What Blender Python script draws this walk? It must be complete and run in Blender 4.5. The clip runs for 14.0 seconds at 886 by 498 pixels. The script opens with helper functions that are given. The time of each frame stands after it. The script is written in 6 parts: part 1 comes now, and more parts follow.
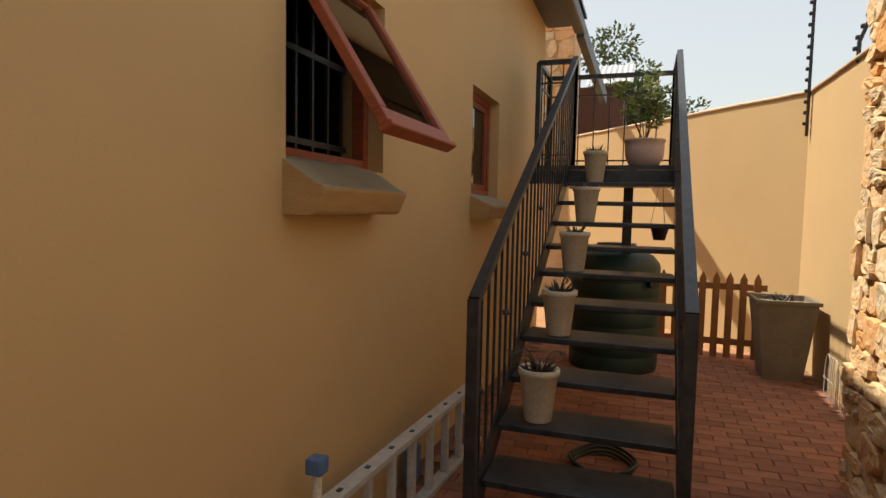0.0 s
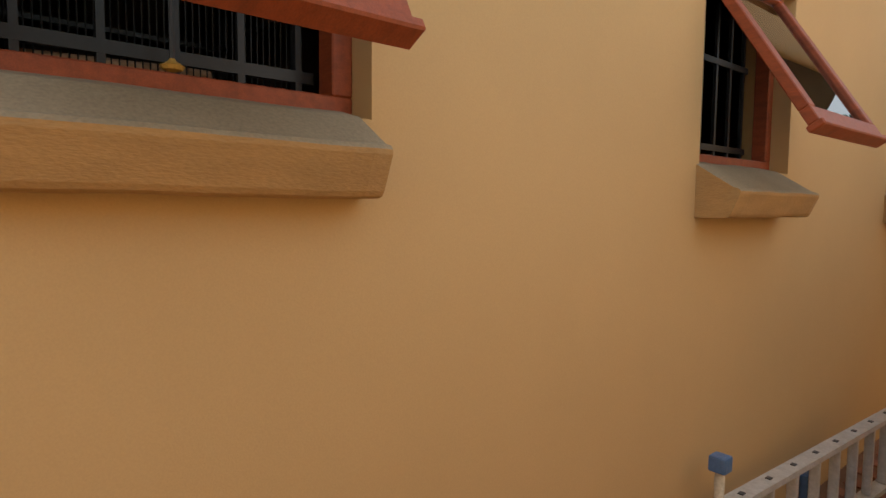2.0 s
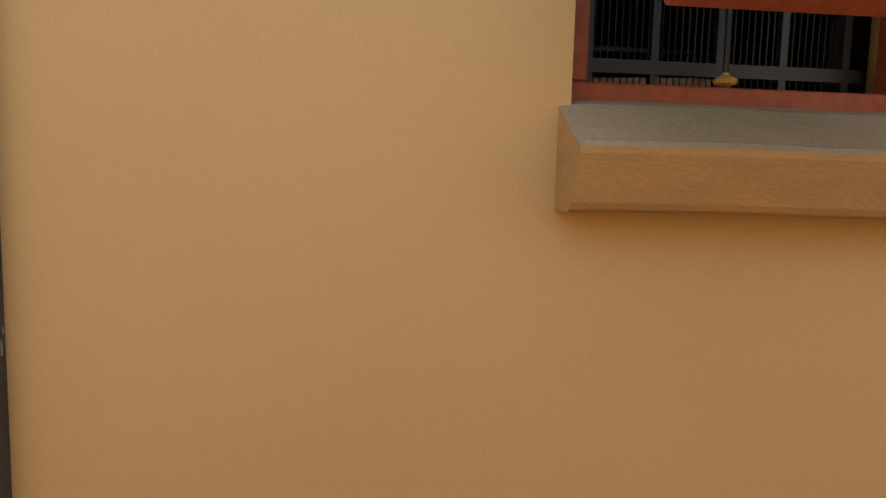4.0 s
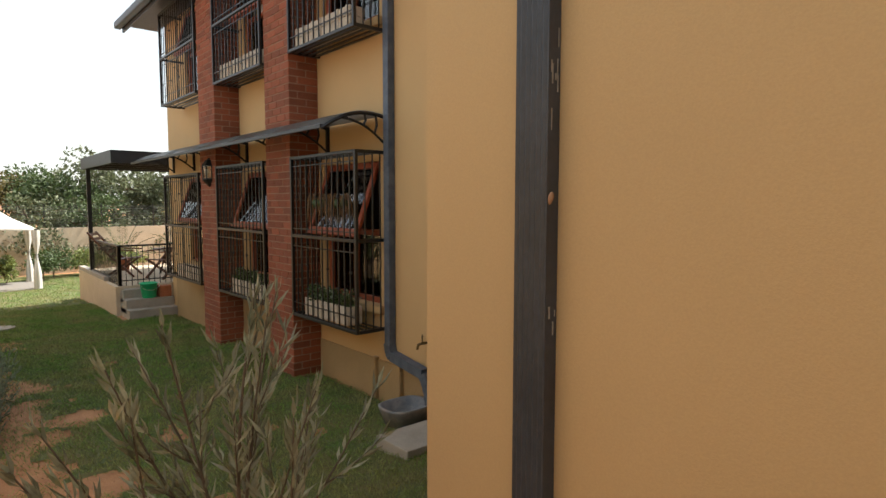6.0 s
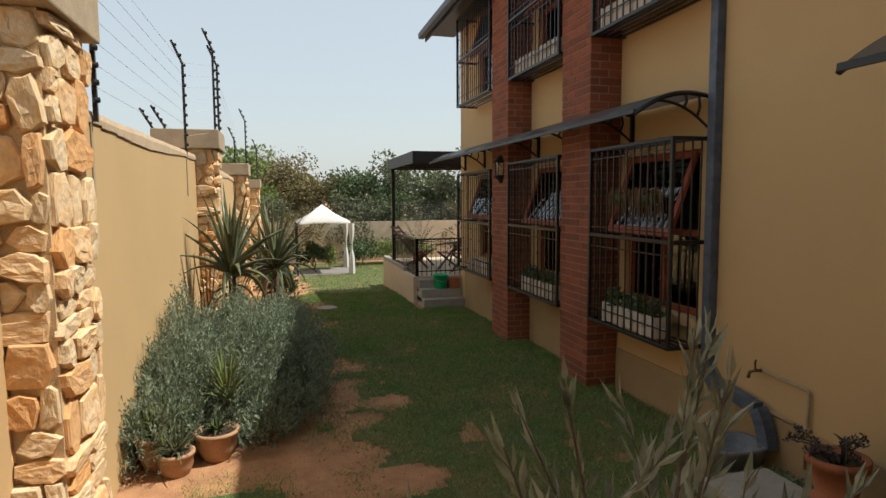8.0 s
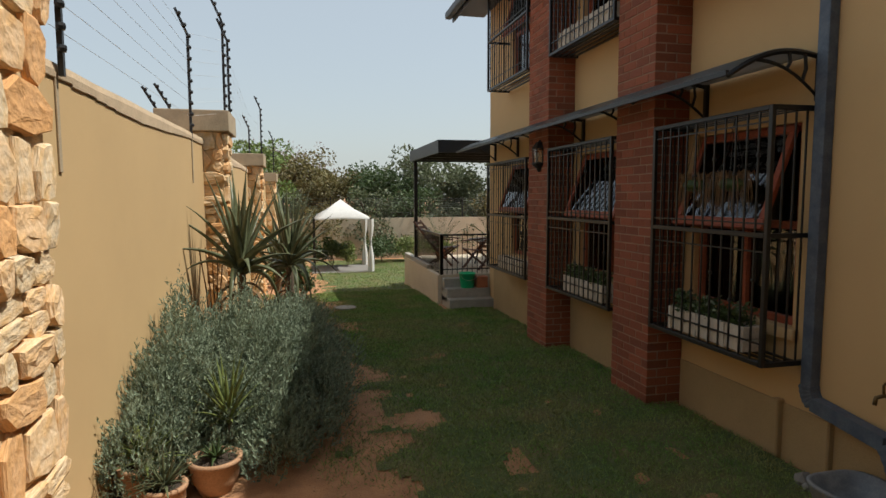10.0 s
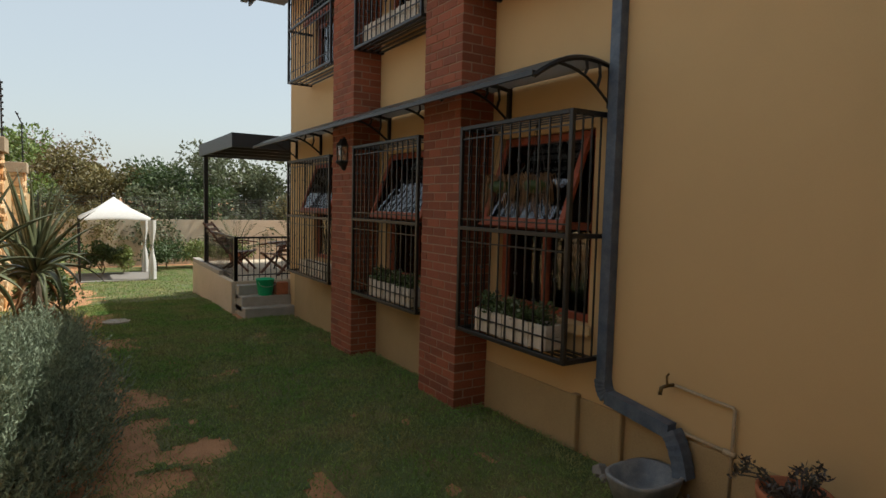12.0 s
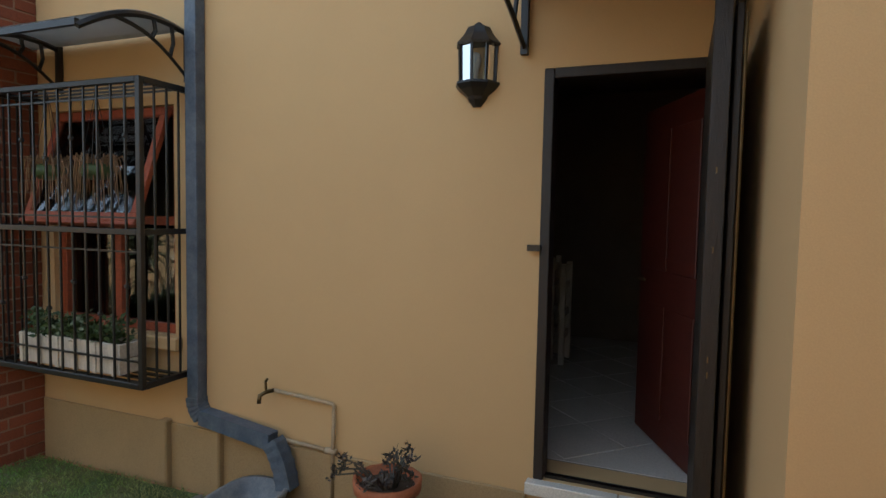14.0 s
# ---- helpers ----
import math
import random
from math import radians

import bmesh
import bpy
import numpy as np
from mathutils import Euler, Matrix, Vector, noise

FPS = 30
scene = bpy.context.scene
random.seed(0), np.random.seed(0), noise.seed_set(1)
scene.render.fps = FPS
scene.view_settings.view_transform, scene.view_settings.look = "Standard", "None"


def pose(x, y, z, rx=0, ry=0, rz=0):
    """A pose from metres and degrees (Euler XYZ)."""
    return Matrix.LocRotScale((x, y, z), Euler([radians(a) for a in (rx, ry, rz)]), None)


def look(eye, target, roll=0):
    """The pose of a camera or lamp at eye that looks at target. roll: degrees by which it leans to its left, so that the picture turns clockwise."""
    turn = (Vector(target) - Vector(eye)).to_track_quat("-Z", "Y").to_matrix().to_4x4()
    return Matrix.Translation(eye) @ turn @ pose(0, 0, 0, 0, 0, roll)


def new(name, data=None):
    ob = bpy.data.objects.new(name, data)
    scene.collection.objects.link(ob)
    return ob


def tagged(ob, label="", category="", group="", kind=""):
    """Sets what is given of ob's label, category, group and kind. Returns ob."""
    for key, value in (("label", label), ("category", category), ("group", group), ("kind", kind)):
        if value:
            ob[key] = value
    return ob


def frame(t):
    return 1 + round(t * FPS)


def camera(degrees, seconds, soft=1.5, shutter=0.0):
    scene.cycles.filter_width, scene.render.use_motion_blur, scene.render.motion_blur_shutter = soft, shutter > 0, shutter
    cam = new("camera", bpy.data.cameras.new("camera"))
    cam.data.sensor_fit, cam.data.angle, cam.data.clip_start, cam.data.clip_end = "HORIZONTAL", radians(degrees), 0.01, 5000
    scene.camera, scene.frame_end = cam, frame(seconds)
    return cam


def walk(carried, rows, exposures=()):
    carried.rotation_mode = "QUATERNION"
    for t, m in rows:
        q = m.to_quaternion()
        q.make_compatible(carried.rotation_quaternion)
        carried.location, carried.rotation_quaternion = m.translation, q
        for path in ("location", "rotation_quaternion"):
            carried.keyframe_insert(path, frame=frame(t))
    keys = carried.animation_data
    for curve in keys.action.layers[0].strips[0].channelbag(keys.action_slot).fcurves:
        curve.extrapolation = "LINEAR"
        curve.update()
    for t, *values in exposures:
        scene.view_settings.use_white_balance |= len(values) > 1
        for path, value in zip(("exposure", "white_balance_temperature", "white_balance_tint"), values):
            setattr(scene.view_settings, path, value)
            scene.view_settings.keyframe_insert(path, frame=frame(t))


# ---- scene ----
cam = camera(73.9, 14.0)
PATH = [
    (0, (-0.114, -1.859, 1.697), (0.528, -3.748, 1.559), 1.2),
    (0.5, (-0.063, -1.765, 1.685), (0.844, -3.542, 1.548), 1.0),
    (1, (-0.039, -1.671, 1.694), (1.105, -3.305, 1.548), 0.9),
    (1.5, (0.002, -1.6, 1.694), (1.339, -3.08, 1.55), 0.6),
    (2, (0.006, -1.509, 1.696), (1.545, -2.778, 1.551), 0.6),
    (2.5, (0.055, -1.414, 1.7), (1.752, -2.463, 1.557), 0.3),
    (3, (0.078, -1.339, 1.71), (1.919, -2.106, 1.564), 0.6),
    (3.5, (0.115, -1.274, 1.711), (2.048, -1.769, 1.572), 0.5),
    (4, (0.148, -1.203, 1.734), (2.132, -1.373, 1.548), 1.5),
    (4.2, (0.154, -1.192, 1.742), (2.144, -1.206, 1.54), 1.3),
    (6.3, (0.308, -1.257, 1.691), (1.447, 0.379, 1.538), -0.0),
    (6.5, (0.288, -1.209, 1.69), (1.34, 0.485, 1.537), -0.1),
    (7, (0.245, -1.027, 1.702), (1.038, 0.803, 1.545), -0.4),
    (7.5, (0.207, -0.88, 1.709), (0.839, 1.01, 1.543), -0.5),
    (8, (0.252, -0.63, 1.703), (0.767, 1.295, 1.531), -0.4),
    (8.5, (0.261, -0.442, 1.663), (0.709, 1.499, 1.487), -0.4),
    (11, (0.292, 0.54, 1.57), (0.792, 2.468, 1.393), 0.8),
    (11.5, (0.301, 0.58, 1.553), (1.067, 2.421, 1.387), 1.1),
    (12, (0.422, 0.627, 1.512), (1.49, 2.311, 1.363), 1.4),
    (12.5, (0.586, 0.629, 1.488), (1.951, 2.086, 1.359), 1.5),
    (13, (0.685, 0.639, 1.482), (2.311, 1.797, 1.359), 1.2),
    (13.5, (0.781, 0.718, 1.469), (2.559, 1.627, 1.354), 1.0),
    (14, (0.878, 0.77, 1.463), (2.731, 1.512, 1.338), 1.1),
]
walk(cam, [(t, look(eye, target, roll)) for t, eye, target, roll in PATH],
     [(0, 0.52, 6800, 10), (1.5, 1.2, 6700, 10), (3, 1.28, 6500, 10), (4.2, 1.26, 6500, 10), (6.3, 1.0, 6400, 9), (7, 0.64, 6300, 8), (7.5, 0.47, 6300, 8),
      (8, 0.33, 6250, 8), (8.7, 0.21, 6200, 8), (11, 0.11, 6100, 7), (12, 0.3, 6200, 7), (12.5, 0.47, 6050, 6), (13, 0.82, 5650, 5), (13.5, 1.02, 5400, 4), (14, 1.28, 5300, 4)])

# ---- light ----
SUN = Vector((0.58, -0.11, 1.0)).normalized()
world = bpy.data.worlds.new("World")
scene.world = world
world.use_nodes = True
wn = world.node_tree
wn.nodes.clear()
sky = wn.nodes.new("ShaderNodeTexSky")
sky.sky_type = "NISHITA"
sky.sun_disc = False
sky.sun_elevation = math.asin(SUN.z)
sky.sun_rotation = math.atan2(SUN.x, SUN.y)
sky.dust_density = 2.0
sky.air_density = 1.3
sky.ozone_density = 1.0
haze = wn.nodes.new("ShaderNodeMix")
haze.data_type = "RGBA"
haze.inputs[0].default_value = 0.52
haze.inputs[7].default_value = (8.2, 8.5, 8.4, 1)
wn.links.new(sky.outputs[0], haze.inputs[6])
bg = wn.nodes.new("ShaderNodeBackground")
bg.inputs[1].default_value = 0.09
wout = wn.nodes.new("ShaderNodeOutputWorld")
wn.links.new(haze.outputs[2], bg.inputs[0])
wn.links.new(bg.outputs[0], wout.inputs[0])
sun_data = bpy.data.lights.new("sun", "SUN")
sun_data.energy = 5.0
sun_data.angle = radians(0.6)
sun_data.color = (1.0, 0.93, 0.82)
sun = new("sun", sun_data)
sun.matrix_world = look(SUN * 50, (0, 0, 0))


# ---- materials ----
def material(name, base, rough=0.6, metal=0.0, spots=None, scale=4.0, amount=0.25, grain=120.0, bump=0.15, dist=0.01,
             coat=0.0, stretch=(1, 1, 1), island=0.0, per_object=0.0, contrast=1.0, tint=None):
    """A procedural surface: base colour, a second colour in patches, fine grain and relief."""
    m = bpy.data.materials.new(name)
    m.use_nodes = True
    nt = m.node_tree
    b = nt.nodes["Principled BSDF"]
    b.inputs["Roughness"].default_value = rough
    b.inputs["Metallic"].default_value = metal
    b.inputs["Coat Weight"].default_value = coat
    tc = nt.nodes.new("ShaderNodeTexCoord")
    mp = nt.nodes.new("ShaderNodeMapping")
    mp.inputs["Scale"].default_value = stretch
    nt.links.new(tc.outputs["Object"], mp.inputs[0])
    n1 = nt.nodes.new("ShaderNodeTexNoise")
    n1.inputs["Scale"].default_value = scale
    n1.inputs["Detail"].default_value = 6
    n1.inputs["Roughness"].default_value = 0.62
    nt.links.new(mp.outputs[0], n1.inputs["Vector"])
    n2 = nt.nodes.new("ShaderNodeTexNoise")
    n2.inputs["Scale"].default_value = grain
    n2.inputs["Detail"].default_value = 3
    nt.links.new(mp.outputs[0], n2.inputs["Vector"])
    ramp = nt.nodes.new("ShaderNodeMapRange")
    ramp.inputs[1].default_value, ramp.inputs[2].default_value = 0.38, 0.66
    nt.links.new(n1.outputs[0], ramp.inputs[0])
    mul = nt.nodes.new("ShaderNodeMath")
    mul.operation = "MULTIPLY"
    mul.inputs[1].default_value = amount if spots is None else 1.0
    nt.links.new(ramp.outputs[0], mul.inputs[0])
    mix = nt.nodes.new("ShaderNodeMix")
    mix.data_type = "RGBA"
    mix.inputs[6].default_value = (*base, 1)
    mix.inputs[7].default_value = (*(spots or [c * 0.55 for c in base]), 1)
    nt.links.new(mul.outputs[0], mix.inputs[0])
    col = mix.outputs[2]
    if tint:
        oi = nt.nodes.new("ShaderNodeObjectInfo")
        pw = nt.nodes.new("ShaderNodeMath")
        pw.operation = "POWER"
        pw.inputs[1].default_value = 2.2
        nt.links.new(oi.outputs["Random"], pw.inputs[0])
        m2 = nt.nodes.new("ShaderNodeMix")
        m2.data_type = "RGBA"
        m2.inputs[7].default_value = (*tint, 1)
        nt.links.new(pw.outputs[0], m2.inputs[0])
        nt.links.new(col, m2.inputs[6])
        col = m2.outputs[2]
    g = nt.nodes.new("ShaderNodeMapRange")
    g.inputs[1].default_value, g.inputs[2].default_value = 0.3, 0.7
    g.inputs[3].default_value, g.inputs[4].default_value = 1 - 0.14 * contrast, 1 + 0.12 * contrast
    nt.links.new(n2.outputs[0], g.inputs[0])
    val = g.outputs[0]
    if island or per_object:
        if island:
            src = nt.nodes.new("ShaderNodeNewGeometry").outputs["Random Per Island"]
        else:
            src = nt.nodes.new("ShaderNodeObjectInfo").outputs["Random"]
        r = nt.nodes.new("ShaderNodeMapRange")
        a = island or per_object
        r.inputs[3].default_value, r.inputs[4].default_value = 1 - a, 1 + a * 0.7
        nt.links.new(src, r.inputs[0])
        mm = nt.nodes.new("ShaderNodeMath")
        mm.operation = "MULTIPLY"
        nt.links.new(val, mm.inputs[0])
        nt.links.new(r.outputs[0], mm.inputs[1])
        val = mm.outputs[0]
    hsv = nt.nodes.new("ShaderNodeHueSaturation")
    nt.links.new(col, hsv.inputs["Color"])
    nt.links.new(val, hsv.inputs["Value"])
    nt.links.new(hsv.outputs[0], b.inputs["Base Color"])
    if bump:
        bp = nt.nodes.new("ShaderNodeBump")
        bp.inputs["Strength"].default_value = bump
        bp.inputs["Distance"].default_value = dist
        ad = nt.nodes.new("ShaderNodeMath")
        ad.operation = "ADD"
        nt.links.new(n1.outputs[0], ad.inputs[0])
        nt.links.new(n2.outputs[0], ad.inputs[1])
        nt.links.new(ad.outputs[0], bp.inputs["Height"])
        nt.links.new(bp.outputs[0], b.inputs["Normal"])
    return m


M_WALL = material("ochre_plaster", (0.51, 0.345, 0.163), 0.85, amount=0.14, scale=0.8, grain=240, bump=0.10, dist=0.004, contrast=0.25)
M_PLINTH = material("darker_plinth_plaster", (0.35, 0.245, 0.12), 0.9, amount=0.3, scale=1.6, grain=160, bump=0.2, dist=0.005)
M_CAP = material("cement_plaster", (0.40, 0.31, 0.20), 0.9, amount=0.4, scale=5, grain=90, bump=0.3)
M_SILLTOP = material("grey_plaster", (0.30, 0.245, 0.165), 0.9, amount=0.25, scale=4, grain=120, bump=0.15)
M_SILL = material("brushed_brown_plaster", (0.40, 0.245, 0.10), 0.85, amount=0.35, scale=5, grain=70, bump=0.35, dist=0.006, stretch=(1, 1, 4), contrast=0.6)
M_GUTTER = material("grey_painted_gutter", (0.045, 0.05, 0.058), 0.45, amount=0.5, scale=9, grain=60, bump=0.05)
M_PIPE2 = material("weathered_blue_grey_pipe", (0.055, 0.075, 0.11), 0.5, spots=(0.10, 0.125, 0.16), scale=9, grain=60, bump=0.1)
M_WOOD = material("red_meranti", (0.29, 0.062, 0.02), 0.55, amount=0.7, scale=6, grain=60, bump=0.2, dist=0.004, stretch=(1, 6, 6))
M_WOOD2 = material("brown_wood", (0.11, 0.04, 0.018), 0.5, amount=0.5, scale=6, grain=60, bump=0.2, dist=0.004, stretch=(4, 4, 1))
M_IRON = material("black_iron", (0.011, 0.010, 0.010), 0.42, amount=0.4, scale=20, grain=90, bump=0.08, dist=0.002)
M_STAIR = material("worn_black_steel", (0.008, 0.010, 0.014), 0.40, spots=(0.034, 0.037, 0.042), scale=14, grain=80, bump=0.1, dist=0.003)
M_BRICK = material("red_brick", (0.27, 0.076, 0.032), 0.85, spots=(0.17, 0.047, 0.022), scale=14, grain=110, bump=0.4, dist=0.008, per_object=0.28)
M_MORTAR = material("mortar", (0.30, 0.19, 0.125), 0.95, amount=0.4, scale=9, grain=150, bump=0.4)
M_STONE = material("sandstone", (0.80, 0.65, 0.44), 0.88, spots=(0.70, 0.46, 0.21), scale=2.4, grain=7, bump=0.4, dist=0.025, per_object=0.2, tint=(0.55, 0.27, 0.09))
M_STONEMORT = material("stone_mortar", (0.60, 0.43, 0.24), 0.95, amount=0.5, scale=9, grain=100, bump=0.5)
M_PAVER = material("clay_paver", (0.33, 0.135, 0.075), 0.85, spots=(0.24, 0.10, 0.066), scale=7, grain=110, bump=0.35, per_object=0.25)
M_PAVER_I = material("clay_paver_far", (0.33, 0.135, 0.075), 0.85, spots=(0.24, 0.10, 0.066), scale=7, grain=110, bump=0.35, island=0.25)
M_GLASSDARK = material("dark_room", (0.03, 0.026, 0.022), 0.8)
# the rooms' dimness is put into this dark, even base colour
M_INNER = material("dim_room_plaster", (0.16, 0.13, 0.10), 0.9)
M_POT = material("cream_pot", (0.52, 0.45, 0.34), 0.75, amount=0.35, scale=9, grain=90, bump=0.15)
M_PINKPOT = material("pale_pink_pot", (0.55, 0.42, 0.38), 0.7, amount=0.3, scale=9, grain=90, bump=0.15)
M_TERRA = material("terracotta", (0.36, 0.12, 0.05), 0.75, amount=0.4, scale=8, grain=80, bump=0.2)
M_TERRA2 = material("pale_terracotta", (0.42, 0.24, 0.13), 0.8, amount=0.4, scale=8, grain=80, bump=0.2)
M_SOIL = material("soil", (0.06, 0.04, 0.025), 0.95, amount=0.5, scale=30, grain=160, bump=0.8, dist=0.02)
M_DARKWOOD = material("dark_stained_wood", (0.017, 0.012, 0.010), 0.5, amount=0.6, scale=9, grain=70, bump=0.3, stretch=(5, 5, 1))
M_GALV = material("aluminium", (0.56, 0.55, 0.53), 0.45, metal=0.25, amount=0.4, scale=20, grain=80, bump=0.1)
M_BLUE = material("blue_plastic", (0.08, 0.16, 0.32), 0.5, amount=0.4, scale=30)
M_TANK = material("dark_green_plastic", (0.006, 0.034, 0.034), 0.5, amount=0.4, scale=3, bump=0.05)
M_PLANTER = material("stone_grey_planter", (0.20, 0.165, 0.115), 0.8, amount=0.5, scale=5, grain=90, bump=0.3)
M_PICKET = material("orange_picket", (0.34, 0.15, 0.05), 0.75, amount=0.5, scale=7, grain=60, bump=0.2, stretch=(5, 5, 1))
M_WHITE = material("white_fabric", (0.56, 0.545, 0.51), 0.9, amount=0.15, scale=4, grain=200, bump=0.1)
M_WHITEWOOD = material("whitewashed_wood", (0.55, 0.49, 0.40), 0.8, amount=0.5, scale=10, grain=70, bump=0.25, stretch=(1, 4, 1))
M_CURTAIN = material("pale_curtain", (0.58, 0.60, 0.64), 0.9, amount=0.2, scale=6, grain=200)
M_COPING = material("pale_mortar", (0.56, 0.42, 0.27), 0.9, amount=0.35, scale=5, grain=90, bump=0.3)
M_PALEWALL = material("pale_plaster", (0.52, 0.43, 0.31), 0.9, amount=0.3, scale=1.2, grain=120, bump=0.2)
M_GREY = material("grey_concrete", (0.20, 0.185, 0.165), 0.9, amount=0.4, scale=6, grain=120, bump=0.3)
M_CONC = material("light_concrete", (0.34, 0.31, 0.26), 0.9, amount=0.4, scale=6, grain=120, bump=0.3)
M_ROOF = material("charcoal_sheet", (0.04, 0.043, 0.048), 0.45, metal=0.3, amount=0.3, scale=5)
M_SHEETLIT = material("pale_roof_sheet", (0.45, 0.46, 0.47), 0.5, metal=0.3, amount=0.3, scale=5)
M_TILE = material("cream_floor_tile", (0.64, 0.60, 0.54), 0.2, amount=0.15, scale=3, bump=0.03, per_object=0.06)
M_BUCKET = material("green_bucket", (0.015, 0.46, 0.20), 0.4, amount=0.1, scale=5)
M_BRASS = material("old_brass", (0.16, 0.11, 0.05), 0.45, metal=0.8, amount=0.5, scale=30)
M_PORCELAIN = material("grey_fibreglass", (0.13, 0.14, 0.155), 0.55, spots=(0.24, 0.24, 0.23), scale=8, bump=0.15)


def leafy(name, base, dark, rough=0.55, trans=0.25, island=0.3, scale=9):
    m = material(name, base, rough, spots=dark, scale=scale, grain=60, bump=0.0, island=island)
    nt = m.node_tree
    b = nt.nodes["Principled BSDF"]
    tr = nt.nodes.new("ShaderNodeBsdfTranslucent")
    nt.links.new(b.inputs["Base Color"].links[0].from_socket, tr.inputs[0])
    mx = nt.nodes.new("ShaderNodeMixShader")
    mx.inputs[0].default_value = trans
    nt.links.new(b.outputs[0], mx.inputs[1])
    nt.links.new(tr.outputs[0], mx.inputs[2])
    nt.links.new(mx.outputs[0], nt.nodes["Material Output"].inputs[0])
    return m


M_SAGE = leafy("grey_green_leaf", (0.25, 0.30, 0.20), (0.15, 0.19, 0.12), 0.8, 0.25, 0.38)
M_ALOE = leafy("aloe_leaf", (0.16, 0.18, 0.095), (0.10, 0.11, 0.05), 0.4, 0.08)
M_OLIVE = leafy("olive_leaf", (0.36, 0.36, 0.25), (0.16, 0.17, 0.09), island=0.4)
M_LEAF = leafy("green_leaf", (0.075, 0.115, 0.035), (0.05, 0.08, 0.025))
M_LEAF2 = leafy("yellow_green_leaf", (0.23, 0.27, 0.08), (0.14, 0.18, 0.045))
M_LEAF3 = leafy("ochre_leaf", (0.21, 0.17, 0.06), (0.13, 0.12, 0.045))
M_SUCC = leafy("dark_succulent", (0.07, 0.05, 0.05), (0.045, 0.05, 0.035), 0.5, 0.05)
M_GRASS = leafy("lawn_blade", (0.14, 0.255, 0.046), (0.27, 0.27, 0.095), 0.6, 0.25, 0.5, 1.6)
M_BARK = material("bark", (0.13, 0.095, 0.06), 0.9, amount=0.5, scale=9, grain=60, bump=0.6)
M_DRY = leafy("dry_leaf", (0.30, 0.17, 0.07), (0.2, 0.11, 0.05))

M_JOINT = material("paving_joint", (0.22, 0.11, 0.065), 0.95, amount=0.5, scale=9, grain=120, bump=0.5)
glass = bpy.data.materials.new("window_glass")
glass.use_nodes = True
_n = glass.node_tree
_n.nodes.remove(_n.nodes["Principled BSDF"])
_t = _n.nodes.new("ShaderNodeBsdfTransparent")
_t.inputs[0].default_value = (0.78, 0.82, 0.82, 1)
_g = _n.nodes.new("ShaderNodeBsdfGlossy")
_g.inputs["Roughness"].default_value = 0.015
_f = _n.nodes.new("ShaderNodeFresnel")
_f.inputs[0].default_value = 2.0
_m = _n.nodes.new("ShaderNodeMixShader")
_n.links.new(_f.outputs[0], _m.inputs[0])
_n.links.new(_t.outputs[0], _m.inputs[1])
_n.links.new(_g.outputs[0], _m.inputs[2])
_n.links.new(_m.outputs[0], _n.nodes["Material Output"].inputs[0])
M_GLASS = glass
poly = bpy.data.materials.new("smoked_polycarbonate")
poly.use_nodes = True
_b = poly.node_tree.nodes["Principled BSDF"]
_b.inputs["Base Color"].default_value = (0.22, 0.225, 0.23, 1)
_b.inputs["Roughness"].default_value = 0.22
_t = poly.node_tree.nodes.new("ShaderNodeBsdfTranslucent")
_t.inputs[0].default_value = (0.62, 0.60, 0.56, 1)
_m = poly.node_tree.nodes.new("ShaderNodeMixShader")
_m.inputs[0].default_value = 0.6
poly.node_tree.links.new(_b.outputs[0], _m.inputs[1])
poly.node_tree.links.new(_t.outputs[0], _m.inputs[2])
poly.node_tree.links.new(_m.outputs[0], poly.node_tree.nodes["Material Output"].inputs[0])
M_POLY = poly


# ---- building blocks ----
def B():
    return bmesh.new()


def box(bm, x0, x1, y0, y1, z0, z1):
    v = [bm.verts.new((x, y, z)) for z in (z0, z1) for y in (y0, y1) for x in (x0, x1)]
    for f in ((0, 2, 3, 1), (4, 5, 7, 6), (0, 1, 5, 4), (2, 6, 7, 3), (0, 4, 6, 2), (1, 3, 7, 5)):
        bm.faces.new([v[i] for i in f])
    return v


def bevelled(bm, w=0.004, seg=1):
    bmesh.ops.bevel(bm, geom=list(bm.edges), offset=w, segments=seg, profile=0.6, affect="EDGES")
    return bm


def side_axes(d):
    d = d.normalized()
    u = d.cross(Vector((0, 0, 1)))
    if u.length < 1e-3:
        u = Vector((1, 0, 0))
    u.normalize()
    return u, d.cross(u).normalized()


def tube(bm, pts, r, seg=8, r2=None, cap=True):
    """A round rod through the points, tapering from r to r2."""
    pts = [Vector(p) for p in pts]
    rings = []
    n = len(pts)
    u = None
    for i, p in enumerate(pts):
        d = pts[min(i + 1, n - 1)] - pts[max(i - 1, 0)]
        if u is None:
            u, v = side_axes(d)
        else:
            d.normalize()
            u = (u - d * u.dot(d))
            u = u.normalized() if u.length > 1e-4 else side_axes(d)[0]
            v = d.cross(u)
        rr = r if r2 is None else r + (r2 - r) * i / (n - 1)
        rings.append([bm.verts.new(p + (u * math.cos(a) + v * math.sin(a)) * rr)
                      for a in [2 * math.pi * k / seg for k in range(seg)]])
    for a, b in zip(rings, rings[1:]):
        for k in range(seg):
            bm.faces.new((a[k], a[(k + 1) % seg], b[(k + 1) % seg], b[k]))
    if cap:
        bm.faces.new(rings[0][::-1])
        bm.faces.new(rings[-1])
    return bm


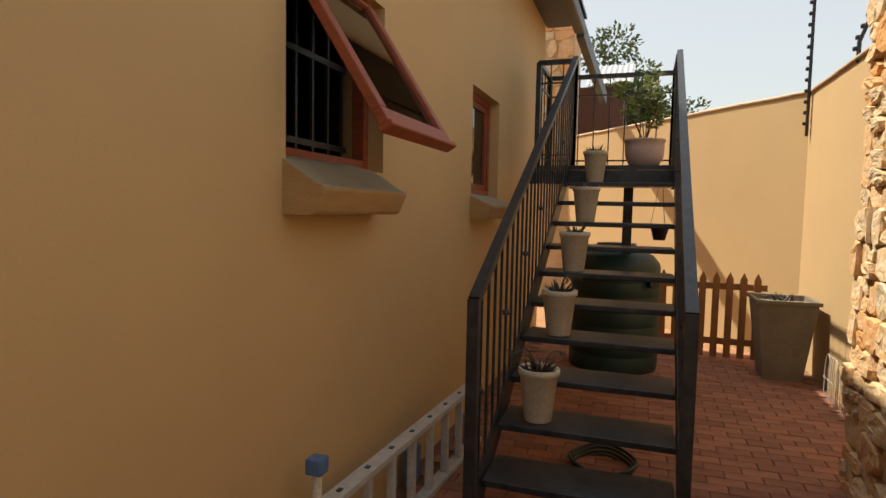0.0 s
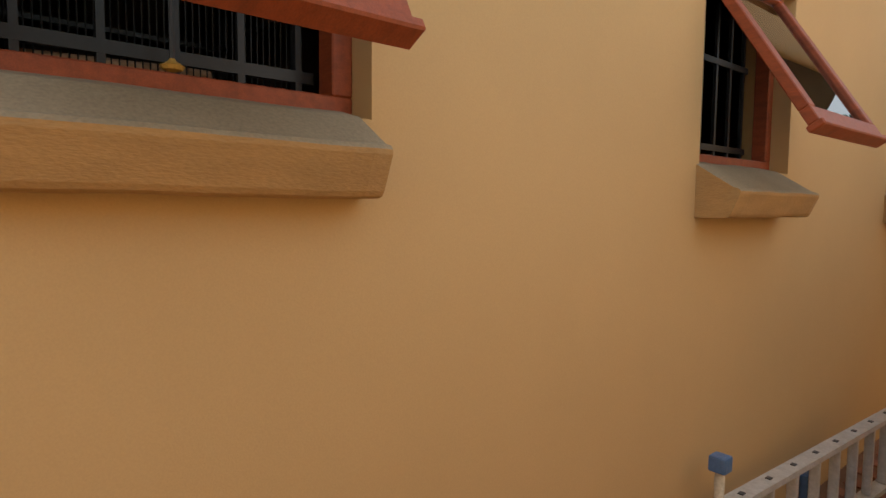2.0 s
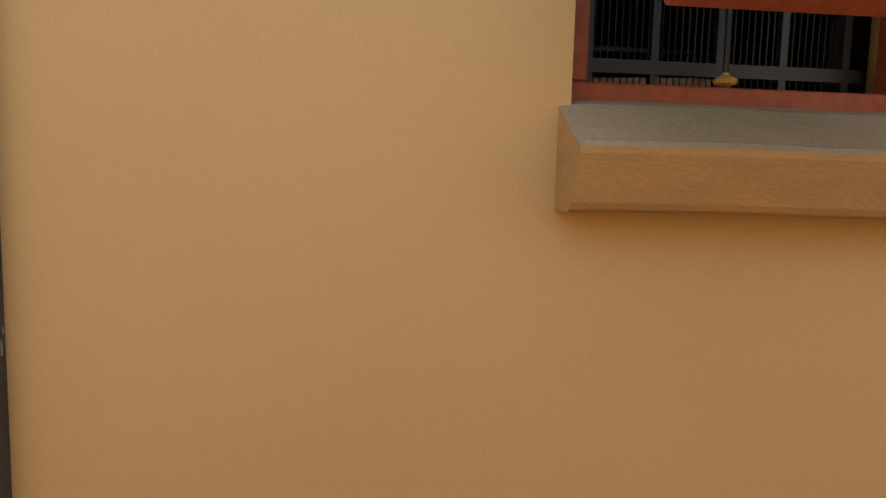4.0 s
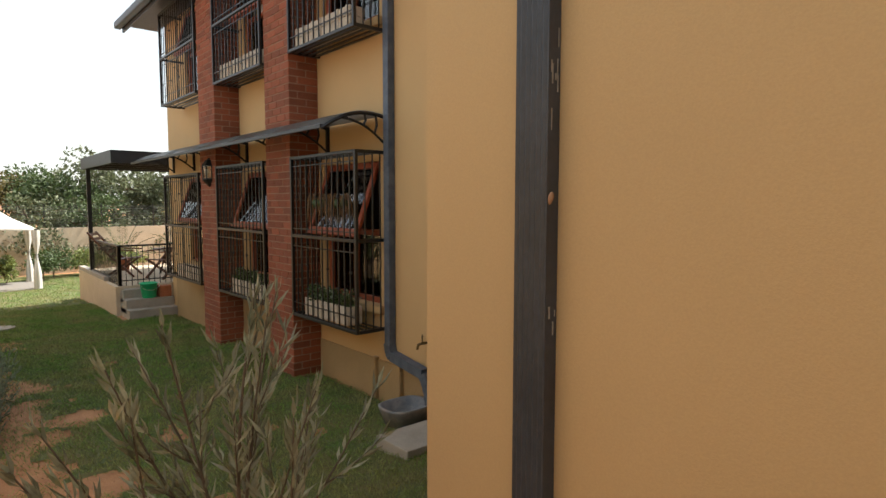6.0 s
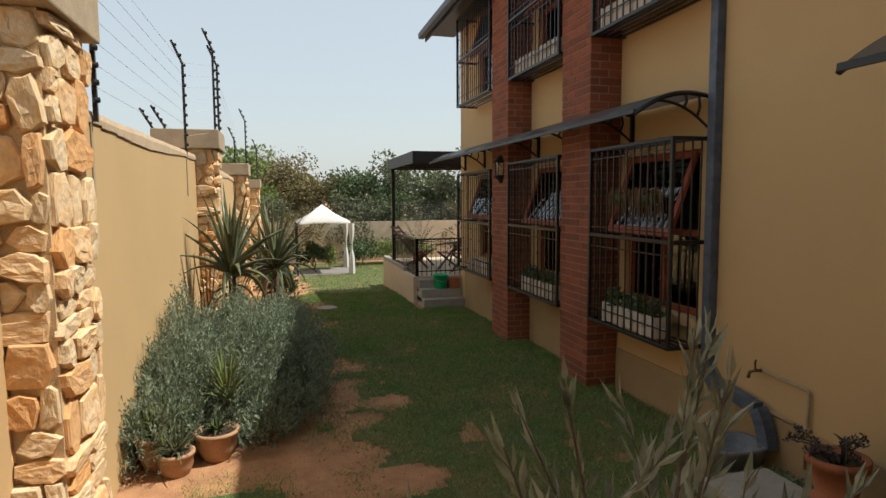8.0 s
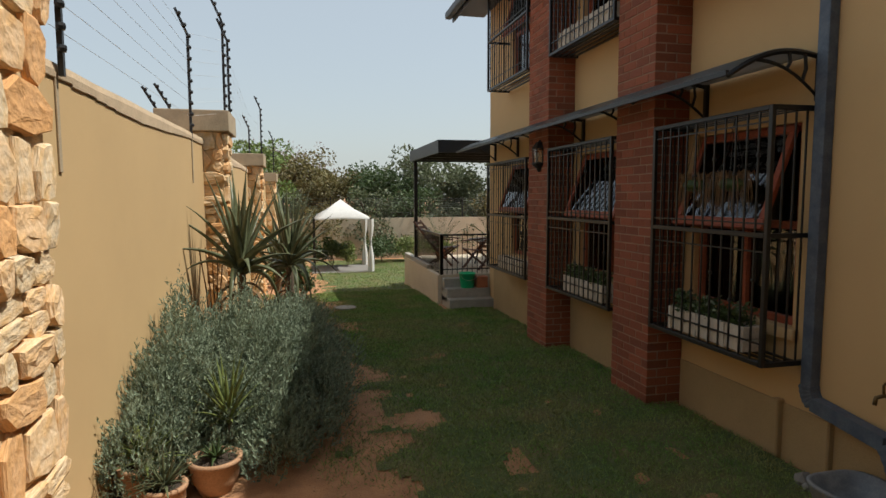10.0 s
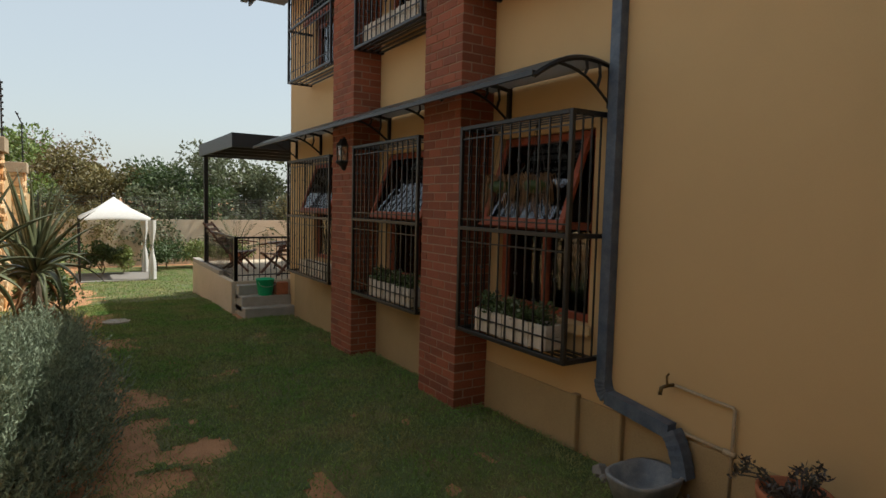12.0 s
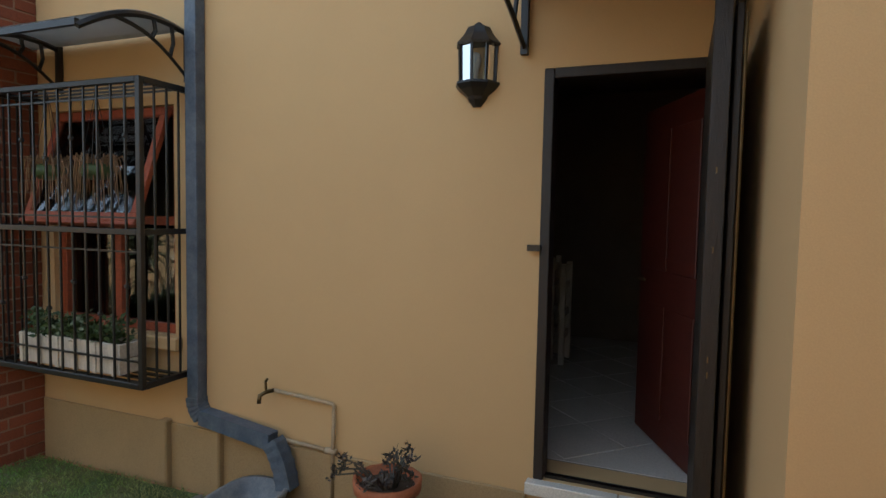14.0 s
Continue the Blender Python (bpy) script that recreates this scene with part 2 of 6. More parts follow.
def bar(bm, p, q, w, h=None):
    """A square bar from p to q; w across, h along the other side."""
    p, q = Vector(p), Vector(q)
    u, v = side_axes(q - p)
    h = h or w
    a = [bm.verts.new(p + u * sx * w / 2 + v * sy * h / 2) for sx, sy in ((-1, -1), (1, -1), (1, 1), (-1, 1))]
    b = [bm.verts.new(q + u * sx * w / 2 + v * sy * h / 2) for sx, sy in ((-1, -1), (1, -1), (1, 1), (-1, 1))]
    for k in range(4):
        bm.faces.new((a[k], a[(k + 1) % 4], b[(k + 1) % 4], b[k]))
    bm.faces.new(a[::-1])
    bm.faces.new(b)
    return bm


def lathe(bm, prof, seg=24, c=(0, 0, 0), sx=1.0, sy=1.0):
    rings = [[bm.verts.new((c[0] + r * sx * math.cos(2 * math.pi * k / seg), c[1] + r * sy * math.sin(2 * math.pi * k / seg), c[2] + z))
              for k in range(seg)] for r, z in prof]
    for a, b in zip(rings, rings[1:]):
        for k in range(seg):
            bm.faces.new((a[k], a[(k + 1) % seg], b[(k + 1) % seg], b[k]))
    bm.faces.new(rings[0][::-1])
    bm.faces.new(rings[-1])
    return bm


def mesh_of(name, bm, mat, smooth=False):
    bmesh.ops.recalc_face_normals(bm, faces=list(bm.faces))
    me = bpy.data.meshes.new(name)
    bm.to_mesh(me)
    bm.free()
    me.materials.append(mat)
    if smooth:
        for p in me.polygons:
            p.use_smooth = True
    return me


def part(name, bm, mat, parent, label="", smooth=False):
    ob = new(name, mesh_of(name, bm, mat, smooth))
    ob.parent = parent
    if parent.type == "EMPTY":
        ob.matrix_parent_inverse = Matrix.Translation(-parent.location)
    if label:
        tagged(ob, label)
    return ob


def thing(name, label, category, at=(0, 0, 0), group=""):
    ob = new(name)
    ob.location = at
    ob.empty_display_size = 0.1
    return tagged(ob, label, category, group)


def solid(name, bm, mat, label, category, group="", kind="", smooth=False):
    """A thing or piece of the setting that is a single mesh."""
    return tagged(new(name, mesh_of(name, bm, mat, smooth)), label, category, group, kind)


def pierced(bm, axis, at, thick, u0, u1, z0, z1, holes):
    """A wall in the plane axis = at .. at + thick, from u0 to u1, with rectangular holes (ua, ub, za, zb)."""
    us = sorted({u0, u1, *[h[0] for h in holes], *[h[1] for h in holes]})
    zs = sorted({z0, z1, *[h[2] for h in holes], *[h[3] for h in holes]})
    nu, nz = len(us) - 1, len(zs) - 1
    full = [[not any(h[0] <= (us[i] + us[i + 1]) / 2 <= h[1] and h[2] <= (zs[j] + zs[j + 1]) / 2 <= h[3] for h in holes)
             for j in range(nz)] for i in range(nu)]
    cache = {}

    def vert(k, i, j):
        key = (k, i, j)
        if key not in cache:
            w = at + thick * k
            cache[key] = bm.verts.new((w, us[i], zs[j]) if axis == "x" else (us[i], w, zs[j]))
        return cache[key]

    def is_full(i, j):
        return 0 <= i < nu and 0 <= j < nz and full[i][j]
    for i in range(nu):
        for j in range(nz):
            if not full[i][j]:
                continue
            for k in (0, 1):
                bm.faces.new([vert(k, *c) for c in ((i, j), (i + 1, j), (i + 1, j + 1), (i, j + 1))])
            for (di, dj), (a, b) in (((-1, 0), ((i, j), (i, j + 1))), ((1, 0), ((i + 1, j), (i + 1, j + 1))),
                                     ((0, -1), ((i, j), (i + 1, j))), ((0, 1), ((i, j + 1), (i + 1, j + 1)))):
                if not is_full(i + di, j + dj):
                    bm.faces.new([vert(0, *a), vert(0, *b), vert(1, *b), vert(1, *a)])
    return bm


def smoothstep(a, b, x):
    t = min(1, max(0, (x - a) / (b - a)))
    return t * t * (3 - 2 * t)


def gz(x, y):
    """Height of the ground."""
    z = 0.08 - 0.46 * smoothstep(-1.5, 4.0, y) - 0.12 * smoothstep(4.0, 11.0, y) - 0.5 * smoothstep(10.0, 24.0, y)
    return z


# ---- plan ----
XA, YA = 1.185, -0.16          # face and corner of the wing with the small windows
XB = 3.77                      # face of the two-storey facade
YB1 = 11.05                    # its far end
XBLK, YBLK = 2.32, 0.533        # the block beside the side door
XC = 3.37                      # front of the window cages
W1 = (-2.262, -1.512, 1.895, 2.70)
W2 = (-4.68, -3.80, 1.872, 2.71)
W3 = (-7.21, -6.33, 1.80, 2.665)
DOOR = (0.54, 1.41, 0.12, 2.17)
WIN = ((3.80, 4.95), (5.90, 7.25), (8.5, 9.85))   # windows of the facade, along y

# ---- ground ----
def ground():
    xs = [-3000, -300, -40, -12, -5] + [-3 + 0.3 * i for i in range(36)] + [10, 15, 30, 80, 400, 3000]
    ys = [-3000, -300, -60, -20, -12] + [-10 + 0.4 * i for i in range(90)] + [28, 34, 50, 100, 400, 3000]
    bm = B()
    vs = [[bm.verts.new((x, y, gz(x, y) + (0.018 * noise.noise((x * 1.7, y * 1.7, 0)) if -2 < x < 3.7 and 0 < y < 22 else -0.02)
                         - (0.06 if y < -2.3 and -4 < x < 8 else 0))) for y in ys] for x in xs]
    for i in range(len(xs) - 1):
        for j in range(len(ys) - 1):
            bm.faces.new((vs[i][j], vs[i + 1][j], vs[i + 1][j + 1], vs[i][j + 1]))
    m = material("earth_and_lawn", (0.42, 0.22, 0.105), 0.95, spots=(0.30, 0.15, 0.072), scale=5, grain=90, bump=0.6, dist=0.02)
    ob = solid("ground", bm, m, "reddish bare earth garden ground", "ground", kind="structure", smooth=True)
    return ob


ground()

# ---- wing with the small windows ----
bm = B()
pierced(bm, "x", XA, 0.24, -9.6, YA, -0.2, 4.2, [W1, W2, W3])
solid("wall_wing", bm, M_WALL, "smooth ochre plastered house wall with small windows", "wall", kind="structure")
# three walls carried up unseen to 5.2 m to screen the facade from sky
bm = B()
box(bm, XA + 0.24, XBLK, YA - 0.24, YA, -0.2, 5.2)
solid("wall_wing_return", bm, M_WALL, "ochre plastered return wall of the wing", "wall", kind="structure")
bm = B()
box(bm, XBLK, XBLK + 0.24, YA, YBLK - 0.24, -0.5, 5.2)
solid("wall_block", bm, M_WALL, "ochre plastered wall beside the side door", "wall", kind="structure")
bm = B()
box(bm, XBLK, XB, YBLK - 0.24, YBLK, -0.5, 5.2)
solid("wall_block_return", bm, M_WALL, "ochre plastered return wall beside the side door", "wall", kind="structure")
bm = B()
box(bm, XA + 0.24, 4.4, -9.6, -9.36, -0.2, 4.2)
solid("wall_wing_end", bm, M_WALL, "ochre plastered end wall of the wing", "wall", kind="structure")
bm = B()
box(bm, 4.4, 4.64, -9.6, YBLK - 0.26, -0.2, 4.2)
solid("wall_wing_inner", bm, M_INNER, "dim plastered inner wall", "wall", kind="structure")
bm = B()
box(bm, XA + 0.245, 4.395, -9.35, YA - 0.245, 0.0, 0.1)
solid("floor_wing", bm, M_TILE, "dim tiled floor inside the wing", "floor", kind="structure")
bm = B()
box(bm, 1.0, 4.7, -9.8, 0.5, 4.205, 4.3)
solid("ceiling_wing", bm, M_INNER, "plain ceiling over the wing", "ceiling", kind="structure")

# ---- two-storey facade ----
bm = B()
holes = [(a, b, 0.62, 2.12) for a, b in WIN] + [(a, b, 3.55, 5.0) for a, b in WIN] + [DOOR]
pierced(bm, "x", XB, 0.26, YBLK - 0.24, YB1, -0.8, 5.2, holes)
solid("wall_facade", bm, M_WALL, "ochre plastered two-storey facade in shade", "wall", kind="structure")
bm = B()
box(bm, XB + 0.26, 10, YB1 - 0.26, YB1, -0.8, 5.2)
solid("wall_facade_end", bm, M_WALL, "ochre plastered end wall of the house", "wall", kind="structure")
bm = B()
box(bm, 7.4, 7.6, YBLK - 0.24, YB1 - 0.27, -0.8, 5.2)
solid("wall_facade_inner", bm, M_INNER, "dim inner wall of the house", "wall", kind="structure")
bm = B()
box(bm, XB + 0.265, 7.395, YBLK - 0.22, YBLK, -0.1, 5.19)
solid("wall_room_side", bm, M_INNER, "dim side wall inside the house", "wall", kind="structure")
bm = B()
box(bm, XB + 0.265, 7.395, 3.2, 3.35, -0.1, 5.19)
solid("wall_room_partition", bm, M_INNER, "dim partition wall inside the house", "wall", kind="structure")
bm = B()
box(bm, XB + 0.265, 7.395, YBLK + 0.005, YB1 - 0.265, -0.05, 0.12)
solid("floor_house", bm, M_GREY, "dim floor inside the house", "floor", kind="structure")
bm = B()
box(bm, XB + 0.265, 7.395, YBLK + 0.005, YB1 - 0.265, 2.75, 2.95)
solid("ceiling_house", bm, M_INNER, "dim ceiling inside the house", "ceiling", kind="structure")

# ---- roof over the facade ----
house_roof = thing("house_roof", "dark sheet roof with black gutter on the house", "roof", (XC, 5, 5.2))
bm = B()
v = [bm.verts.new(p) for p in ((3.12, -1, 5.1), (3.12, YB1 + 0.45, 5.1), (10, YB1 + 0.45, 7.0), (10, -1, 7.0),
                               (3.12, -1, 5.16), (3.12, YB1 + 0.45, 5.16), (10, YB1 + 0.45, 7.06), (10, -1, 7.06))]
for f in ((0, 1, 2, 3), (7, 6, 5, 4), (0, 4, 5, 1), (1, 5, 6, 2), (2, 6, 7, 3), (3, 7, 4, 0)):
    bm.faces.new([v[i] for i in f])
part("roof_sheet", bm, M_ROOF, house_roof)
bm = B()
box(bm, 3.13, 3.16, -1, YB1 + 0.4, 4.9, 5.09)
part("fascia", bm, M_ROOF, house_roof)
bm = B()
box(bm, 3.17, XB - 0.01, -1, YB1 + 0.4, 5.03, 5.05)
part("soffit", bm, M_ROOF, house_roof)
bm = B()
box(bm, 3.0, 3.125, -1, YB1 + 0.47, 4.96, 5.09)
part("gutter", bevelled(bm, 0.03, 2), M_GUTTER, house_roof)

# ---- boundary wall ----
def wx(y):
    return -0.98 + 0.012 * (y - 2.7)


def ribbon_wall(name, seg, fx, label):
    """A wall of one piece along the points (y, height), its face at x = fx(y)."""
    bm = B()
    rows = [[bm.verts.new(q) for q in ((fx(y), y, -1), (fx(y), y, z), (fx(y) - 0.22, y, z), (fx(y) - 0.22, y, -1))] for y, z in seg]
    for p, q in zip(rows, rows[1:]):
        for k in range(4):
            bm.faces.new((p[k], p[(k + 1) % 4], q[(k + 1) % 4], q[k]))
    bm.faces.new(rows[0])
    bm.faces.new(rows[-1][::-1])
    solid(name, bm, M_WALL, label, "wall", kind="structure")


ribbon_wall("wall_boundary", [(2.9, 2.26), (8.1, 2.28), (13.4, 2.15), (18.8, 1.9), (25.2, 1.5)], wx, "sunlit ochre plastered garden boundary wall")
ribbon_wall("wall_boundary_near", [(-4.6, 2.4), (2.82, 2.4)], lambda y: -1.14, "sunlit ochre plastered boundary wall before the pillar")
bm = B()
box(bm, -2.02, -1.80, -9.42, -4.6, -0.5, 3.06)
solid("wall_yard_side", bm, M_WALL, "sunlit ochre plastered yard wall", "wall", kind="structure")
bm = B()
v = [bm.verts.new((x, y, z)) for z in (-0.5, 3.06) for x, y in ((-2.02, -9.426), (-1.80, -9.426), (1.25, -13.10), (1.08, -13.26))]
for f in ((0, 1, 2, 3), (7, 6, 5, 4), (0, 4, 5, 1), (1, 5, 6, 2), (2, 6, 7, 3), (3, 7, 4, 0)):
    bm.faces.new([v[i] for i in f])
solid("wall_yard_back", bm, M_WALL, "sunlit ochre plastered wall slanting behind the yard", "wall", kind="structure")
for p, q in (((-1.80, -4.6), (-1.80, -9.42)), ((-1.83, -9.40), (1.22, -13.08))):
    bm = B()
    n = 40
    rows = []
    along = Vector((q[0] - p[0], q[1] - p[1], 0)).normalized()
    out = Vector((-along.y, along.x, 0))
    for i in range(n + 1):
        c = Vector((p[0], p[1], 3.06)).lerp(Vector((q[0], q[1], 3.06)), i / n)
        w = 0.010 * noise.noise((i * 0.45, p[1], 2))
        rows.append([bm.verts.new(c + out * a + Vector((0, 0, b + w))) for a, b in ((0.004, -0.012), (0.022, -0.014), (0.03, 0.012), (0.0, 0.03), (-0.2, 0.035), (-0.2, 0.004), (0.004, 0.004))])
    for a, b in zip(rows, rows[1:]):
        for k in range(7):
            bm.faces.new((a[k], a[(k + 1) % 7], b[(k + 1) % 7], b[k]))
    solid("wall_yard_coping", bm, M_COPING, "uneven mortar coping on the yard wall", "coping", kind="structure", smooth=True)
bm = B()
box(bm, -3, 16, 25.2, 25.42, -2, 0.70)
solid("wall_garden_back", bm, M_PALEWALL, "pale plastered wall at the end of the garden", "wall", kind="structure")

# ---- stone pillars with caps ----
def stone_mesh(rng, w, h, d):
    """A rough stone about w across, h high and d deep, its back at x = 0 and its face towards +x."""
    bm = B()
    n = rng.randint(6, 9)
    px, ph = rng.uniform(3.0, 8), rng.uniform(0, 6.28)
    ring = []
    for k in range(n):
        a = 2 * math.pi * (k + rng.uniform(-0.28, 0.28)) / n
        c, s = math.cos(a), math.sin(a)
        q = (abs(c) ** px + abs(s) ** px) ** (-1 / px) * (1 + 0.09 * math.sin(2 * a + ph)) * rng.uniform(0.93, 1.07)
        ring.append((c * w / 2 * q, s * h / 2 * q))
    tilt = (rng.uniform(-0.35, 0.35), rng.uniform(-0.35, 0.35))
    levels = [[bm.verts.new((0, a, b)) for a, b in ring]]
    for f, dd, j in ((1.0, 0.72, 0.05), (0.92, 0.97, 0.07), (0.45, 1.0, 0.10)):
        levels.append([bm.verts.new((d * (dd + rng.uniform(-j, j) + tilt[0] * a * f + tilt[1] * b * f), a * f * rng.uniform(0.95, 1.03), b * f * rng.uniform(0.95, 1.03))) for a, b in ring])
    for p, q in zip(levels, levels[1:]):
        for k in range(n):
            bm.faces.new((p[k], p[(k + 1) % n], q[(k + 1) % n], q[k]))
    bm.faces.new(levels[-1])
    return mesh_of("stone", bm, M_STONE)


rng = random.Random(7)
STONES = [stone_mesh(rng, 1.0, 1.0, 1.0) for _ in range(22)]


def clad(parent, origin, along, normal, width, z0, z1, rng, mean=0.17, limit=None):
    """Covers an upright face with separate rough stones in uneven courses."""
    out = []
    along, normal = Vector(along), Vector(normal)
    z = z0
    while z < z1 - 0.04:
        h = min(rng.uniform(mean * 0.65, mean * 1.55), z1 - z)
        u = 0.0
        while u < width - 0.02:
            w = min(rng.uniform(mean * 0.6, mean * 1.9), width - u)
            if width - u - w < mean * 0.4:
                w = width - u
            if rng.random() < 0.3 and h > mean:
                cuts = ((0, h * 0.5), (h * 0.5, h))
            else:
                cuts = ((0, h),)
            for a, b in cuts:
                ob = new("stone", rng.choice(STONES))
                ob.parent = parent
                p = Vector(origin) + along * (u + w / 2) + normal * -0.008
                rot = Matrix((normal, along, Vector((0, 0, 1)))).transposed().to_4x4()
                ob.matrix_basis = Matrix.Translation((p.x, p.y, z + (a + b) / 2)) @ rot @ Matrix.Rotation(rng.choice((0, math.pi)) + rng.uniform(-0.16, 0.16), 4, "X") \
                    @ Matrix.Diagonal((rng.uniform(0.028, 0.075), w * 1.0, (b - a) * 1.0, 1))
                out.append(ob)
            u += w
        z += h
    return out


def stone_pillar(x0, x1, y0, y1, z1, faces, rng, cap=True, mean=0.17, capz=0.26):
    zb = gz(x1, y0) - 0.1
    p = thing("stone_pillar", "sandstone-clad garden wall pillar with plastered cap", "pillar", (x1, y0, zb), "boundary pillars")
    bm = B()
    box(bm, x0, x1, y0, y1, zb, z1)
    core = part("core", bm, M_STONEMORT, p)
    if cap:
        bm = B()
        box(bm, x0 - 0.1, x1 + 0.09, y0 - 0.11, y1 + 0.11, z1 + 0.003, z1 + capz)
        part("cap", bevelled(bm, 0.012, 2), M_CAP, p, "plain plastered cap slab")
    for f in faces:
        if f == "x":
            clad(core, (x1, y0, 0), (0, 1, 0), (1, 0, 0), y1 - y0, zb, z1, rng, mean)
        elif f == "-y":
            clad(core, (x0, y0, 0), (1, 0, 0), (0, -1, 0), x1 - x0, zb, z1, rng, mean)
        elif f == "y":
            clad(core, (x0, y1, 0), (1, 0, 0), (0, 1, 0), x1 - x0, zb, z1, rng, mean)
    return p


stone_pillar(-1.30, -0.91, 2.80, 3.42, 2.66, ("x", "-y"), rng, mean=0.19, capz=0.30)
stone_pillar(-1.35, -0.68, 8.15, 8.75, 2.40, ("x", "-y"), rng)
stone_pillar(-1.30, -0.60, 13.5, 14.1, 2.25, ("x", "-y"), rng, mean=0.2)
stone_pillar(-1.30, -0.55, 18.6, 19.2, 2.05, ("x", "-y"), rng, mean=0.24)
stone_pillar(-1.79, -1.32, -5.9, -4.6, 3.6, ("x", "y"), rng, cap=False, mean=0.135)


# ---- electric fence ----
def fence_pole(x, y, z, h, bend=0.12, n=11):
    p = thing("electric_fence_pole", "black electric fence pole with round insulators on the wall", "fence pole", (x, y, z), "electric fence poles")
    bm = B()
    bar(bm, (x, y, z - 0.08), (x, y, z + h), 0.028)
    bar(bm, (x, y, z + h), (x - bend, y, z + h + 0.28), 0.028)
    part("post", bm, M_IRON, p)
    for i in range(n):
        t = (i + 0.5) / n * (h + 0.28)
        q = Vector((x, y - 0.03, z + t)) if t < h else Vector((x - bend * (t - h) / 0.28, y - 0.03, z + t))
        bm = B()
        lathe(bm, [(0.006, -0.02), (0.022, -0.017), (0.026, 0.0), (0.022, 0.017), (0.006, 0.02)], 8, (q.x + 0.016, q.y, q.z))
        part("insulator", bm, M_IRON, p)
    return p


poles = [(-0.93, 3.76, 2.30, 0.95), (-0.92, 7.4, 2.33, 1.05), (-0.66, 8.3, 2.68, 1.1), (-0.64, 8.62, 2.68, 0.95),
         (-0.81, 13.6, 2.3, 0.75), (-0.58, 13.85, 2.5, 1.0), (-0.56, 18.9, 2.3, 1.0)]
for p in poles:
    fence_pole(*p)
fence_pole(-1.44, 8.22, 2.62, 0.04, 0.16, 4)
fence_pole(-1.30, 8.22, 2.68, 0.02, 0.16, 4)
fence_pole(-1.76, -9.33, 2.65, 1.5, 0.0, 15)
fence_pole(-1.80, -7.9, 3.1, 0.10, 0.1, 4)
for y, z in ((3.76, 2.22), (7.4, 2.25)):
    bm = B()
    box(bm, wx(y) + 0.002, wx(y) + 0.012, y - 0.018, y + 0.018, z - 0.5, z)
    solid("wall_strip", bevelled(bm, 0.003), M_CAP, "pale cement strip running down the boundary wall", "trim", kind="structure")
wires = thing("electric_fence_wires", "thin steel electric fence wires above the wall", "wires", (-0.9, 8, 2.6))
for i in range(7):
    bm = B()
    z = 2.45 + 0.15 * i
    tube(bm, [(-0.96, -1, z), (-0.93, 3.73, z), (-0.92, 7.37, z + 0.04), (-0.66, 8.27, z + 0.2), (-0.81, 13.57, z), (-0.56, 18.87, z - 0.1)], 0.0016, 3)
    part("wire", bm, M_GALV, wires)

# wall coping strip and drip lines
for y0, y1, z0, z1 in ((3.6, 8.1, 2.255, 2.285), (8.8, 13.45, 2.275, 2.155)):
    bm = B()
    n = 24
    for i in range(n):
        ya, yb = y0 + (y1 - y0) * i / n, y0 + (y1 - y0) * (i + 1) / n
        za, zb = z0 + (z1 - z0) * i / n, z0 + (z1 - z0) * (i + 1) / n
        da, db = 0.008 * noise.noise((i * 0.4, y0, 0)), 0.008 * noise.noise(((i + 1) * 0.4, y0, 0))
        lip = -0.05 - 0.05 * math.sin(math.pi * min(1, i / n * 1.25)) ** 2 + 0.012 * noise.noise((i * 0.7, y0, 5))
        prof = ((0.003, lip), (0.012, lip + 0.004), (0.016, -0.01), (0.008, 0.03), (-0.09, 0.055), (-0.25, 0.05), (-0.25, 0.012), (0.003, 0.012))
        v = [[bm.verts.new((wx(y) + dx, y, z + dz)) for dx, dz in prof] for y, z in ((ya, za + da), (yb, zb + db))]
        for k in range(8):
            bm.faces.new((v[0][k], v[0][(k + 1) % 8], v[1][(k + 1) % 8], v[1][k]))
    bmesh.ops.remove_doubles(bm, verts=list(bm.verts), dist=0.0005)
    solid("wall_coping", bm, M_COPING, "uneven mortar coping on the boundary wall", "coping", kind="structure")


# ---- windows of the wing ----
def plaster_sill(y0, y1, ztop, zbot, zin, out, name_group):
    s = thing("window_sill", "thick sloping plaster window sill on the wall", "sill", (XA, (y0 + y1) / 2, zbot), name_group)
    bm = B()
    prof = [(XA + 0.09, zin + 0.022), (XA - 0.004, zin), (XA - out + 0.03, ztop + 0.001), (XA - out + 0.012, ztop - 0.003), (XA - out + 0.002, ztop - 0.013), (XA - out + 0.003, ztop - 0.024), (XA - out + 0.036, zbot + 0.016), (XA - out + 0.045, zbot + 0.005), (XA - out + 0.06, zbot), (XA - 0.001, zbot), (XA - 0.001, ztop - 0.02), (XA + 0.09, ztop - 0.02)]
    n = 14
    rings = []
    for i in range(n + 1):
        y = y0 + (y1 - y0) * i / n
        wob = 0.005 * noise.noise((y * 5, ztop, 3))
        inset = -0.01 if i in (0, n) else 0
        rings.append([bm.verts.new((x + inset * (-1 if x < XA else 0) + (wob if x < XA - 0.01 else 0), y, z + wob)) for x, z in prof])
    for a, b in zip(rings, rings[1:]):
        for k in range(len(prof)):
            j = (k + 1) % len(prof)
            bm.faces.new((a[k], a[j], b[j], b[k]))
    bm.faces.new(rings[0])
    bm.faces.new(rings[-1][::-1])
    sill = part("sill_block", bm, M_SILL, s)
    sill.data.materials.append(M_SILLTOP)
    for p in sill.data.polygons:
        if p.normal.z > 0.5:
            p.material_index = 1
    return s


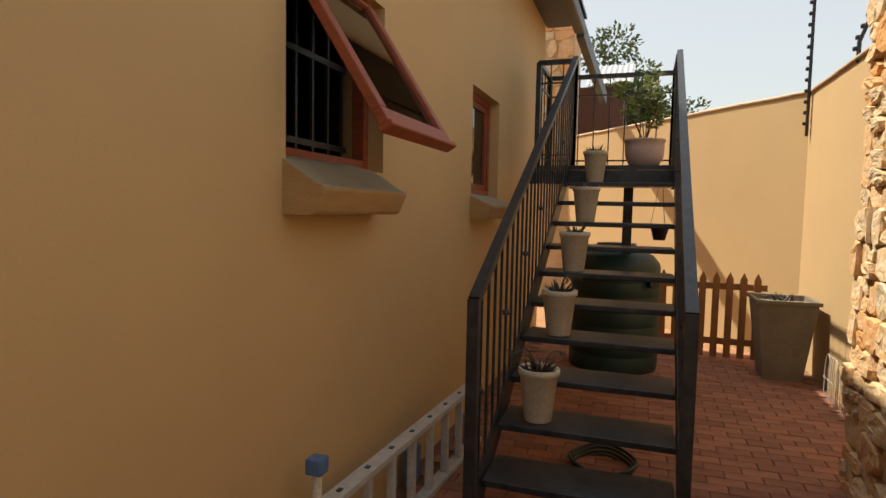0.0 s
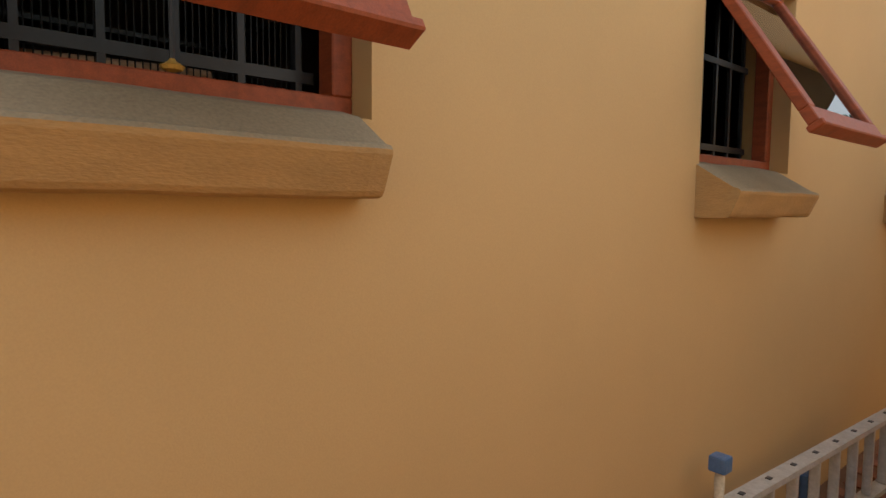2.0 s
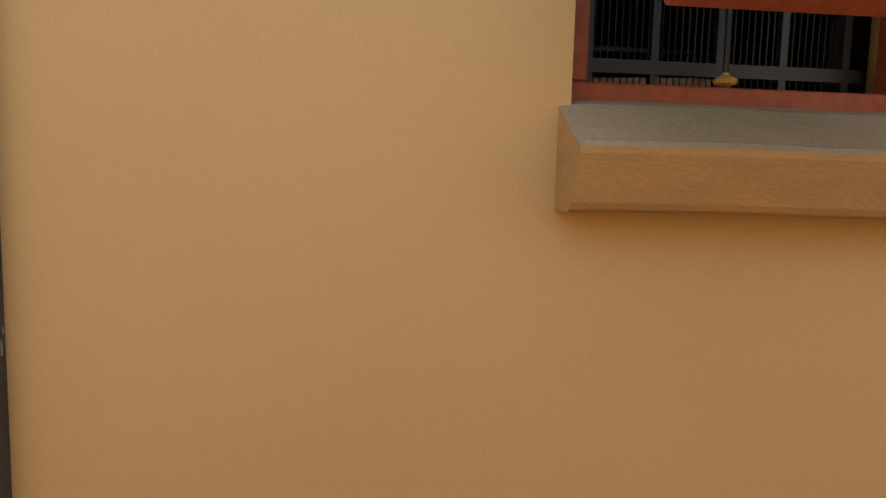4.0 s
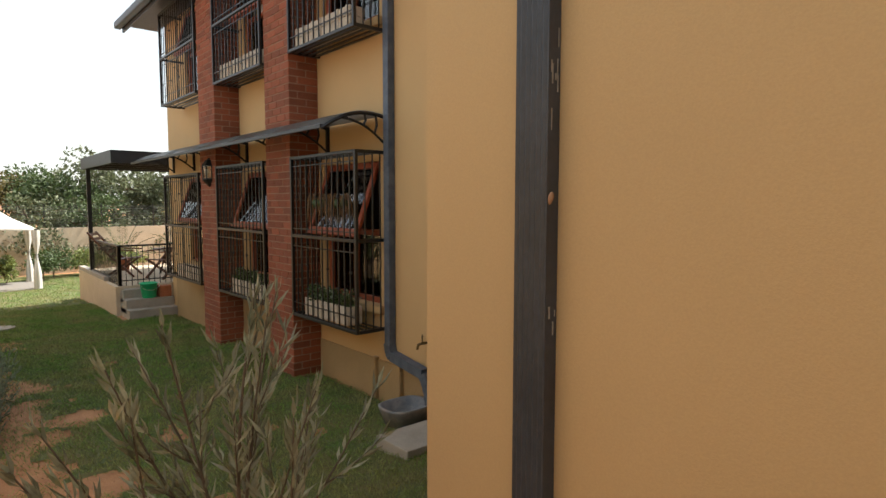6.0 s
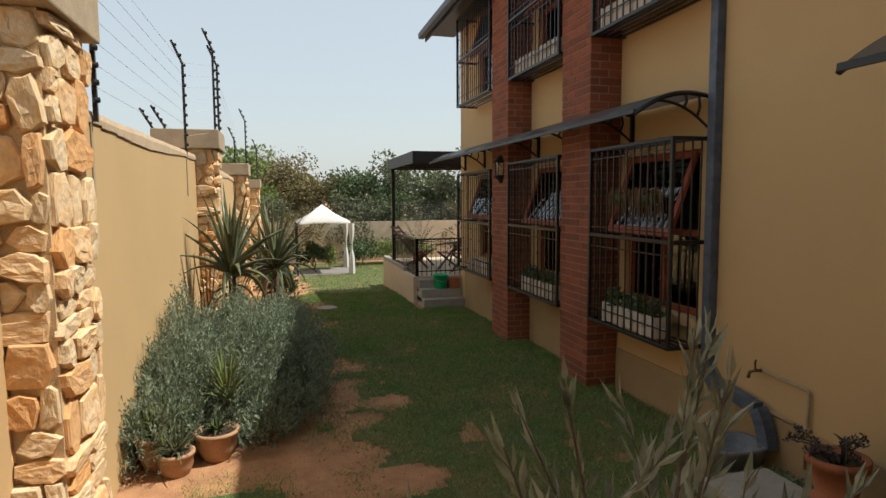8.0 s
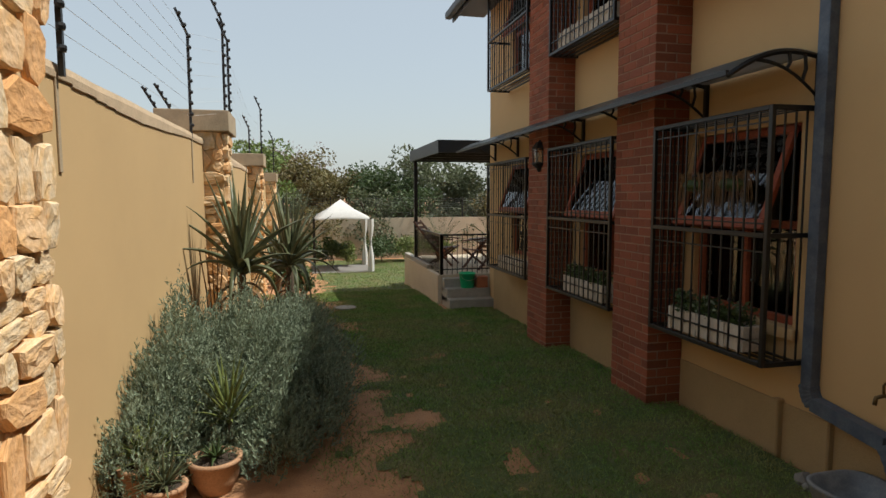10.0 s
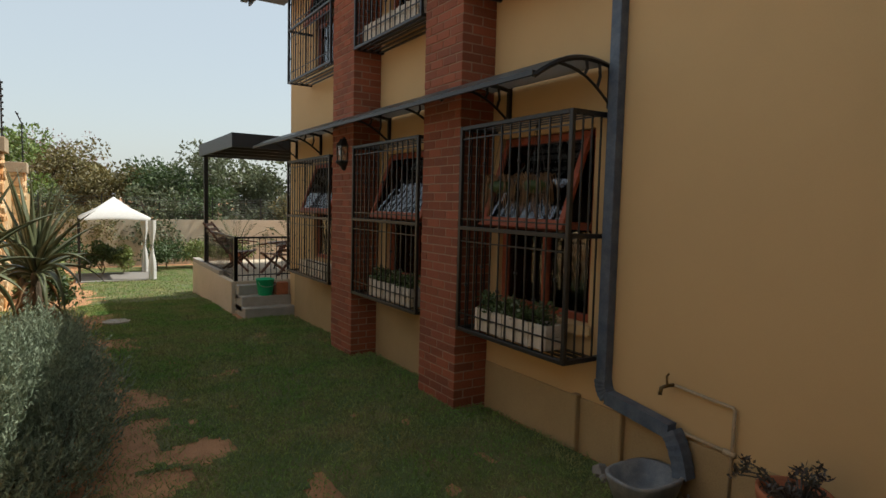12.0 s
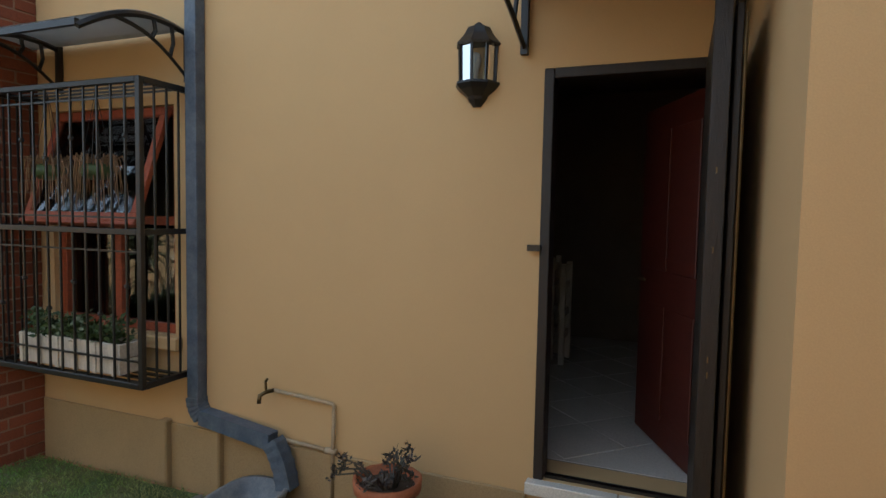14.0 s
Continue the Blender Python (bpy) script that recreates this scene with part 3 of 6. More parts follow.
def frame_rect(bm, plane, y0, y1, z0, z1, w, d):
    """Four rails of a window frame, front face at x = plane, d deep."""
    box(bm, plane, plane + d, y0, y1, z0, z0 + w)
    box(bm, plane, plane + d, y0, y1, z1 - w, z1)
    box(bm, plane, plane + d, y0, y0 + w, z0 + w, z1 - w)
    box(bm, plane, plane + d, y1 - w, y1, z0 + w, z1 - w)


def sash(parent, xh, zh, y0, y1, length, angle, w=0.065, th=0.042, mat=None):
    """A top-hung sash, hinge at (xh, zh), opened by the angle in degrees."""
    rot = Matrix.Translation((xh, 0, zh)) @ Matrix.Rotation(radians(angle), 4, "Y")
    bm = B()
    frame_rect(bm, -th, y0, y1, -length, 0, w, th)
    bmesh.ops.transform(bm, matrix=rot, verts=list(bm.verts))
    sa = part("sash", bevelled(bm, 0.004), mat or M_WOOD, parent, "open top-hung wooden sash")
    bm = B()
    box(bm, -th - 0.012, 0.008, y0 - 0.012, y1 + 0.012, -length - 0.028, -length - 0.001)
    bmesh.ops.transform(bm, matrix=rot, verts=list(bm.verts))
    part("drip_rail", bevelled(bm, 0.005), mat or M_WOOD, sa)
    bm = B()
    box(bm, -th / 2 - 0.002, -th / 2 + 0.002, y0 + w - 0.006, y1 - w + 0.006, -length + w - 0.006, -w + 0.006)
    bmesh.ops.transform(bm, matrix=rot, verts=list(bm.verts))
    g = part("pane", bm, M_GLASS, sa, "clear window pane")
    g.visible_shadow = False
    return sa


def wing_window(name, w, sill, inset, opened, label, zsill, extra=0.0):
    y0, y1, z0, z1 = w
    win = thing(name, label, "window", (XA, (y0 + y1) / 2, z0), "wing windows")
    bm = B()
    frame_rect(bm, XA + 0.085, y0, y1, z0 + 0.005, z1, 0.055, 0.07)
    part("window_frame", bevelled(bm, 0.004), M_WOOD, win, "reddish wooden window frame")
    if opened:
        sash(win, XA + 0.085, z1 - 0.008, y0 + inset, y1 - 0.045, z1 - z0 - 0.035 + extra, opened)
    else:
        bm = B()
        frame_rect(bm, XA + 0.10, y0 + 0.057, y1 - 0.057, z0 + 0.062, z1 - 0.057, 0.05, 0.04)
        part("sash", bevelled(bm, 0.003), M_WOOD, win)
        bm = B()
        box(bm, XA + 0.118, XA + 0.122, y0 + 0.1, y1 - 0.1, z0 + 0.11, z1 - 0.1)
        part("pane", bm, M_GLASS, win).visible_shadow = False
    # burglar bars inside
    bars = part("burglar_bar_frame", bar(bar(B(), (XA + 0.2, y0 + 0.05, z0 + 0.115), (XA + 0.2, y1 - 0.05, z0 + 0.115), 0.018, 0.028), (XA + 0.2, y0 + 0.05, z0 + 0.52), (XA + 0.2, y1 - 0.05, z0 + 0.52), 0.018, 0.028), M_IRON, win)
    n = int((y1 - y0) / 0.13)
    for i in range(n):
        y = y0 + 0.09 + (y1 - y0 - 0.18) * i / (n - 1)
        part("burglar_bar", bar(B(), (XA + 0.2, y, z0 + 0.06), (XA + 0.2, y, z1 - 0.05), 0.016), M_IRON, bars)
    plaster_sill(y0 + sill[0], y1 + sill[1], zsill, zsill - 0.117, z0 + 0.004, sill[2], "window sills")
    return win


wing_window("window_1", W1, (0.03, 0.022, 0.145), 0.105, 27.5, "small reddish timber window with open top-hung sash", 1.828)
wing_window("window_2", W2, (0.10, 0.022, 0.19), 0.09, 32.6, "small reddish timber window with open top-hung sash", 1.778, 0.04)
wing_window("window_3", W3, (0.06, 0.02, 0.19), 0, 0, "small closed reddish timber window with bars", 1.735)

# bird cage behind the first window
cage_in = thing("bird_cage", "dark wire bird cage behind the window bars", "cage", (1.62, -1.9, 0.1))
bm = B()
for x0, x1, ya, yb in ((1.45, 2.0, -2.2, -1.5),):
    for z in (0.95, 1.35, 1.97, 2.2, 2.5):
        for p, q in (((x0, ya, z), (x0, yb, z)), ((x1, ya, z), (x1, yb, z)), ((x0, ya, z), (x1, ya, z)), ((x0, yb, z), (x1, yb, z))):
            bar(bm, p, q, 0.014)
    for x, y in ((x0, ya), (x0, yb), (x1, ya), (x1, yb)):
        bar(bm, (x, y, 0.1), (x, y, 2.5), 0.022)
part("cage_frame", bm, M_IRON, cage_in)
bm = B()
for i in range(46):
    y = -2.19 + 0.69 * i / 45
    tube(bm, [(1.45, y, 0.95), (1.45, y, 2.5)], 0.0018, 4)
part("cage_wires", bm, M_IRON, cage_in)
perch = part("perch", tube(B(), [(1.5, -1.62, 1.99), (1.58, -2.02, 2.02)], 0.018, 10), M_TERRA2, cage_in, "pale wooden perch", True)
toy = thing("window_toy", "small yellow plastic knob with a dark twisted cord at the window", "ornament", (1.30, -1.858, 1.962))
part("knob", lathe(B(), [(0.004, 0), (0.02, 0.004), (0.024, 0.012), (0.008, 0.022), (0.004, 0.03)], 10, (1.30, -1.858, 1.962)), material("yellow_plastic", (0.5, 0.3, 0.06), 0.5), toy)
part("cord", tube(B(), [(1.30, -1.858, 1.985), (1.30, -1.855, 2.6)], 0.006, 6), M_IRON, toy)

# ---- downpipe at the corner of the wing ----
dp = thing("downpipe", "dark grey ribbed downpipe with chipped paint on the wall", "downpipe", (1.165, -0.51, 0.08))
bm = B()
prof = []
for i in range(13):
    y = -0.553 + 0.079 * i / 12
    prof.append((1.150 + (0.003 if i % 2 else 0.0) * (1 if i < 12 else 0), y))
prof += [(1.183, -0.474), (1.183, -0.553)]
lo = [bm.verts.new((x, y, 0.09)) for x, y in prof]
hi = [bm.verts.new((x, y, 4.15)) for x, y in prof]
for k in range(len(prof)):
    j = (k + 1) % len(prof)
    bm.faces.new((lo[k], lo[j], hi[j], hi[k]))
bm.faces.new(lo[::-1])
bm.faces.new(hi)
pipe_a = part("pipe", bm, M_GUTTER, dp)
rr = random.Random(3)
for i in range(16):
    z = rr.choice((1.0, 1.05, 1.42, 1.47, 1.5, 1.86, 1.9, 1.95, 0.7, 2.1)) + rr.uniform(-0.04, 0.04)
    x = rr.uniform(1.156, 1.176)
    w, h = rr.uniform(0.001, 0.004), rr.uniform(0.008, 0.04)
    bm = B()
    box(bm, x, x + w, -0.5545, -0.5532, z, z + h)
    part("paint_chip", bm, M_CONC, pipe_a)
bm = B()
bmesh.ops.create_icosphere(bm, subdivisions=2, radius=1.0, matrix=Matrix.Translation((1.158, -0.555, 1.703)) @ Matrix.Rotation(0.3, 4, "X") @ Matrix.Diagonal((0.006, 0.005, 0.013, 1)))
part("foam_blob", bm, M_TERRA2, pipe_a, "dried beige foam blob", True)

# ---- ladder on its side ----
lad = thing("ladder", "aluminium ladder lying on its side along the wall", "ladder", (1.0, -4.7, 0.08))
la, lb = Vector((1.03, -3.86, 0)), Vector((0.93, -5.75, 0))
for z in (0.10, 0.515):
    bm = B()
    bar(bm, la + Vector((0, 0, z)), lb + Vector((0, 0, z)), 0.075, 0.028)
    part("stile", bm, M_GALV, lad)
for i in range(8):
    p = la.lerp(lb, (i + 0.4) / 8)
    bm = B()
    box(bm, p.x - 0.022, p.x + 0.022, p.y - 0.016, p.y + 0.016, 0.115, 0.50)
    rung = part("rung", bevelled(bm, 0.005), M_GALV, lad)
    bm = B()
    box(bm, p.x - 0.010, p.x + 0.012, p.y - 0.014, p.y + 0.014, 0.530, 0.534)
    part("rivet_plate", bm, M_GUTTER, lad)
bp = thing("capped_pipe", "pale upright pipe with a blue plastic cap beside the ladder", "pipe", (1.07, -3.85, 0.08))
part("pipe", tube(B(), [(1.07, -3.85, 0.08), (1.07, -3.85, 0.66)], 0.02, 10), M_POT, bp, "", True)
bm = B()
box(bm, 1.035, 1.105, -3.885, -3.815, 0.64, 0.705)
part("cap", bevelled(bm, 0.008, 2), M_BLUE, bp, "blue plastic cap")
broom = thing("blue_broom", "blue plastic broom standing between ladder and wall", "broom", (1.12, -5.0, 0.08))
bm = B()
box(bm, 1.09, 1.14, -5.08, -4.92, 0.083, 0.30)
part("head", bevelled(bm, 0.01), M_BLUE, broom)
part("handle", tube(B(), [(1.12, -5.0, 0.30), (1.12, -5.0, 0.34)], 0.012, 8), M_BLUE, broom)

# ---- steel stairs ----
def sl(y):
    """x of the stairs' wall side at y; the flight stands slightly askew."""
    return 0.567 - 0.001 * (y + 4.3)


def sr(y):
    return -0.305 + 0.016 * (y + 4.3)


st = thing("steel_staircase", "black steel outdoor staircase with open treads", "stairs", (0.15, -4.4, 0.08))
RISE, RUN = 0.168, 0.295
treads = []
for i in range(-2, 9):
    z = 0.604 + RISE * i
    y = -4.75 - RUN * i
    bm = B()
    box(bm, sr(y) + 0.012, sl(y) - 0.012, y - 0.31, y, z - 0.034, z)
    treads.append((y, z))
    part("tread", bevelled(bm, 0.004), M_STAIR, st)
slope = RISE / RUN
ys, zs_ = -4.05, 0.14
yt, zt = -4.75 - RUN * 9, 0.604 + RISE * 9
for f in (sl, sr):
    bm = B()
    bar(bm, (f(ys), ys, zs_), (f(yt), yt, zs_ + (ys - yt) * slope), 0.014, 0.17)
    part("stringer", bm, M_STAIR, st)
bm = B()
box(bm, sr(yt) - 0.02, 0.95, yt - 1.12, yt, zt - 0.04, zt)
part("landing", bevelled(bm, 0.004), M_STAIR, st)
bm = B()
box(bm, sr(yt) - 0.02, 0.95, yt - 0.03, yt + 0.012, zt - 0.17, zt - 0.045)
part("landing_beam", bm, M_STAIR, st)
bm = B()
box(bm, 0.0, 0.09, yt - 0.7, yt - 0.61, 0.06, zt - 0.045)
part("landing_post", bm, M_STAIR, st)
for f in (sl, sr):
    p0, p1 = Vector((f(-4.3), -4.3, 1.30)), Vector((f(-7.75), -7.75, 3.17))
    part("handrail", bar(B(), p0, p1, 0.05, 0.04), M_STAIR, st, "black steel handrail")
    part("newel_post", bar(B(), (p0.x, -4.3, 0.06), (p0.x, -4.3, 1.31), 0.05), M_STAIR, st)
    part("top_post", bar(B(), (p1.x, -7.77, zt - 0.2), (p1.x, -7.77, 3.18), 0.045), M_STAIR, st)
    k = 27
    for i in range(1, k):
        p = p0.lerp(p1, i / k)
        zb = zs_ + (ys - p.y) * slope
        bl = part("baluster", bar(B(), (p.x, p.y, zb), (p.x, p.y, p.z), 0.013), M_STAIR, st)
        if i % 4 == 1:
            bm = B()
            bmesh.ops.create_icosphere(bm, subdivisions=1, radius=0.022, matrix=Matrix.Translation((p.x, p.y, (zb + p.z) / 2)))
            part("knuckle", bm, M_STAIR, bl)
# landing rail
zr = zt + 1.03
for (xa, ya), (xb, yb) in (((sl(-7.77), -7.77), (0.93, -7.77)), ((sr(yt), -8.5), (0.93, -8.5)), ((sr(yt), -7.8), (sr(yt), -8.5)), ((0.93, -7.8), (0.93, -8.5))):
    lr = part("landing_rail", bar(B(), (xa, ya, zr), (xb, yb, zr), 0.045), M_STAIR, st)
    for dz in (-0.2, -0.9):
        part("landing_rail_bar", bar(B(), (xa, ya, zr + dz), (xb, yb, zr + dz), 0.016), M_STAIR, lr)
    n = max(3, int((Vector((xa, ya)) - Vector((xb, yb))).length / 0.145))
    for i in range(n + 1):
        t = i / n
        part("landing_baluster", bar(B(), (xa + (xb - xa) * t, ya + (yb - ya) * t, zt), (xa + (xb - xa) * t, ya + (yb - ya) * t, zr), 0.045 if i in (0, n) else 0.012), M_STAIR, lr)


# ---- plants: many leaves in one mesh ----
def leaves(name, mat, parent, centres, dirs, lengths, widths, curl=0.25, label="", cross=None):
    """A crown of narrow pointed leaves, each from its centre along its direction."""
    c = np.asarray(centres, float)
    d = np.asarray(dirs, float)
    d /= np.linalg.norm(d, axis=1)[:, None] + 1e-9
    n = len(c)
    L, W = np.broadcast_to(lengths, n)[:, None], np.broadcast_to(widths, n)[:, None]
    r = np.random.normal(size=(n, 3))
    s = np.cross(d, r)
    s /= np.linalg.norm(s, axis=1)[:, None] + 1e-9
    up = np.cross(s, d)
    a = c
    m1 = c + d * L * 0.45 + s * W / 2 + up * L * curl * 0.25
    m2 = c + d * L * 0.45 - s * W / 2 + up * L * curl * 0.25
    e = c + d * L
    v = np.stack([a, m1, e, m2], 1).reshape(-1, 3)
    f = np.arange(n * 4).reshape(n, 4)
    me = bpy.data.meshes.new(name)
    me.from_pydata(v.tolist(), [], f.tolist())
    me.materials.append(mat)
    ob = new(name, me)
    if parent is not None:
        ob.parent = parent
        if parent.type == "EMPTY":
            ob.matrix_parent_inverse = Matrix.Translation(-parent.location)
    if label:
        tagged(ob, label)
    return ob


def unit(n, up=0.0, rs=None):
    d = np.random.normal(size=(n, 3))
    d /= np.linalg.norm(d, axis=1)[:, None]
    d[:, 2] = np.abs(d[:, 2]) * 0.7 + up
    return d / np.linalg.norm(d, axis=1)[:, None]


def strap(bm, base, direction, length, width, droop, thick=0.35, n=7):
    """A fleshy tapering leaf with a channelled face that droops under its weight."""
    p, d = Vector(base), Vector(direction).normalized()
    s = d.cross(Vector((0, 0, 1)))
    s = s.normalized() if s.length > 1e-3 else Vector((1, 0, 0))
    rings = []
    for i in range(n + 1):
        t = i / n
        w = width * (1 - t ** 1.6) * (0.75 + 0.5 * min(t * 4, 1) * (1 - t)) + 0.001
        nrm = s.cross(d).normalized()
        rings.append([bm.verts.new(q) for q in (p - s * w / 2 + nrm * w * 0.18, p, p + s * w / 2 + nrm * w * 0.18, p - nrm * w * thick)])
        p = p + d * (length / n)
        d = (d + Vector((0, 0, -1)) * droop / n).normalized()
    for a, b in zip(rings, rings[1:]):
        for k in range(4):
            bm.faces.new((a[k], a[(k + 1) % 4], b[(k + 1) % 4], b[k]))
    bm.faces.new(rings[-1])
    return bm


def pot_parts(parent, c, r0, r1, h, mat, rim=0.012, soil=True):
    bm = B()
    lathe(bm, [(r0 * 0.96, 0), (r0, 0.006), (r1 - 0.006, h - 0.035), (r1 + rim, h - 0.03), (r1 + rim, h), (r1 - 0.012, h), (r1 - 0.02, h - 0.03), (0.01, h - 0.032)], 28, c)
    pot = part("pot_body", bm, mat, parent, "", True)
    for p in pot.data.polygons:
        p.use_smooth = abs(p.normal.z) < 0.7
    if soil:
        bm = B()
        lathe(bm, [(r1 - 0.022, -0.004), (r1 - 0.03, 0.006), (r1 * 0.5, 0.014), (0.01, 0.012)], 20, (c[0], c[1], c[2] + h - 0.03))
        part("soil", bm, M_SOIL, parent)
    return pot


rp = random.Random(11)
# pots with succulents, one on each second tread
for i, k in enumerate((2, 4, 6, 8, 10)):
    y, z = treads[k]
    c = (0.37 - 0.014 * i, y - 0.13, z + 0.001)
    po = thing("flower_pot", "cream tapered pot with small succulent on a tread", "pot", c, "stair pots")
    pot_parts(po, c, 0.072, 0.105, 0.275, M_POT, 0.003)
    bm = B()
    for j in range(26):
        a = rp.uniform(0, 6.28)
        e = rp.uniform(0.15, 1.3)
        rr0 = rp.uniform(0, 0.06)
        b0 = (c[0] + rr0 * math.cos(a), c[1] + rr0 * math.sin(a), c[2] + 0.262)
        strap(bm, b0, (math.cos(a) * math.cos(e), math.sin(a) * math.cos(e), math.sin(e)), rp.uniform(0.04, 0.1), 0.016, rp.uniform(-0.2, 0.3), 0.5, 4)
    part("succulent", bm, M_SUCC, po)
    if i in (0, 1):
        for j in range(4):
            a = rp.uniform(0, 6.28)
            pts = [(c[0], c[1], c[2] + 0.262)]
            for q in range(1, 6):
                pts.append((c[0] + math.cos(a) * 0.028 * q * 1.1, c[1] + math.sin(a) * 0.02 * q, c[2] + 0.262 + 0.1 * math.sin(q / 5 * 2.2)))
            stem = part("stem", tube(B(), pts, 0.0028, 5), M_SUCC, po)
            bm = B()
            for q in range(8):
                e = Vector(pts[-1]) + Vector((rp.uniform(-0.014, 0.014), rp.uniform(-0.014, 0.014), rp.uniform(-0.014, 0.014)))
                bmesh.ops.create_icosphere(bm, subdivisions=1, radius=0.005, matrix=Matrix.Translation(e))
            part("flower_buds", bm, M_SUCC, stem)
# large pink pot on the landing
c = (-0.09, yt - 0.22, zt + 0.001)
po = thing("plant_pot", "large pale pink round pot with a leafy shrub on the landing", "pot", c)
bm = B()
lathe(bm, [(0.10, 0), (0.13, 0.01), (0.165, 0.08), (0.175, 0.16), (0.17, 0.22), (0.182, 0.225), (0.182, 0.245), (0.16, 0.245), (0.15, 0.21), (0.01, 0.2)], 32, c)
part("pot_body", bm, M_PINKPOT, po, "", True)
bm = B()
tips = []
for i in range(9):
    a, e = rp.uniform(0, 6.28), rp.uniform(0.9, 1.5)
    p = Vector((c[0], c[1], c[2] + 0.2))
    d = Vector((math.cos(a) * math.cos(e), math.sin(a) * math.cos(e), math.sin(e)))
    q = p + d * rp.uniform(0.35, 0.72)
    tube(bm, [p, (p + q) / 2 + Vector((rp.uniform(-.03, .03), 0, 0)), q], 0.006, 5, 0.003)
    tips += [p.lerp(q, t) for t in (0.55, 0.75, 0.9, 1.0)]
part("stalk", bm, M_BARK, po)
tips = np.array([list(t) for t in tips])
cc = np.repeat(tips, 12, 0) + np.random.normal(0, 0.03, (len(tips) * 12, 3))
leaves("foliage", M_LEAF2, po, cc, unit(len(cc), -0.25), np.random.uniform(0.05, 0.11, len(cc)), np.random.uniform(0.02, 0.035, len(cc)))

# hanging pot under the landing
hp = thing("hanging_pot", "black hanging pot on thin wires under the landing", "pot", (-0.25, yt - 0.1, 1.45))
bm = B()
lathe(bm, [(0.05, 0), (0.085, 0.13), (0.09, 0.14), (0.07, 0.135), (0.01, 0.11)], 18, (-0.25, yt - 0.12, 1.45))
part("pot_body", bm, M_IRON, hp, "", True)
bm = B()
for k in range(3):
    a = k * 2.094
    tube(bm, [(-0.25 + 0.08 * math.cos(a), yt - 0.12 + 0.08 * math.sin(a), 1.58), (-0.25, yt - 0.12, zt - 0.045)], 0.002, 4)
part("hanger", bm, M_IRON, hp)

# ---- water tank, fence, planter, hose in the yard ----
tank = thing("water_tank", "dark green ribbed plastic water tank under the stairs", "tank", (0.15, -8.3, 0.08))
bm = B()
prof = [(0.44, 0)]
for i in range(7):
    z = 0.06 + i * 0.15
    prof += [(0.45, z), (0.45, z + 0.12), (0.446, z + 0.13), (0.446, z + 0.14)]
prof += [(0.44, 1.12), (0.38, 1.2), (0.25, 1.26), (0.2, 1.27), (0.2, 1.32), (0.02, 1.33)]
lathe(bm, prof, 40, (0.15, -8.3, 0.05))
part("shell", bm, M_TANK, tank, "", True)
part("outlet", tube(B(), [(-0.2, -8.0, 1.0), (-0.24, -7.93, 1.0)], 0.05, 12), M_IRON, tank)
pf = thing("picket_fence", "low orange-brown wooden picket fence at the yard wall", "fence", (-1.0, -9.05, 0.08))
for i in range(8):
    x = -1.32 + 0.138 * i
    bm = B()
    prof = [(x - 0.036, 0.1), (x + 0.036, 0.1), (x + 0.036, 0.98), (x, 1.06), (x - 0.036, 0.98)]
    lo = [bm.verts.new((a, -9.04, b)) for a, b in prof]
    hi = [bm.verts.new((a, -9.02, b)) for a, b in prof]
    for k in range(5):
        bm.faces.new((lo[k], lo[(k + 1) % 5], hi[(k + 1) % 5], hi[k]))
    bm.faces.new(lo[::-1])
    bm.faces.new(hi)
    part("picket", bm, M_PICKET, pf)
for z in (0.24, 0.86):
    bm = B()
    box(bm, -1.42, -0.28, -9.07, -9.042, z, z + 0.07)
    part("rail", bm, M_PICKET, pf)
pl = thing("square_planter", "tall square tapered grey-brown planter with dry plant", "planter", (-1.5, -8.3, 0.08))
bm = B()
rings = []
for s, z in ((0.17, 0.06), (0.175, 0.08), (0.262, 0.84), (0.285, 0.845), (0.285, 0.88), (0.25, 0.88), (0.245, 0.82)):
    rings.append([bm.verts.new((-1.455 + sx * s, -8.48 + sy * s, z)) for sx, sy in ((-1, -1), (1, -1), (1, 1), (-1, 1))])
for a, b in zip(rings, rings[1:]):
    for k in range(4):
        bm.faces.new((a[k], a[(k + 1) % 4], b[(k + 1) % 4], b[k]))
bm.faces.new(rings[0][::-1])
bm.faces.new(rings[-1])
bevelled(bm, 0.006, 2)
part("pot_body", bm, M_PLANTER, pl)
cc = np.random.normal(0, (0.06, 0.05, 0.015), (160, 3)) + (-1.42, -8.42, 0.86)
leaves("dry_plant", M_SUCC, pl, cc, unit(160), 0.06, 0.016)
wf = thing("wire_border_fence", "low hooped wire border fence against the yard wall", "fence", (-1.7, -7.5, 0.08))
for i in range(9):
    y = -7.95 + 0.115 * i
    pts = [(-1.72, y, 0.07)] + [(-1.72, y + 0.16 * (1 - math.cos(a)) / 2, 0.35 + 0.12 * math.sin(a)) for a in [math.pi * k / 8 for k in range(9)]] + [(-1.72, y + 0.16, 0.07)]
    part("hoop", tube(B(), pts, 0.004, 5), M_GALV, wf)
part("wire", tube(B(), [(-1.715, -7.98, 0.25), (-1.715, -6.9, 0.25)], 0.003, 5), M_GALV, wf)
hose = thing("garden_hose", "coiled dark green garden hose under the stairs", "hose", (0.07, -5.62, 0.08))
for k in range(4):
    pts = [(0.07 + (0.17 + 0.012 * k) * math.cos(a), -5.62 + (0.2 + 0.01 * k) * math.sin(a), 0.075 + 0.022 * k + 0.01 * math.sin(3 * a)) for a in [2 * math.pi * j / 28 for j in range(29)]]
    part("coil", tube(B(), pts, 0.011, 7), M_TANK, hose, "", True)

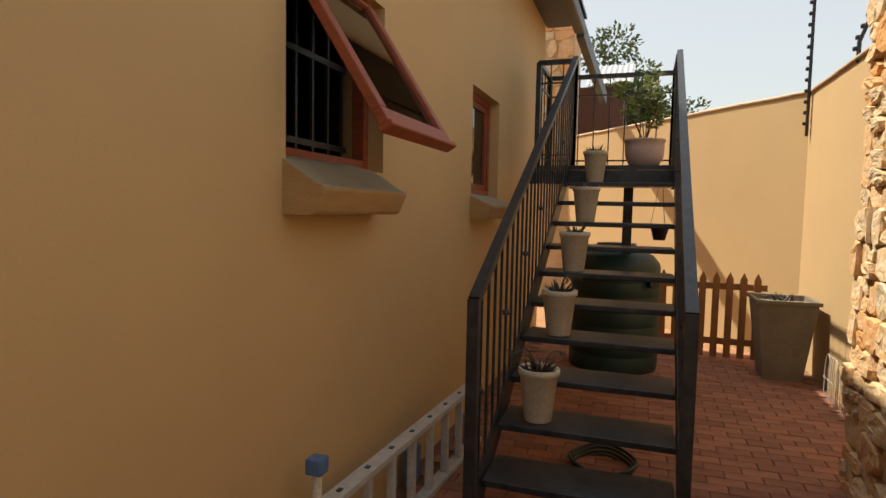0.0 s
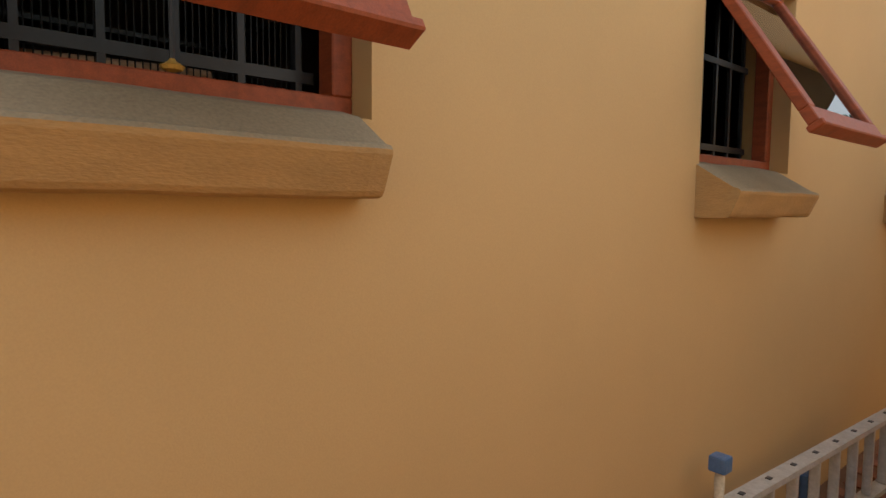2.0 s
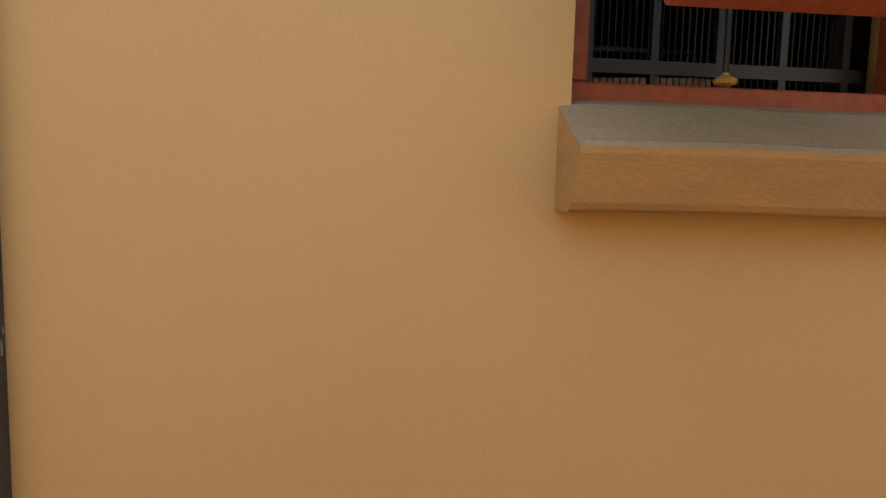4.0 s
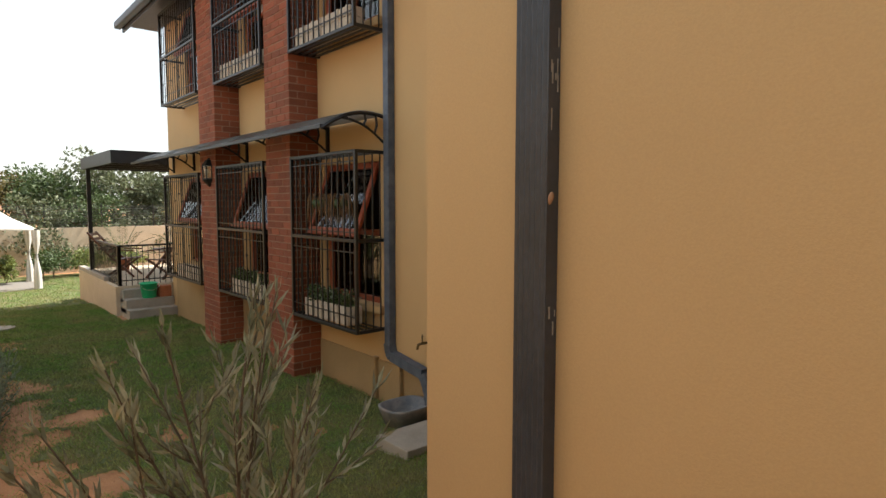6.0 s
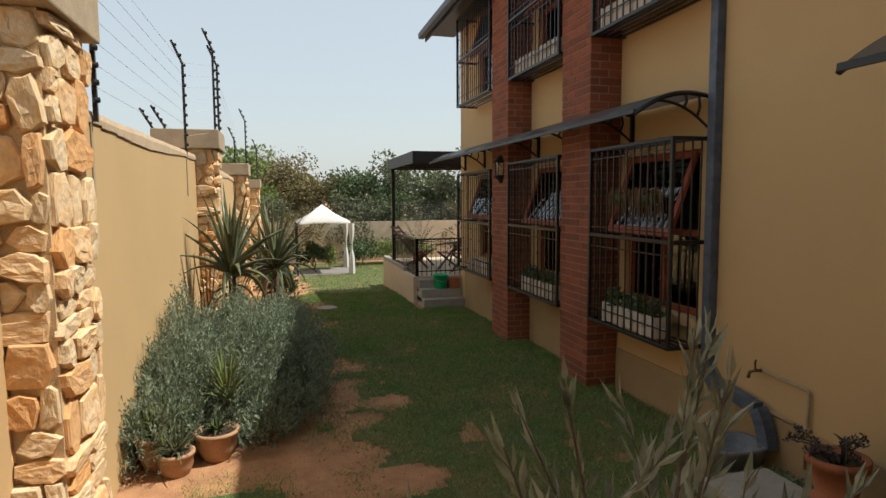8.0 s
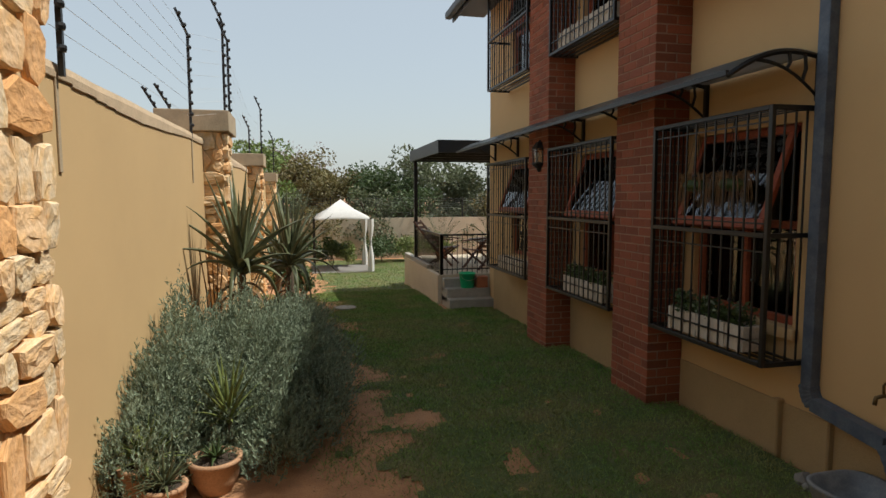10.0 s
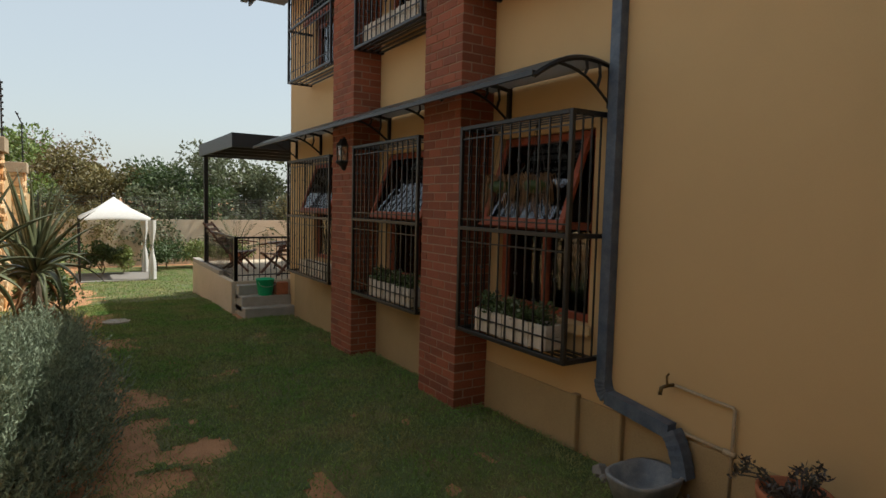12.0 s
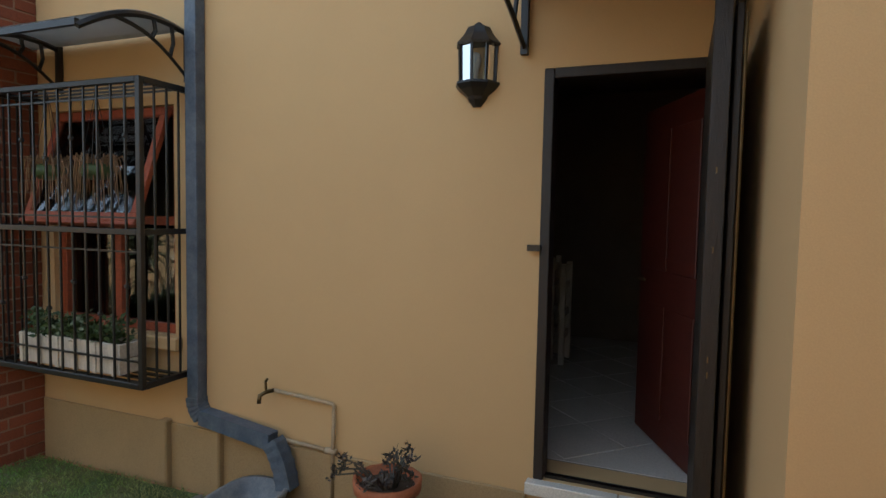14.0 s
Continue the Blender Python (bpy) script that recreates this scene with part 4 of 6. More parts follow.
# ---- neighbours seen over the yard wall ----
nb = thing("stone_clad_building", "stone-clad building part behind the wing", "building", (2.4, -14.0, 0))
bm = B()
box(bm, 1.28, 4.2, -14.6, -13.5, 0, 5.8)
core = part("wall", bm, M_STONEMORT, nb)
clad(core, (1.28, -13.5, 0), (1, 0, 0), (0, 1, 0), 1.3, 3.0, 5.7, rng, 0.24)
gut = thing("eave_gutter", "black metal eave gutter and soffit of the wing roof, plus an added eave over the side door", "gutter", (0.9, -9.4, 4.0))
# the second strip is an unseen eave, added to darken the side-door nook
for x, ya, yb in ((0.70, -9.7, 0.30), (1.84, 0.305, 1.0)):
    bm = B()
    box(bm, x, x + 0.13, ya, yb, 3.95, 4.12)
    part("gutter_box", bevelled(bm, 0.03, 3), M_IRON, gut)
    bm = B()
    box(bm, x + 0.135, XA - 0.005 if x < 1 else XB - 0.01, ya, yb, 4.06, 4.09)
    part("soffit", bm, M_ROOF, gut)
bm = B()
v = [bm.verts.new(p) for p in ((0.68, -9.7, 4.13), (0.68, 0.30, 4.13), (3.0, 0.30, 4.75), (3.0, -9.7, 4.75), (0.68, -9.7, 4.17), (0.68, 0.30, 4.17), (3.0, 0.30, 4.79), (3.0, -9.7, 4.79))]
for f in ((0, 1, 2, 3), (7, 6, 5, 4), (0, 4, 5, 1), (1, 5, 6, 2), (2, 6, 7, 3), (3, 7, 4, 0)):
    bm.faces.new([v[i] for i in f])
part("roof_sheet", bm, M_ROOF, gut)
part("barge_board", bar(B(), (0.76, -9.75, 4.02), (0.62, -12.3, 3.6), 0.1, 0.2), M_IRON, gut)
nh = thing("neighbour_house", "small brown outbuilding with pale corrugated roof", "building", (0.5, -17, 0))
bm = B()
box(bm, 0.4, 2.5, -17.0, -15.0, 0, 4.35)
part("wall", bm, M_WOOD2, nh)
bm = B()
for i in range(16):
    x = 0.22 + 0.06 * i
    v = [bm.verts.new(q) for q in ((x, -14.8, 4.36 + 0.02 * (i % 2)), (x + 0.06, -14.8, 4.36 + 0.02 * ((i + 1) % 2)), (x + 0.06, -16.6, 5.15 + 0.02 * ((i + 1) % 2)), (x, -16.6, 5.15 + 0.02 * (i % 2)))]
    bm.faces.new(v)
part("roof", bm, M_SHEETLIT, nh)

# ---- brick pillars of the facade (courses are laid at the end of the file) ----
PILLARS = ((5.08, 5.74), (7.46, 8.14))
pillar_things = []
for y0, y1 in PILLARS:
    p = thing("brick_pillar", "red face-brick pillar on the ochre facade", "pillar", (3.6, y0, -0.5), "brick pillars")
    bm = B()
    box(bm, 3.406, XB - 0.002, y0 + 0.005, y1 - 0.005, -0.8, 5.02)
    pillar_things.append((part("core", bm, M_MORTAR, p), y0, y1))


# ---- window cages ----
def window_cage(y0, y1, z0, z1, knuckles=True):
    c = thing("window_cage", "black wrought-iron burglar cage around a window", "window cage", (XC, (y0 + y1) / 2, z0), "window cages")
    zm = z0 + (z1 - z0) * 0.50
    w = 0.034
    for y in (y0, y1):
        bm = B()
        box(bm, XC, XC + w, y - w / 2, y + w / 2, z0, z1)
        part("corner_post", bevelled(bm, 0.003), M_IRON, c)
        for z in (z0, zm, z1 - w):
            bm = B()
            box(bm, XC + w + 0.001, XB - 0.002, y - w / 2, y + w / 2, z, z + w)
            part("side_rail", bm, M_IRON, c)
        for k, x in enumerate((XC + 0.12, XC + 0.21, XC + 0.30)):
            bm = B()
            bar(bm, (x, y, z0 + w), (x, y, z1 - w), 0.011)
            sb = part("side_bar", bm, M_IRON, c)
    for z in (z0, zm, z1 - w):
        bm = B()
        box(bm, XC, XC + w, y0 + w / 2 + 0.001, y1 - w / 2 - 0.001, z, z + w)
        part("front_rail", bevelled(bm, 0.003), M_IRON, c)
    for z in (z0 + 0.16, zm - 0.10, zm + 0.10, z1 - 0.11):
        bm = B()
        bar(bm, (XC + 0.02, y0, z), (XC + 0.02, y1, z), 0.011)
        part("front_bar", bm, M_IRON, c)
    n = int(round((y1 - y0) / 0.112))
    for i in range(1, n):
        y = y0 + (y1 - y0) * i / n
        bm = B()
        bar(bm, (XC + 0.017, y, z0 + w), (XC + 0.017, y, z1 - w), 0.0115)
        b = part("upright_bar", bm, M_IRON, c)
        if knuckles and i % 2:
            for z in ((z0 + zm) / 2 - 0.03 + 0.18 * (i % 4 == 1), (zm + z1) / 2 + 0.12 * (i % 4 == 1)):
                bm = B()
                bmesh.ops.create_icosphere(bm, subdivisions=1, radius=0.019, matrix=Matrix.Translation((XC + 0.017, y, z)))
                part("knuckle", bm, M_IRON, b)
    for i in range(4):
        x = XC + 0.07 + 0.085 * i
        bm = B()
        box(bm, x, x + 0.03, y0 + 0.02, y1 - 0.02, z0 + 0.004, z0 + 0.016)
        part("floor_slat", bm, M_IRON, c)
        bm = B()
        bar(bm, (x, y0 + 0.02, z1 - 0.018), (x, y1 - 0.02, z1 - 0.018), 0.011)
        part("top_bar", bm, M_IRON, c)
    return c


CAGES = ((3.66, 5.02, 0.385, 2.205), (5.80, 7.40, 0.385, 2.205), (8.20, 9.98, 0.385, 2.15))
for cg in CAGES:
    window_cage(*cg)
for y0, y1 in ((3.66, 5.02), (5.80, 7.40), (8.20, 9.98)):
    window_cage(y0, y1, 3.36, 4.95)


# ---- facade windows behind the cages ----
def facade_window(name, y0, y1, z0, z1, opened):
    win = thing(name, "tall red-brown timber window with open top sash and curtains", "window", (XB, (y0 + y1) / 2, z0), "facade windows")
    bm = B()
    xf = XB + 0.05
    frame_rect(bm, xf, y0, y1, z0, z1, 0.06, 0.08)
    zt2 = z0 + (z1 - z0) * 0.5
    box(bm, xf, xf + 0.08, y0 + 0.06, y1 - 0.06, zt2 - 0.03, zt2 + 0.03)
    ym = (y0 + y1) / 2
    box(bm, xf, xf + 0.08, ym - 0.03, ym + 0.03, z0 + 0.06, zt2 - 0.03)
    part("window_frame", bevelled(bm, 0.004), M_WOOD, win)
    sash(win, xf - 0.002, z1 - 0.03, y0 + 0.06, y1 - 0.06, (z1 - z0) * 0.52, opened, 0.055, 0.04)
    for a, b in ((y0 + 0.06, ym - 0.03), (ym + 0.03, y1 - 0.06)):
        bm = B()
        box(bm, xf + 0.035, xf + 0.039, a, b, z0 + 0.06, zt2 - 0.03)
        part("pane", bm, M_GLASS, win).visible_shadow = False
    # curtains
    for a, b in ((y1 - (y1 - y0) * 0.24, y1 + 0.02),):
        bm = B()
        n = 40
        lo, hi = [], []
        for i in range(n + 1):
            y = a + (b - a) * i / n
            x = XB + 0.31 + 0.022 * math.sin(i * 0.95) + 0.008 * math.sin(i * 0.37)
            lo.append(bm.verts.new((x, y, z0 - 0.15)))
            hi.append(bm.verts.new((x, y, z1 + 0.05)))
        for i in range(n):
            bm.faces.new((lo[i], lo[i + 1], hi[i + 1], hi[i]))
        part("curtain", bm, M_CURTAIN, win, "pale gathered curtain", True)
    bm = B()
    box(bm, XB - 0.055, XB + 0.048, y0 - 0.06, y1 + 0.06, z0 - 0.09, z0 - 0.003)
    part("sill", bevelled(bm, 0.008), M_WALL, win)
    return win


for i, (a, b) in enumerate(WIN):
    facade_window("window_%d" % (4 + i), a, b, 0.62, 2.12, 20)
    facade_window("window_%d" % (7 + i), a, b, 3.55, 5.0, 17)

# ---- planter boxes in the cages ----
def planter_box(y0, y1, z, plants=True):
    c = (XC + 0.13, (y0 + y1) / 2, z)
    p = thing("window_box", "whitewashed slatted wooden window box with small plants", "planter", c, "window boxes")
    x0, x1 = XC + 0.045, XC + 0.215
    for k in range(2):
        for xx in (x0, x1 - 0.018):
            bm = B()
            box(bm, xx, xx + 0.018, y0, y1, z + 0.008 + k * 0.098, z + 0.100 + k * 0.098)
            part("board", bevelled(bm, 0.003), M_WHITEWOOD, p)
        for yy in (y0 - 0.019, y1 + 0.001):
            bm = B()
            box(bm, x0, x1, yy, yy + 0.018, z + 0.008 + k * 0.098, z + 0.100 + k * 0.098)
            part("board", bevelled(bm, 0.003), M_WHITEWOOD, p)
    n = max(3, int((y1 - y0) / 0.16))
    for i in range(n + 1):
        y = y0 + 0.02 + (y1 - y0 - 0.04) * i / n
        bm = B()
        box(bm, x0 - 0.012, x0 - 0.001, y - 0.014, y + 0.014, z + 0.004, z + 0.2)
        part("batten", bm, M_WHITEWOOD, p)
    bm = B()
    box(bm, x0 + 0.019, x1 - 0.019, y0 + 0.005, y1 - 0.005, z + 0.01, z + 0.175)
    part("soil", bm, M_SOIL, p)
    if plants:
        m = 900
        cc = np.random.uniform((x0, y0 + 0.03, z + 0.17), (x1, y1 - 0.02, z + 0.2), (m, 3))
        cc[:, 2] += np.random.uniform(0, 0.15, m) * (0.4 + 0.6 * np.sin(cc[:, 1] * 9) ** 2)
        leaves("foliage", M_LEAF, p, cc, unit(m), np.random.uniform(0.03, 0.06, m), 0.028)
        cc = cc[:140] + (0, 0, 0.02)
        leaves("pale_leaves", M_SAGE, p, cc, unit(140), 0.035, 0.025)
    return p


planter_box(3.90, 4.78, 0.425)
planter_box(5.98, 6.95, 0.425)
planter_box(8.4, 9.5, 0.425, False)
planter_box(3.80, 4.90, 3.40, False)
planter_box(5.95, 7.2, 3.40, False)

# ---- hanging plants in the first cage ----
rh = random.Random(5)
for y in (4.62, 4.18):
    c = (XC + 0.15, y, 1.72)
    h = thing("hanging_plant", "hanging basket with trailing dry brown stems", "hanging plant", c, "hanging plants")
    bm = B()
    bmesh.ops.create_uvsphere(bm, u_segments=16, v_segments=8, radius=1, matrix=Matrix.Translation((c[0], c[1], c[2] - 0.04)) @ Matrix.Diagonal((0.09, 0.12, 0.06, 1)))
    part("basket", bm, M_LEAF, h, "mossy green basket", True)
    bm = B()
    for k in range(4):
        a = k * 1.57 + 0.5
        tube(bm, [(c[0] + 0.08 * math.cos(a), c[1] + 0.1 * math.sin(a), c[2]), (c[0], c[1], 2.18)], 0.0025, 4)
    part("hanger", bm, M_IRON, h)
    bm = B()
    for k in range(85):
        a = rh.uniform(0, 6.28)
        r = rh.uniform(0.06, 0.2)
        ln = rh.uniform(0.08, 0.34)
        p0 = Vector((c[0] + 0.05 * math.cos(a), c[1] + 0.08 * math.sin(a), c[2]))
        p1 = Vector((c[0] + r * 0.55 * math.cos(a), c[1] + r * math.sin(a), c[2] + rh.uniform(0.02, 0.07)))
        p2 = p1 + Vector((0.02 * math.cos(a), 0.04 * math.sin(a), -ln))
        tube(bm, [p0, p1, p1.lerp(p2, 0.3) + Vector((0, 0.012 * math.sin(a), 0)), p2], 0.0045, 4, 0.002)
    part("foliage", bm, M_DRY, h)

# ---- polycarbonate awnings ----
def arch(t, deep=0.72, drop=0.175):
    """Section of an awning from the wall (t = 0) to its front edge (t = 1)."""
    return XB - 0.03 - deep * t, 2.535 + 0.055 * math.sin(math.pi * min(1, t * 0.9)) - drop * t * t


def bracket(parent, y, deep, drop):
    bm = B()
    bar(bm, (XB - 0.02, y, 2.24), (XB - 0.02, y, 2.56), 0.035)
    part("wall_plate", bm, M_IRON, parent)
    pts = [Vector((arch(i / 10, deep, drop)[0], y, arch(i / 10, deep, drop)[1])) for i in range(11)]
    arm = part("arch_arm", tube(B(), pts, 0.018, 4), M_IRON, parent)
    low = [Vector((XB - 0.03, y, 2.27)).lerp(Vector((arch(0.72, deep, drop)[0], y, arch(0.72, deep, drop)[1])), s) + Vector((0, 0, 0.06 * math.sin(math.pi * s))) for s in [i / 8 for i in range(9)]]
    part("lower_arm", tube(B(), low, 0.013, 4), M_IRON, arm)
    for s, t in ((2, 0.16), (4, 0.34)):
        bm = B()
        q = Vector((arch(t, deep, drop)[0], y, arch(t, deep, drop)[1]))
        tube(bm, [low[s], low[s].lerp(q, 0.5) + Vector((0.02, 0, -0.01)), q], 0.012, 6)
        part("strut", bm, M_IRON, arm)


def awning(ys, name_label, deep=0.72, drop=0.175):
    a = thing("door_awning", name_label, "awning", (XB, ys[0], 2.3), "awnings")
    for y in ys:
        bracket(a, y, deep, drop)
    for y0, y1 in zip(ys, ys[1:]):
        bm = B()
        lo = [[bm.verts.new((arch(i / 12, deep, drop)[0], y, arch(i / 12, deep, drop)[1] + dz)) for i in range(13)] for y in (y0 + 0.004, y1 - 0.004) for dz in (0.018, 0.024)]
        for i in range(12):
            bm.faces.new((lo[0][i], lo[2][i], lo[2][i + 1], lo[0][i + 1]))
            bm.faces.new((lo[1][i], lo[1][i + 1], lo[3][i + 1], lo[3][i]))
            bm.faces.new((lo[0][i], lo[0][i + 1], lo[1][i + 1], lo[1][i]))
            bm.faces.new((lo[2][i], lo[3][i], lo[3][i + 1], lo[2][i + 1]))
        bm.faces.new((lo[0][12], lo[2][12], lo[3][12], lo[1][12]))
        bm.faces.new((lo[0][0], lo[1][0], lo[3][0], lo[2][0]))
        part("canopy_sheet", bm, M_POLY, a, "smoked translucent canopy sheet", True)
        x, z = arch(1.0, deep, drop)
        bm = B()
        bar(bm, (x, y0, z + 0.02), (x, y1, z + 0.02), 0.026, 0.034)
        part("front_rail", bm, M_IRON, a)
    return a


awning([3.66 + 1.17 * i for i in range(7)], "long black bracketed awning with smoked sheets over windows")
awning([0.57, 1.51], "small black bracketed awning over the side door", 1.08, 0.30)


# ---- wall lanterns ----
def lantern(x, y, zc, s=1.0):
    l = thing("wall_lantern", "black half-lantern wall lamp with clear panes", "lamp", (x, y, zc), "wall lanterns")

    def half(prof, name, mat, parent, label=""):
        bm = B()
        rings = []
        for r, z in prof:
            rings.append([bm.verts.new((x - 0.001 - r * s * math.sin(a), y + r * s * math.cos(a) * 1.0, zc + z * s)) for a in [math.pi * k / 4 for k in range(5)]])
        for a, b in zip(rings, rings[1:]):
            for k in range(4):
                bm.faces.new((a[k], a[k + 1], b[k + 1], b[k]))
            bm.faces.new((a[4], a[0], b[0], b[4]))
        bm.faces.new(rings[0])
        bm.faces.new(rings[-1][::-1])
        return part(name, bm, mat, parent, label)
    half([(0.115, 0.10), (0.118, 0.112), (0.085, 0.15), (0.075, 0.165), (0.06, 0.195), (0.03, 0.20), (0.022, 0.215), (0.008, 0.225)], "roof", M_IRON, l)
    half([(0.02, -0.2), (0.05, -0.165), (0.055, -0.15), (0.10, -0.115), (0.118, -0.092), (0.115, -0.08), (0.095, -0.075)], "base", M_IRON, l)
    for k in range(5):
        a = math.pi * k / 4
        bm = B()
        bar(bm, (x - 0.004 - 0.094 * s * math.sin(a), y + 0.094 * s * math.cos(a), zc - 0.08 * s), (x - 0.004 - 0.1 * s * math.sin(a), y + 0.1 * s * math.cos(a), zc + 0.102 * s), 0.012 * s)
        part("glazing_bar", bm, M_IRON, l)
    for k in range(4):
        a, b = math.pi * k / 4, math.pi * (k + 1) / 4
        bm = B()
        v = [bm.verts.new((x - 0.003 - r * s * math.sin(t), y + r * s * math.cos(t), zc + z * s)) for t, r, z in ((a, 0.092, -0.078), (b, 0.092, -0.078), (b, 0.097, 0.1), (a, 0.097, 0.1))]
        bm.faces.new(v)
        part("pane", bm, M_GLASS, l).visible_shadow = False
    bm = B()
    lathe(bm, [(0.018, -0.075), (0.018, -0.02), (0.026, 0.0), (0.03, 0.03), (0.024, 0.055), (0.005, 0.065)], 12, (x - 0.045, y, zc))
    part("bulb", bm, M_WHITE, l, "frosted white bulb", True)
    return l


lantern(XB, 1.755, 2.20)
lantern(3.398, 7.72, 2.12)

# ---- second downpipe with its shoe and basin ----
dp2 = thing("downpipe", "weathered blue-grey square downpipe with crimped elbows", "downpipe", (3.72, 3.6, 0.1))
bm = B()
box(bm, XB - 0.085, XB - 0.003, 3.535, 3.625, 0.23, 5.0)
part("pipe", bevelled(bm, 0.01, 2), M_PIPE2, dp2)


def crimped(pts, w, crimp):
    bm = B()
    rings = []
    n = len(pts)
    for i, p in enumerate(pts):
        d = (Vector(pts[min(i + 1, n - 1)]) - Vector(pts[max(i - 1, 0)])).normalized()
        s = Vector((1, 0, 0))
        u = d.cross(s).normalized()
        ww = w * (1 + (0.07 if crimp and i % 2 else 0))
        rings.append([bm.verts.new(Vector(p) + s * sx * ww * 0.46 + u * sy * ww * 0.5) for sx, sy in ((-1, -1), (1, -1), (1, 1), (-1, 1))])
    for a, b in zip(rings, rings[1:]):
        for k in range(4):
            bm.faces.new((a[k], a[(k + 1) % 4], b[(k + 1) % 4], b[k]))
    bm.faces.new(rings[0][::-1])
    bm.faces.new(rings[-1])
    return bm


xp = XB - 0.048
e1 = [(xp, 3.58 - 0.10 * (1 - math.cos(a)), 0.26 - 0.13 * math.sin(a)) for a in [1.1 * k / 10 for k in range(11)]]
part("upper_elbow", crimped(e1, 0.092, True), M_PIPE2, dp2)
e2a, e2b = e1[-1], (xp - 0.05, 2.95, 0.095)
part("shoe_run", crimped([e2a, Vector(e2a).lerp(Vector(e2b), 0.5), e2b], 0.095, False), M_PIPE2, dp2)
e3 = [(xp - 0.05, 2.95 - 0.11 * math.sin(a), 0.095 - 0.12 * (1 - math.cos(a)) - 0.02 * k) for k, a in enumerate([1.3 * k / 9 for k in range(10)])]
part("lower_elbow", crimped(e3, 0.096, True), M_PIPE2, dp2)
bas = thing("drain_basin", "grey moulded splash basin under the downpipe on the ground", "basin", (3.45, 2.98, -0.35))
bm = B()
rings = []
for s, z in ((0.72, -0.36), (1.0, -0.17), (1.02, -0.15), (0.90, -0.15), (0.72, -0.24), (0.3, -0.27)):
    ring = []
    for k in range(28):
        a = 2 * math.pi * k / 28
        c, q = math.cos(a), math.sin(a)
        xx = abs(c) ** 0.6 * math.copysign(1, c) * 0.24 * s
        yy = abs(q) ** 0.75 * math.copysign(1, q) * 0.19 * s
        ring.append(bm.verts.new((3.47 + xx, 2.98 + yy, z)))
    rings.append(ring)
for a, b in zip(rings, rings[1:]):
    for k in range(28):
        bm.faces.new((a[k], a[(k + 1) % 28], b[(k + 1) % 28], b[k]))
bm.faces.new(rings[0][::-1])
bm.faces.new(rings[-1])
part("bowl", bm, M_PORCELAIN, bas, "", True)

# ---- tap and surface pipes ----
tp = thing("garden_tap", "old brass garden tap on painted surface pipes", "tap", (3.74, 2.9, 0.2))
M_WALLPIPE = M_CAP
part("supply_pipe", tube(B(), [(3.745, 3.0, 0.372), (3.745, 2.59, 0.345), (3.745, 2.578, 0.33), (3.745, 2.585, -0.22)], 0.011, 8), M_WALLPIPE, tp, "", True)
part("cross_pipe", tube(B(), [(3.745, 3.36, 0.10), (3.745, 2.6, 0.065)], 0.012, 8), M_WALLPIPE, tp, "", True)
part("tee_joint", tube(B(), [(3.745, 2.63, 0.066), (3.745, 2.56, 0.062)], 0.02, 8), M_WALLPIPE, tp, "", True)
tb = part("tap_body", tube(B(), [(3.745, 3.0, 0.372), (3.70, 3.02, 0.37), (3.655, 3.03, 0.36), (3.645, 3.03, 0.315)], 0.013, 8), M_BRASS, tp, "", True)
part("tap_handle", tube(B(), [(3.70, 3.02, 0.37), (3.70, 3.025, 0.43), (3.685, 3.0, 0.455)], 0.008, 6), M_BRASS, tb)
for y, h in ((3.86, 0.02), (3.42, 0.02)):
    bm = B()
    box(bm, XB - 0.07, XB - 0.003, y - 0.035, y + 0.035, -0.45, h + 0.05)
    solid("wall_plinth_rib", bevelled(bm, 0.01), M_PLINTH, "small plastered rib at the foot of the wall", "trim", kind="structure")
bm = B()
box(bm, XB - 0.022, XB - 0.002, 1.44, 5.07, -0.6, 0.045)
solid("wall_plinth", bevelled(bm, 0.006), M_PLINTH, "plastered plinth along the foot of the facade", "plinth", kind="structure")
# bands of the darker plinth plaster along the wall foot, up to z 0.30
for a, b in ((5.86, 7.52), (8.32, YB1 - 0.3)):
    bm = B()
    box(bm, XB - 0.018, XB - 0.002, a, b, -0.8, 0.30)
    solid("wall_plinth", bevelled(bm, 0.005), M_PLINTH, "band of darker plaster along the wall foot between the brick pillars", "plinth", kind="structure")

# ---- side door ----
door = thing("door_1", "dark stained timber door frame of the open side door", "door frame", (XB, 1.0, 0.12))
bm = B()
y0, y1, z0, z1 = DOOR
box(bm, XB - 0.012, XB + 0.1, y1 - 0.05, y1 - 0.001, z0 + 0.002, z1 - 0.001)
box(bm, XB - 0.012, XB + 0.1, y0 + 0.001, y0 + 0.05, z0 + 0.002, z1 - 0.001)
box(bm, XB - 0.012, XB + 0.1, y0 + 0.051, y1 - 0.051, z1 - 0.05, z1 - 0.001)
part("frame", bevelled(bm, 0.004), M_DARKWOOD, door)
part("latch", bar(B(), (XB - 0.03, y1 - 0.01, 1.295), (XB - 0.03, y1 + 0.055, 1.295), 0.028, 0.03), M_IRON, door)
for a, b in ((y0 - 0.08, 0.99), (0.994, y1 + 0.03)):
    bm = B()
    box(bm, XB - 0.06, XB + 0.26, a, b, 0.055, 0.118)
    part("threshold_tile", bevelled(bm, 0.004), M_TILE, door)
bm = B()
box(bm, XB + 0.03, XB + 0.07, y0 + 0.052, y1 - 0.052, 0.119, 0.135)
part("track", bm, M_IRON, door)
gate = thing("security_gate", "dark folded timber and steel gate opened against the return wall", "gate", (3.7, 0.6, 0.1))
LX = 2.93
bm = B()
box(bm, LX, 3.74, 0.645, 0.69, 0.16, 2.13)
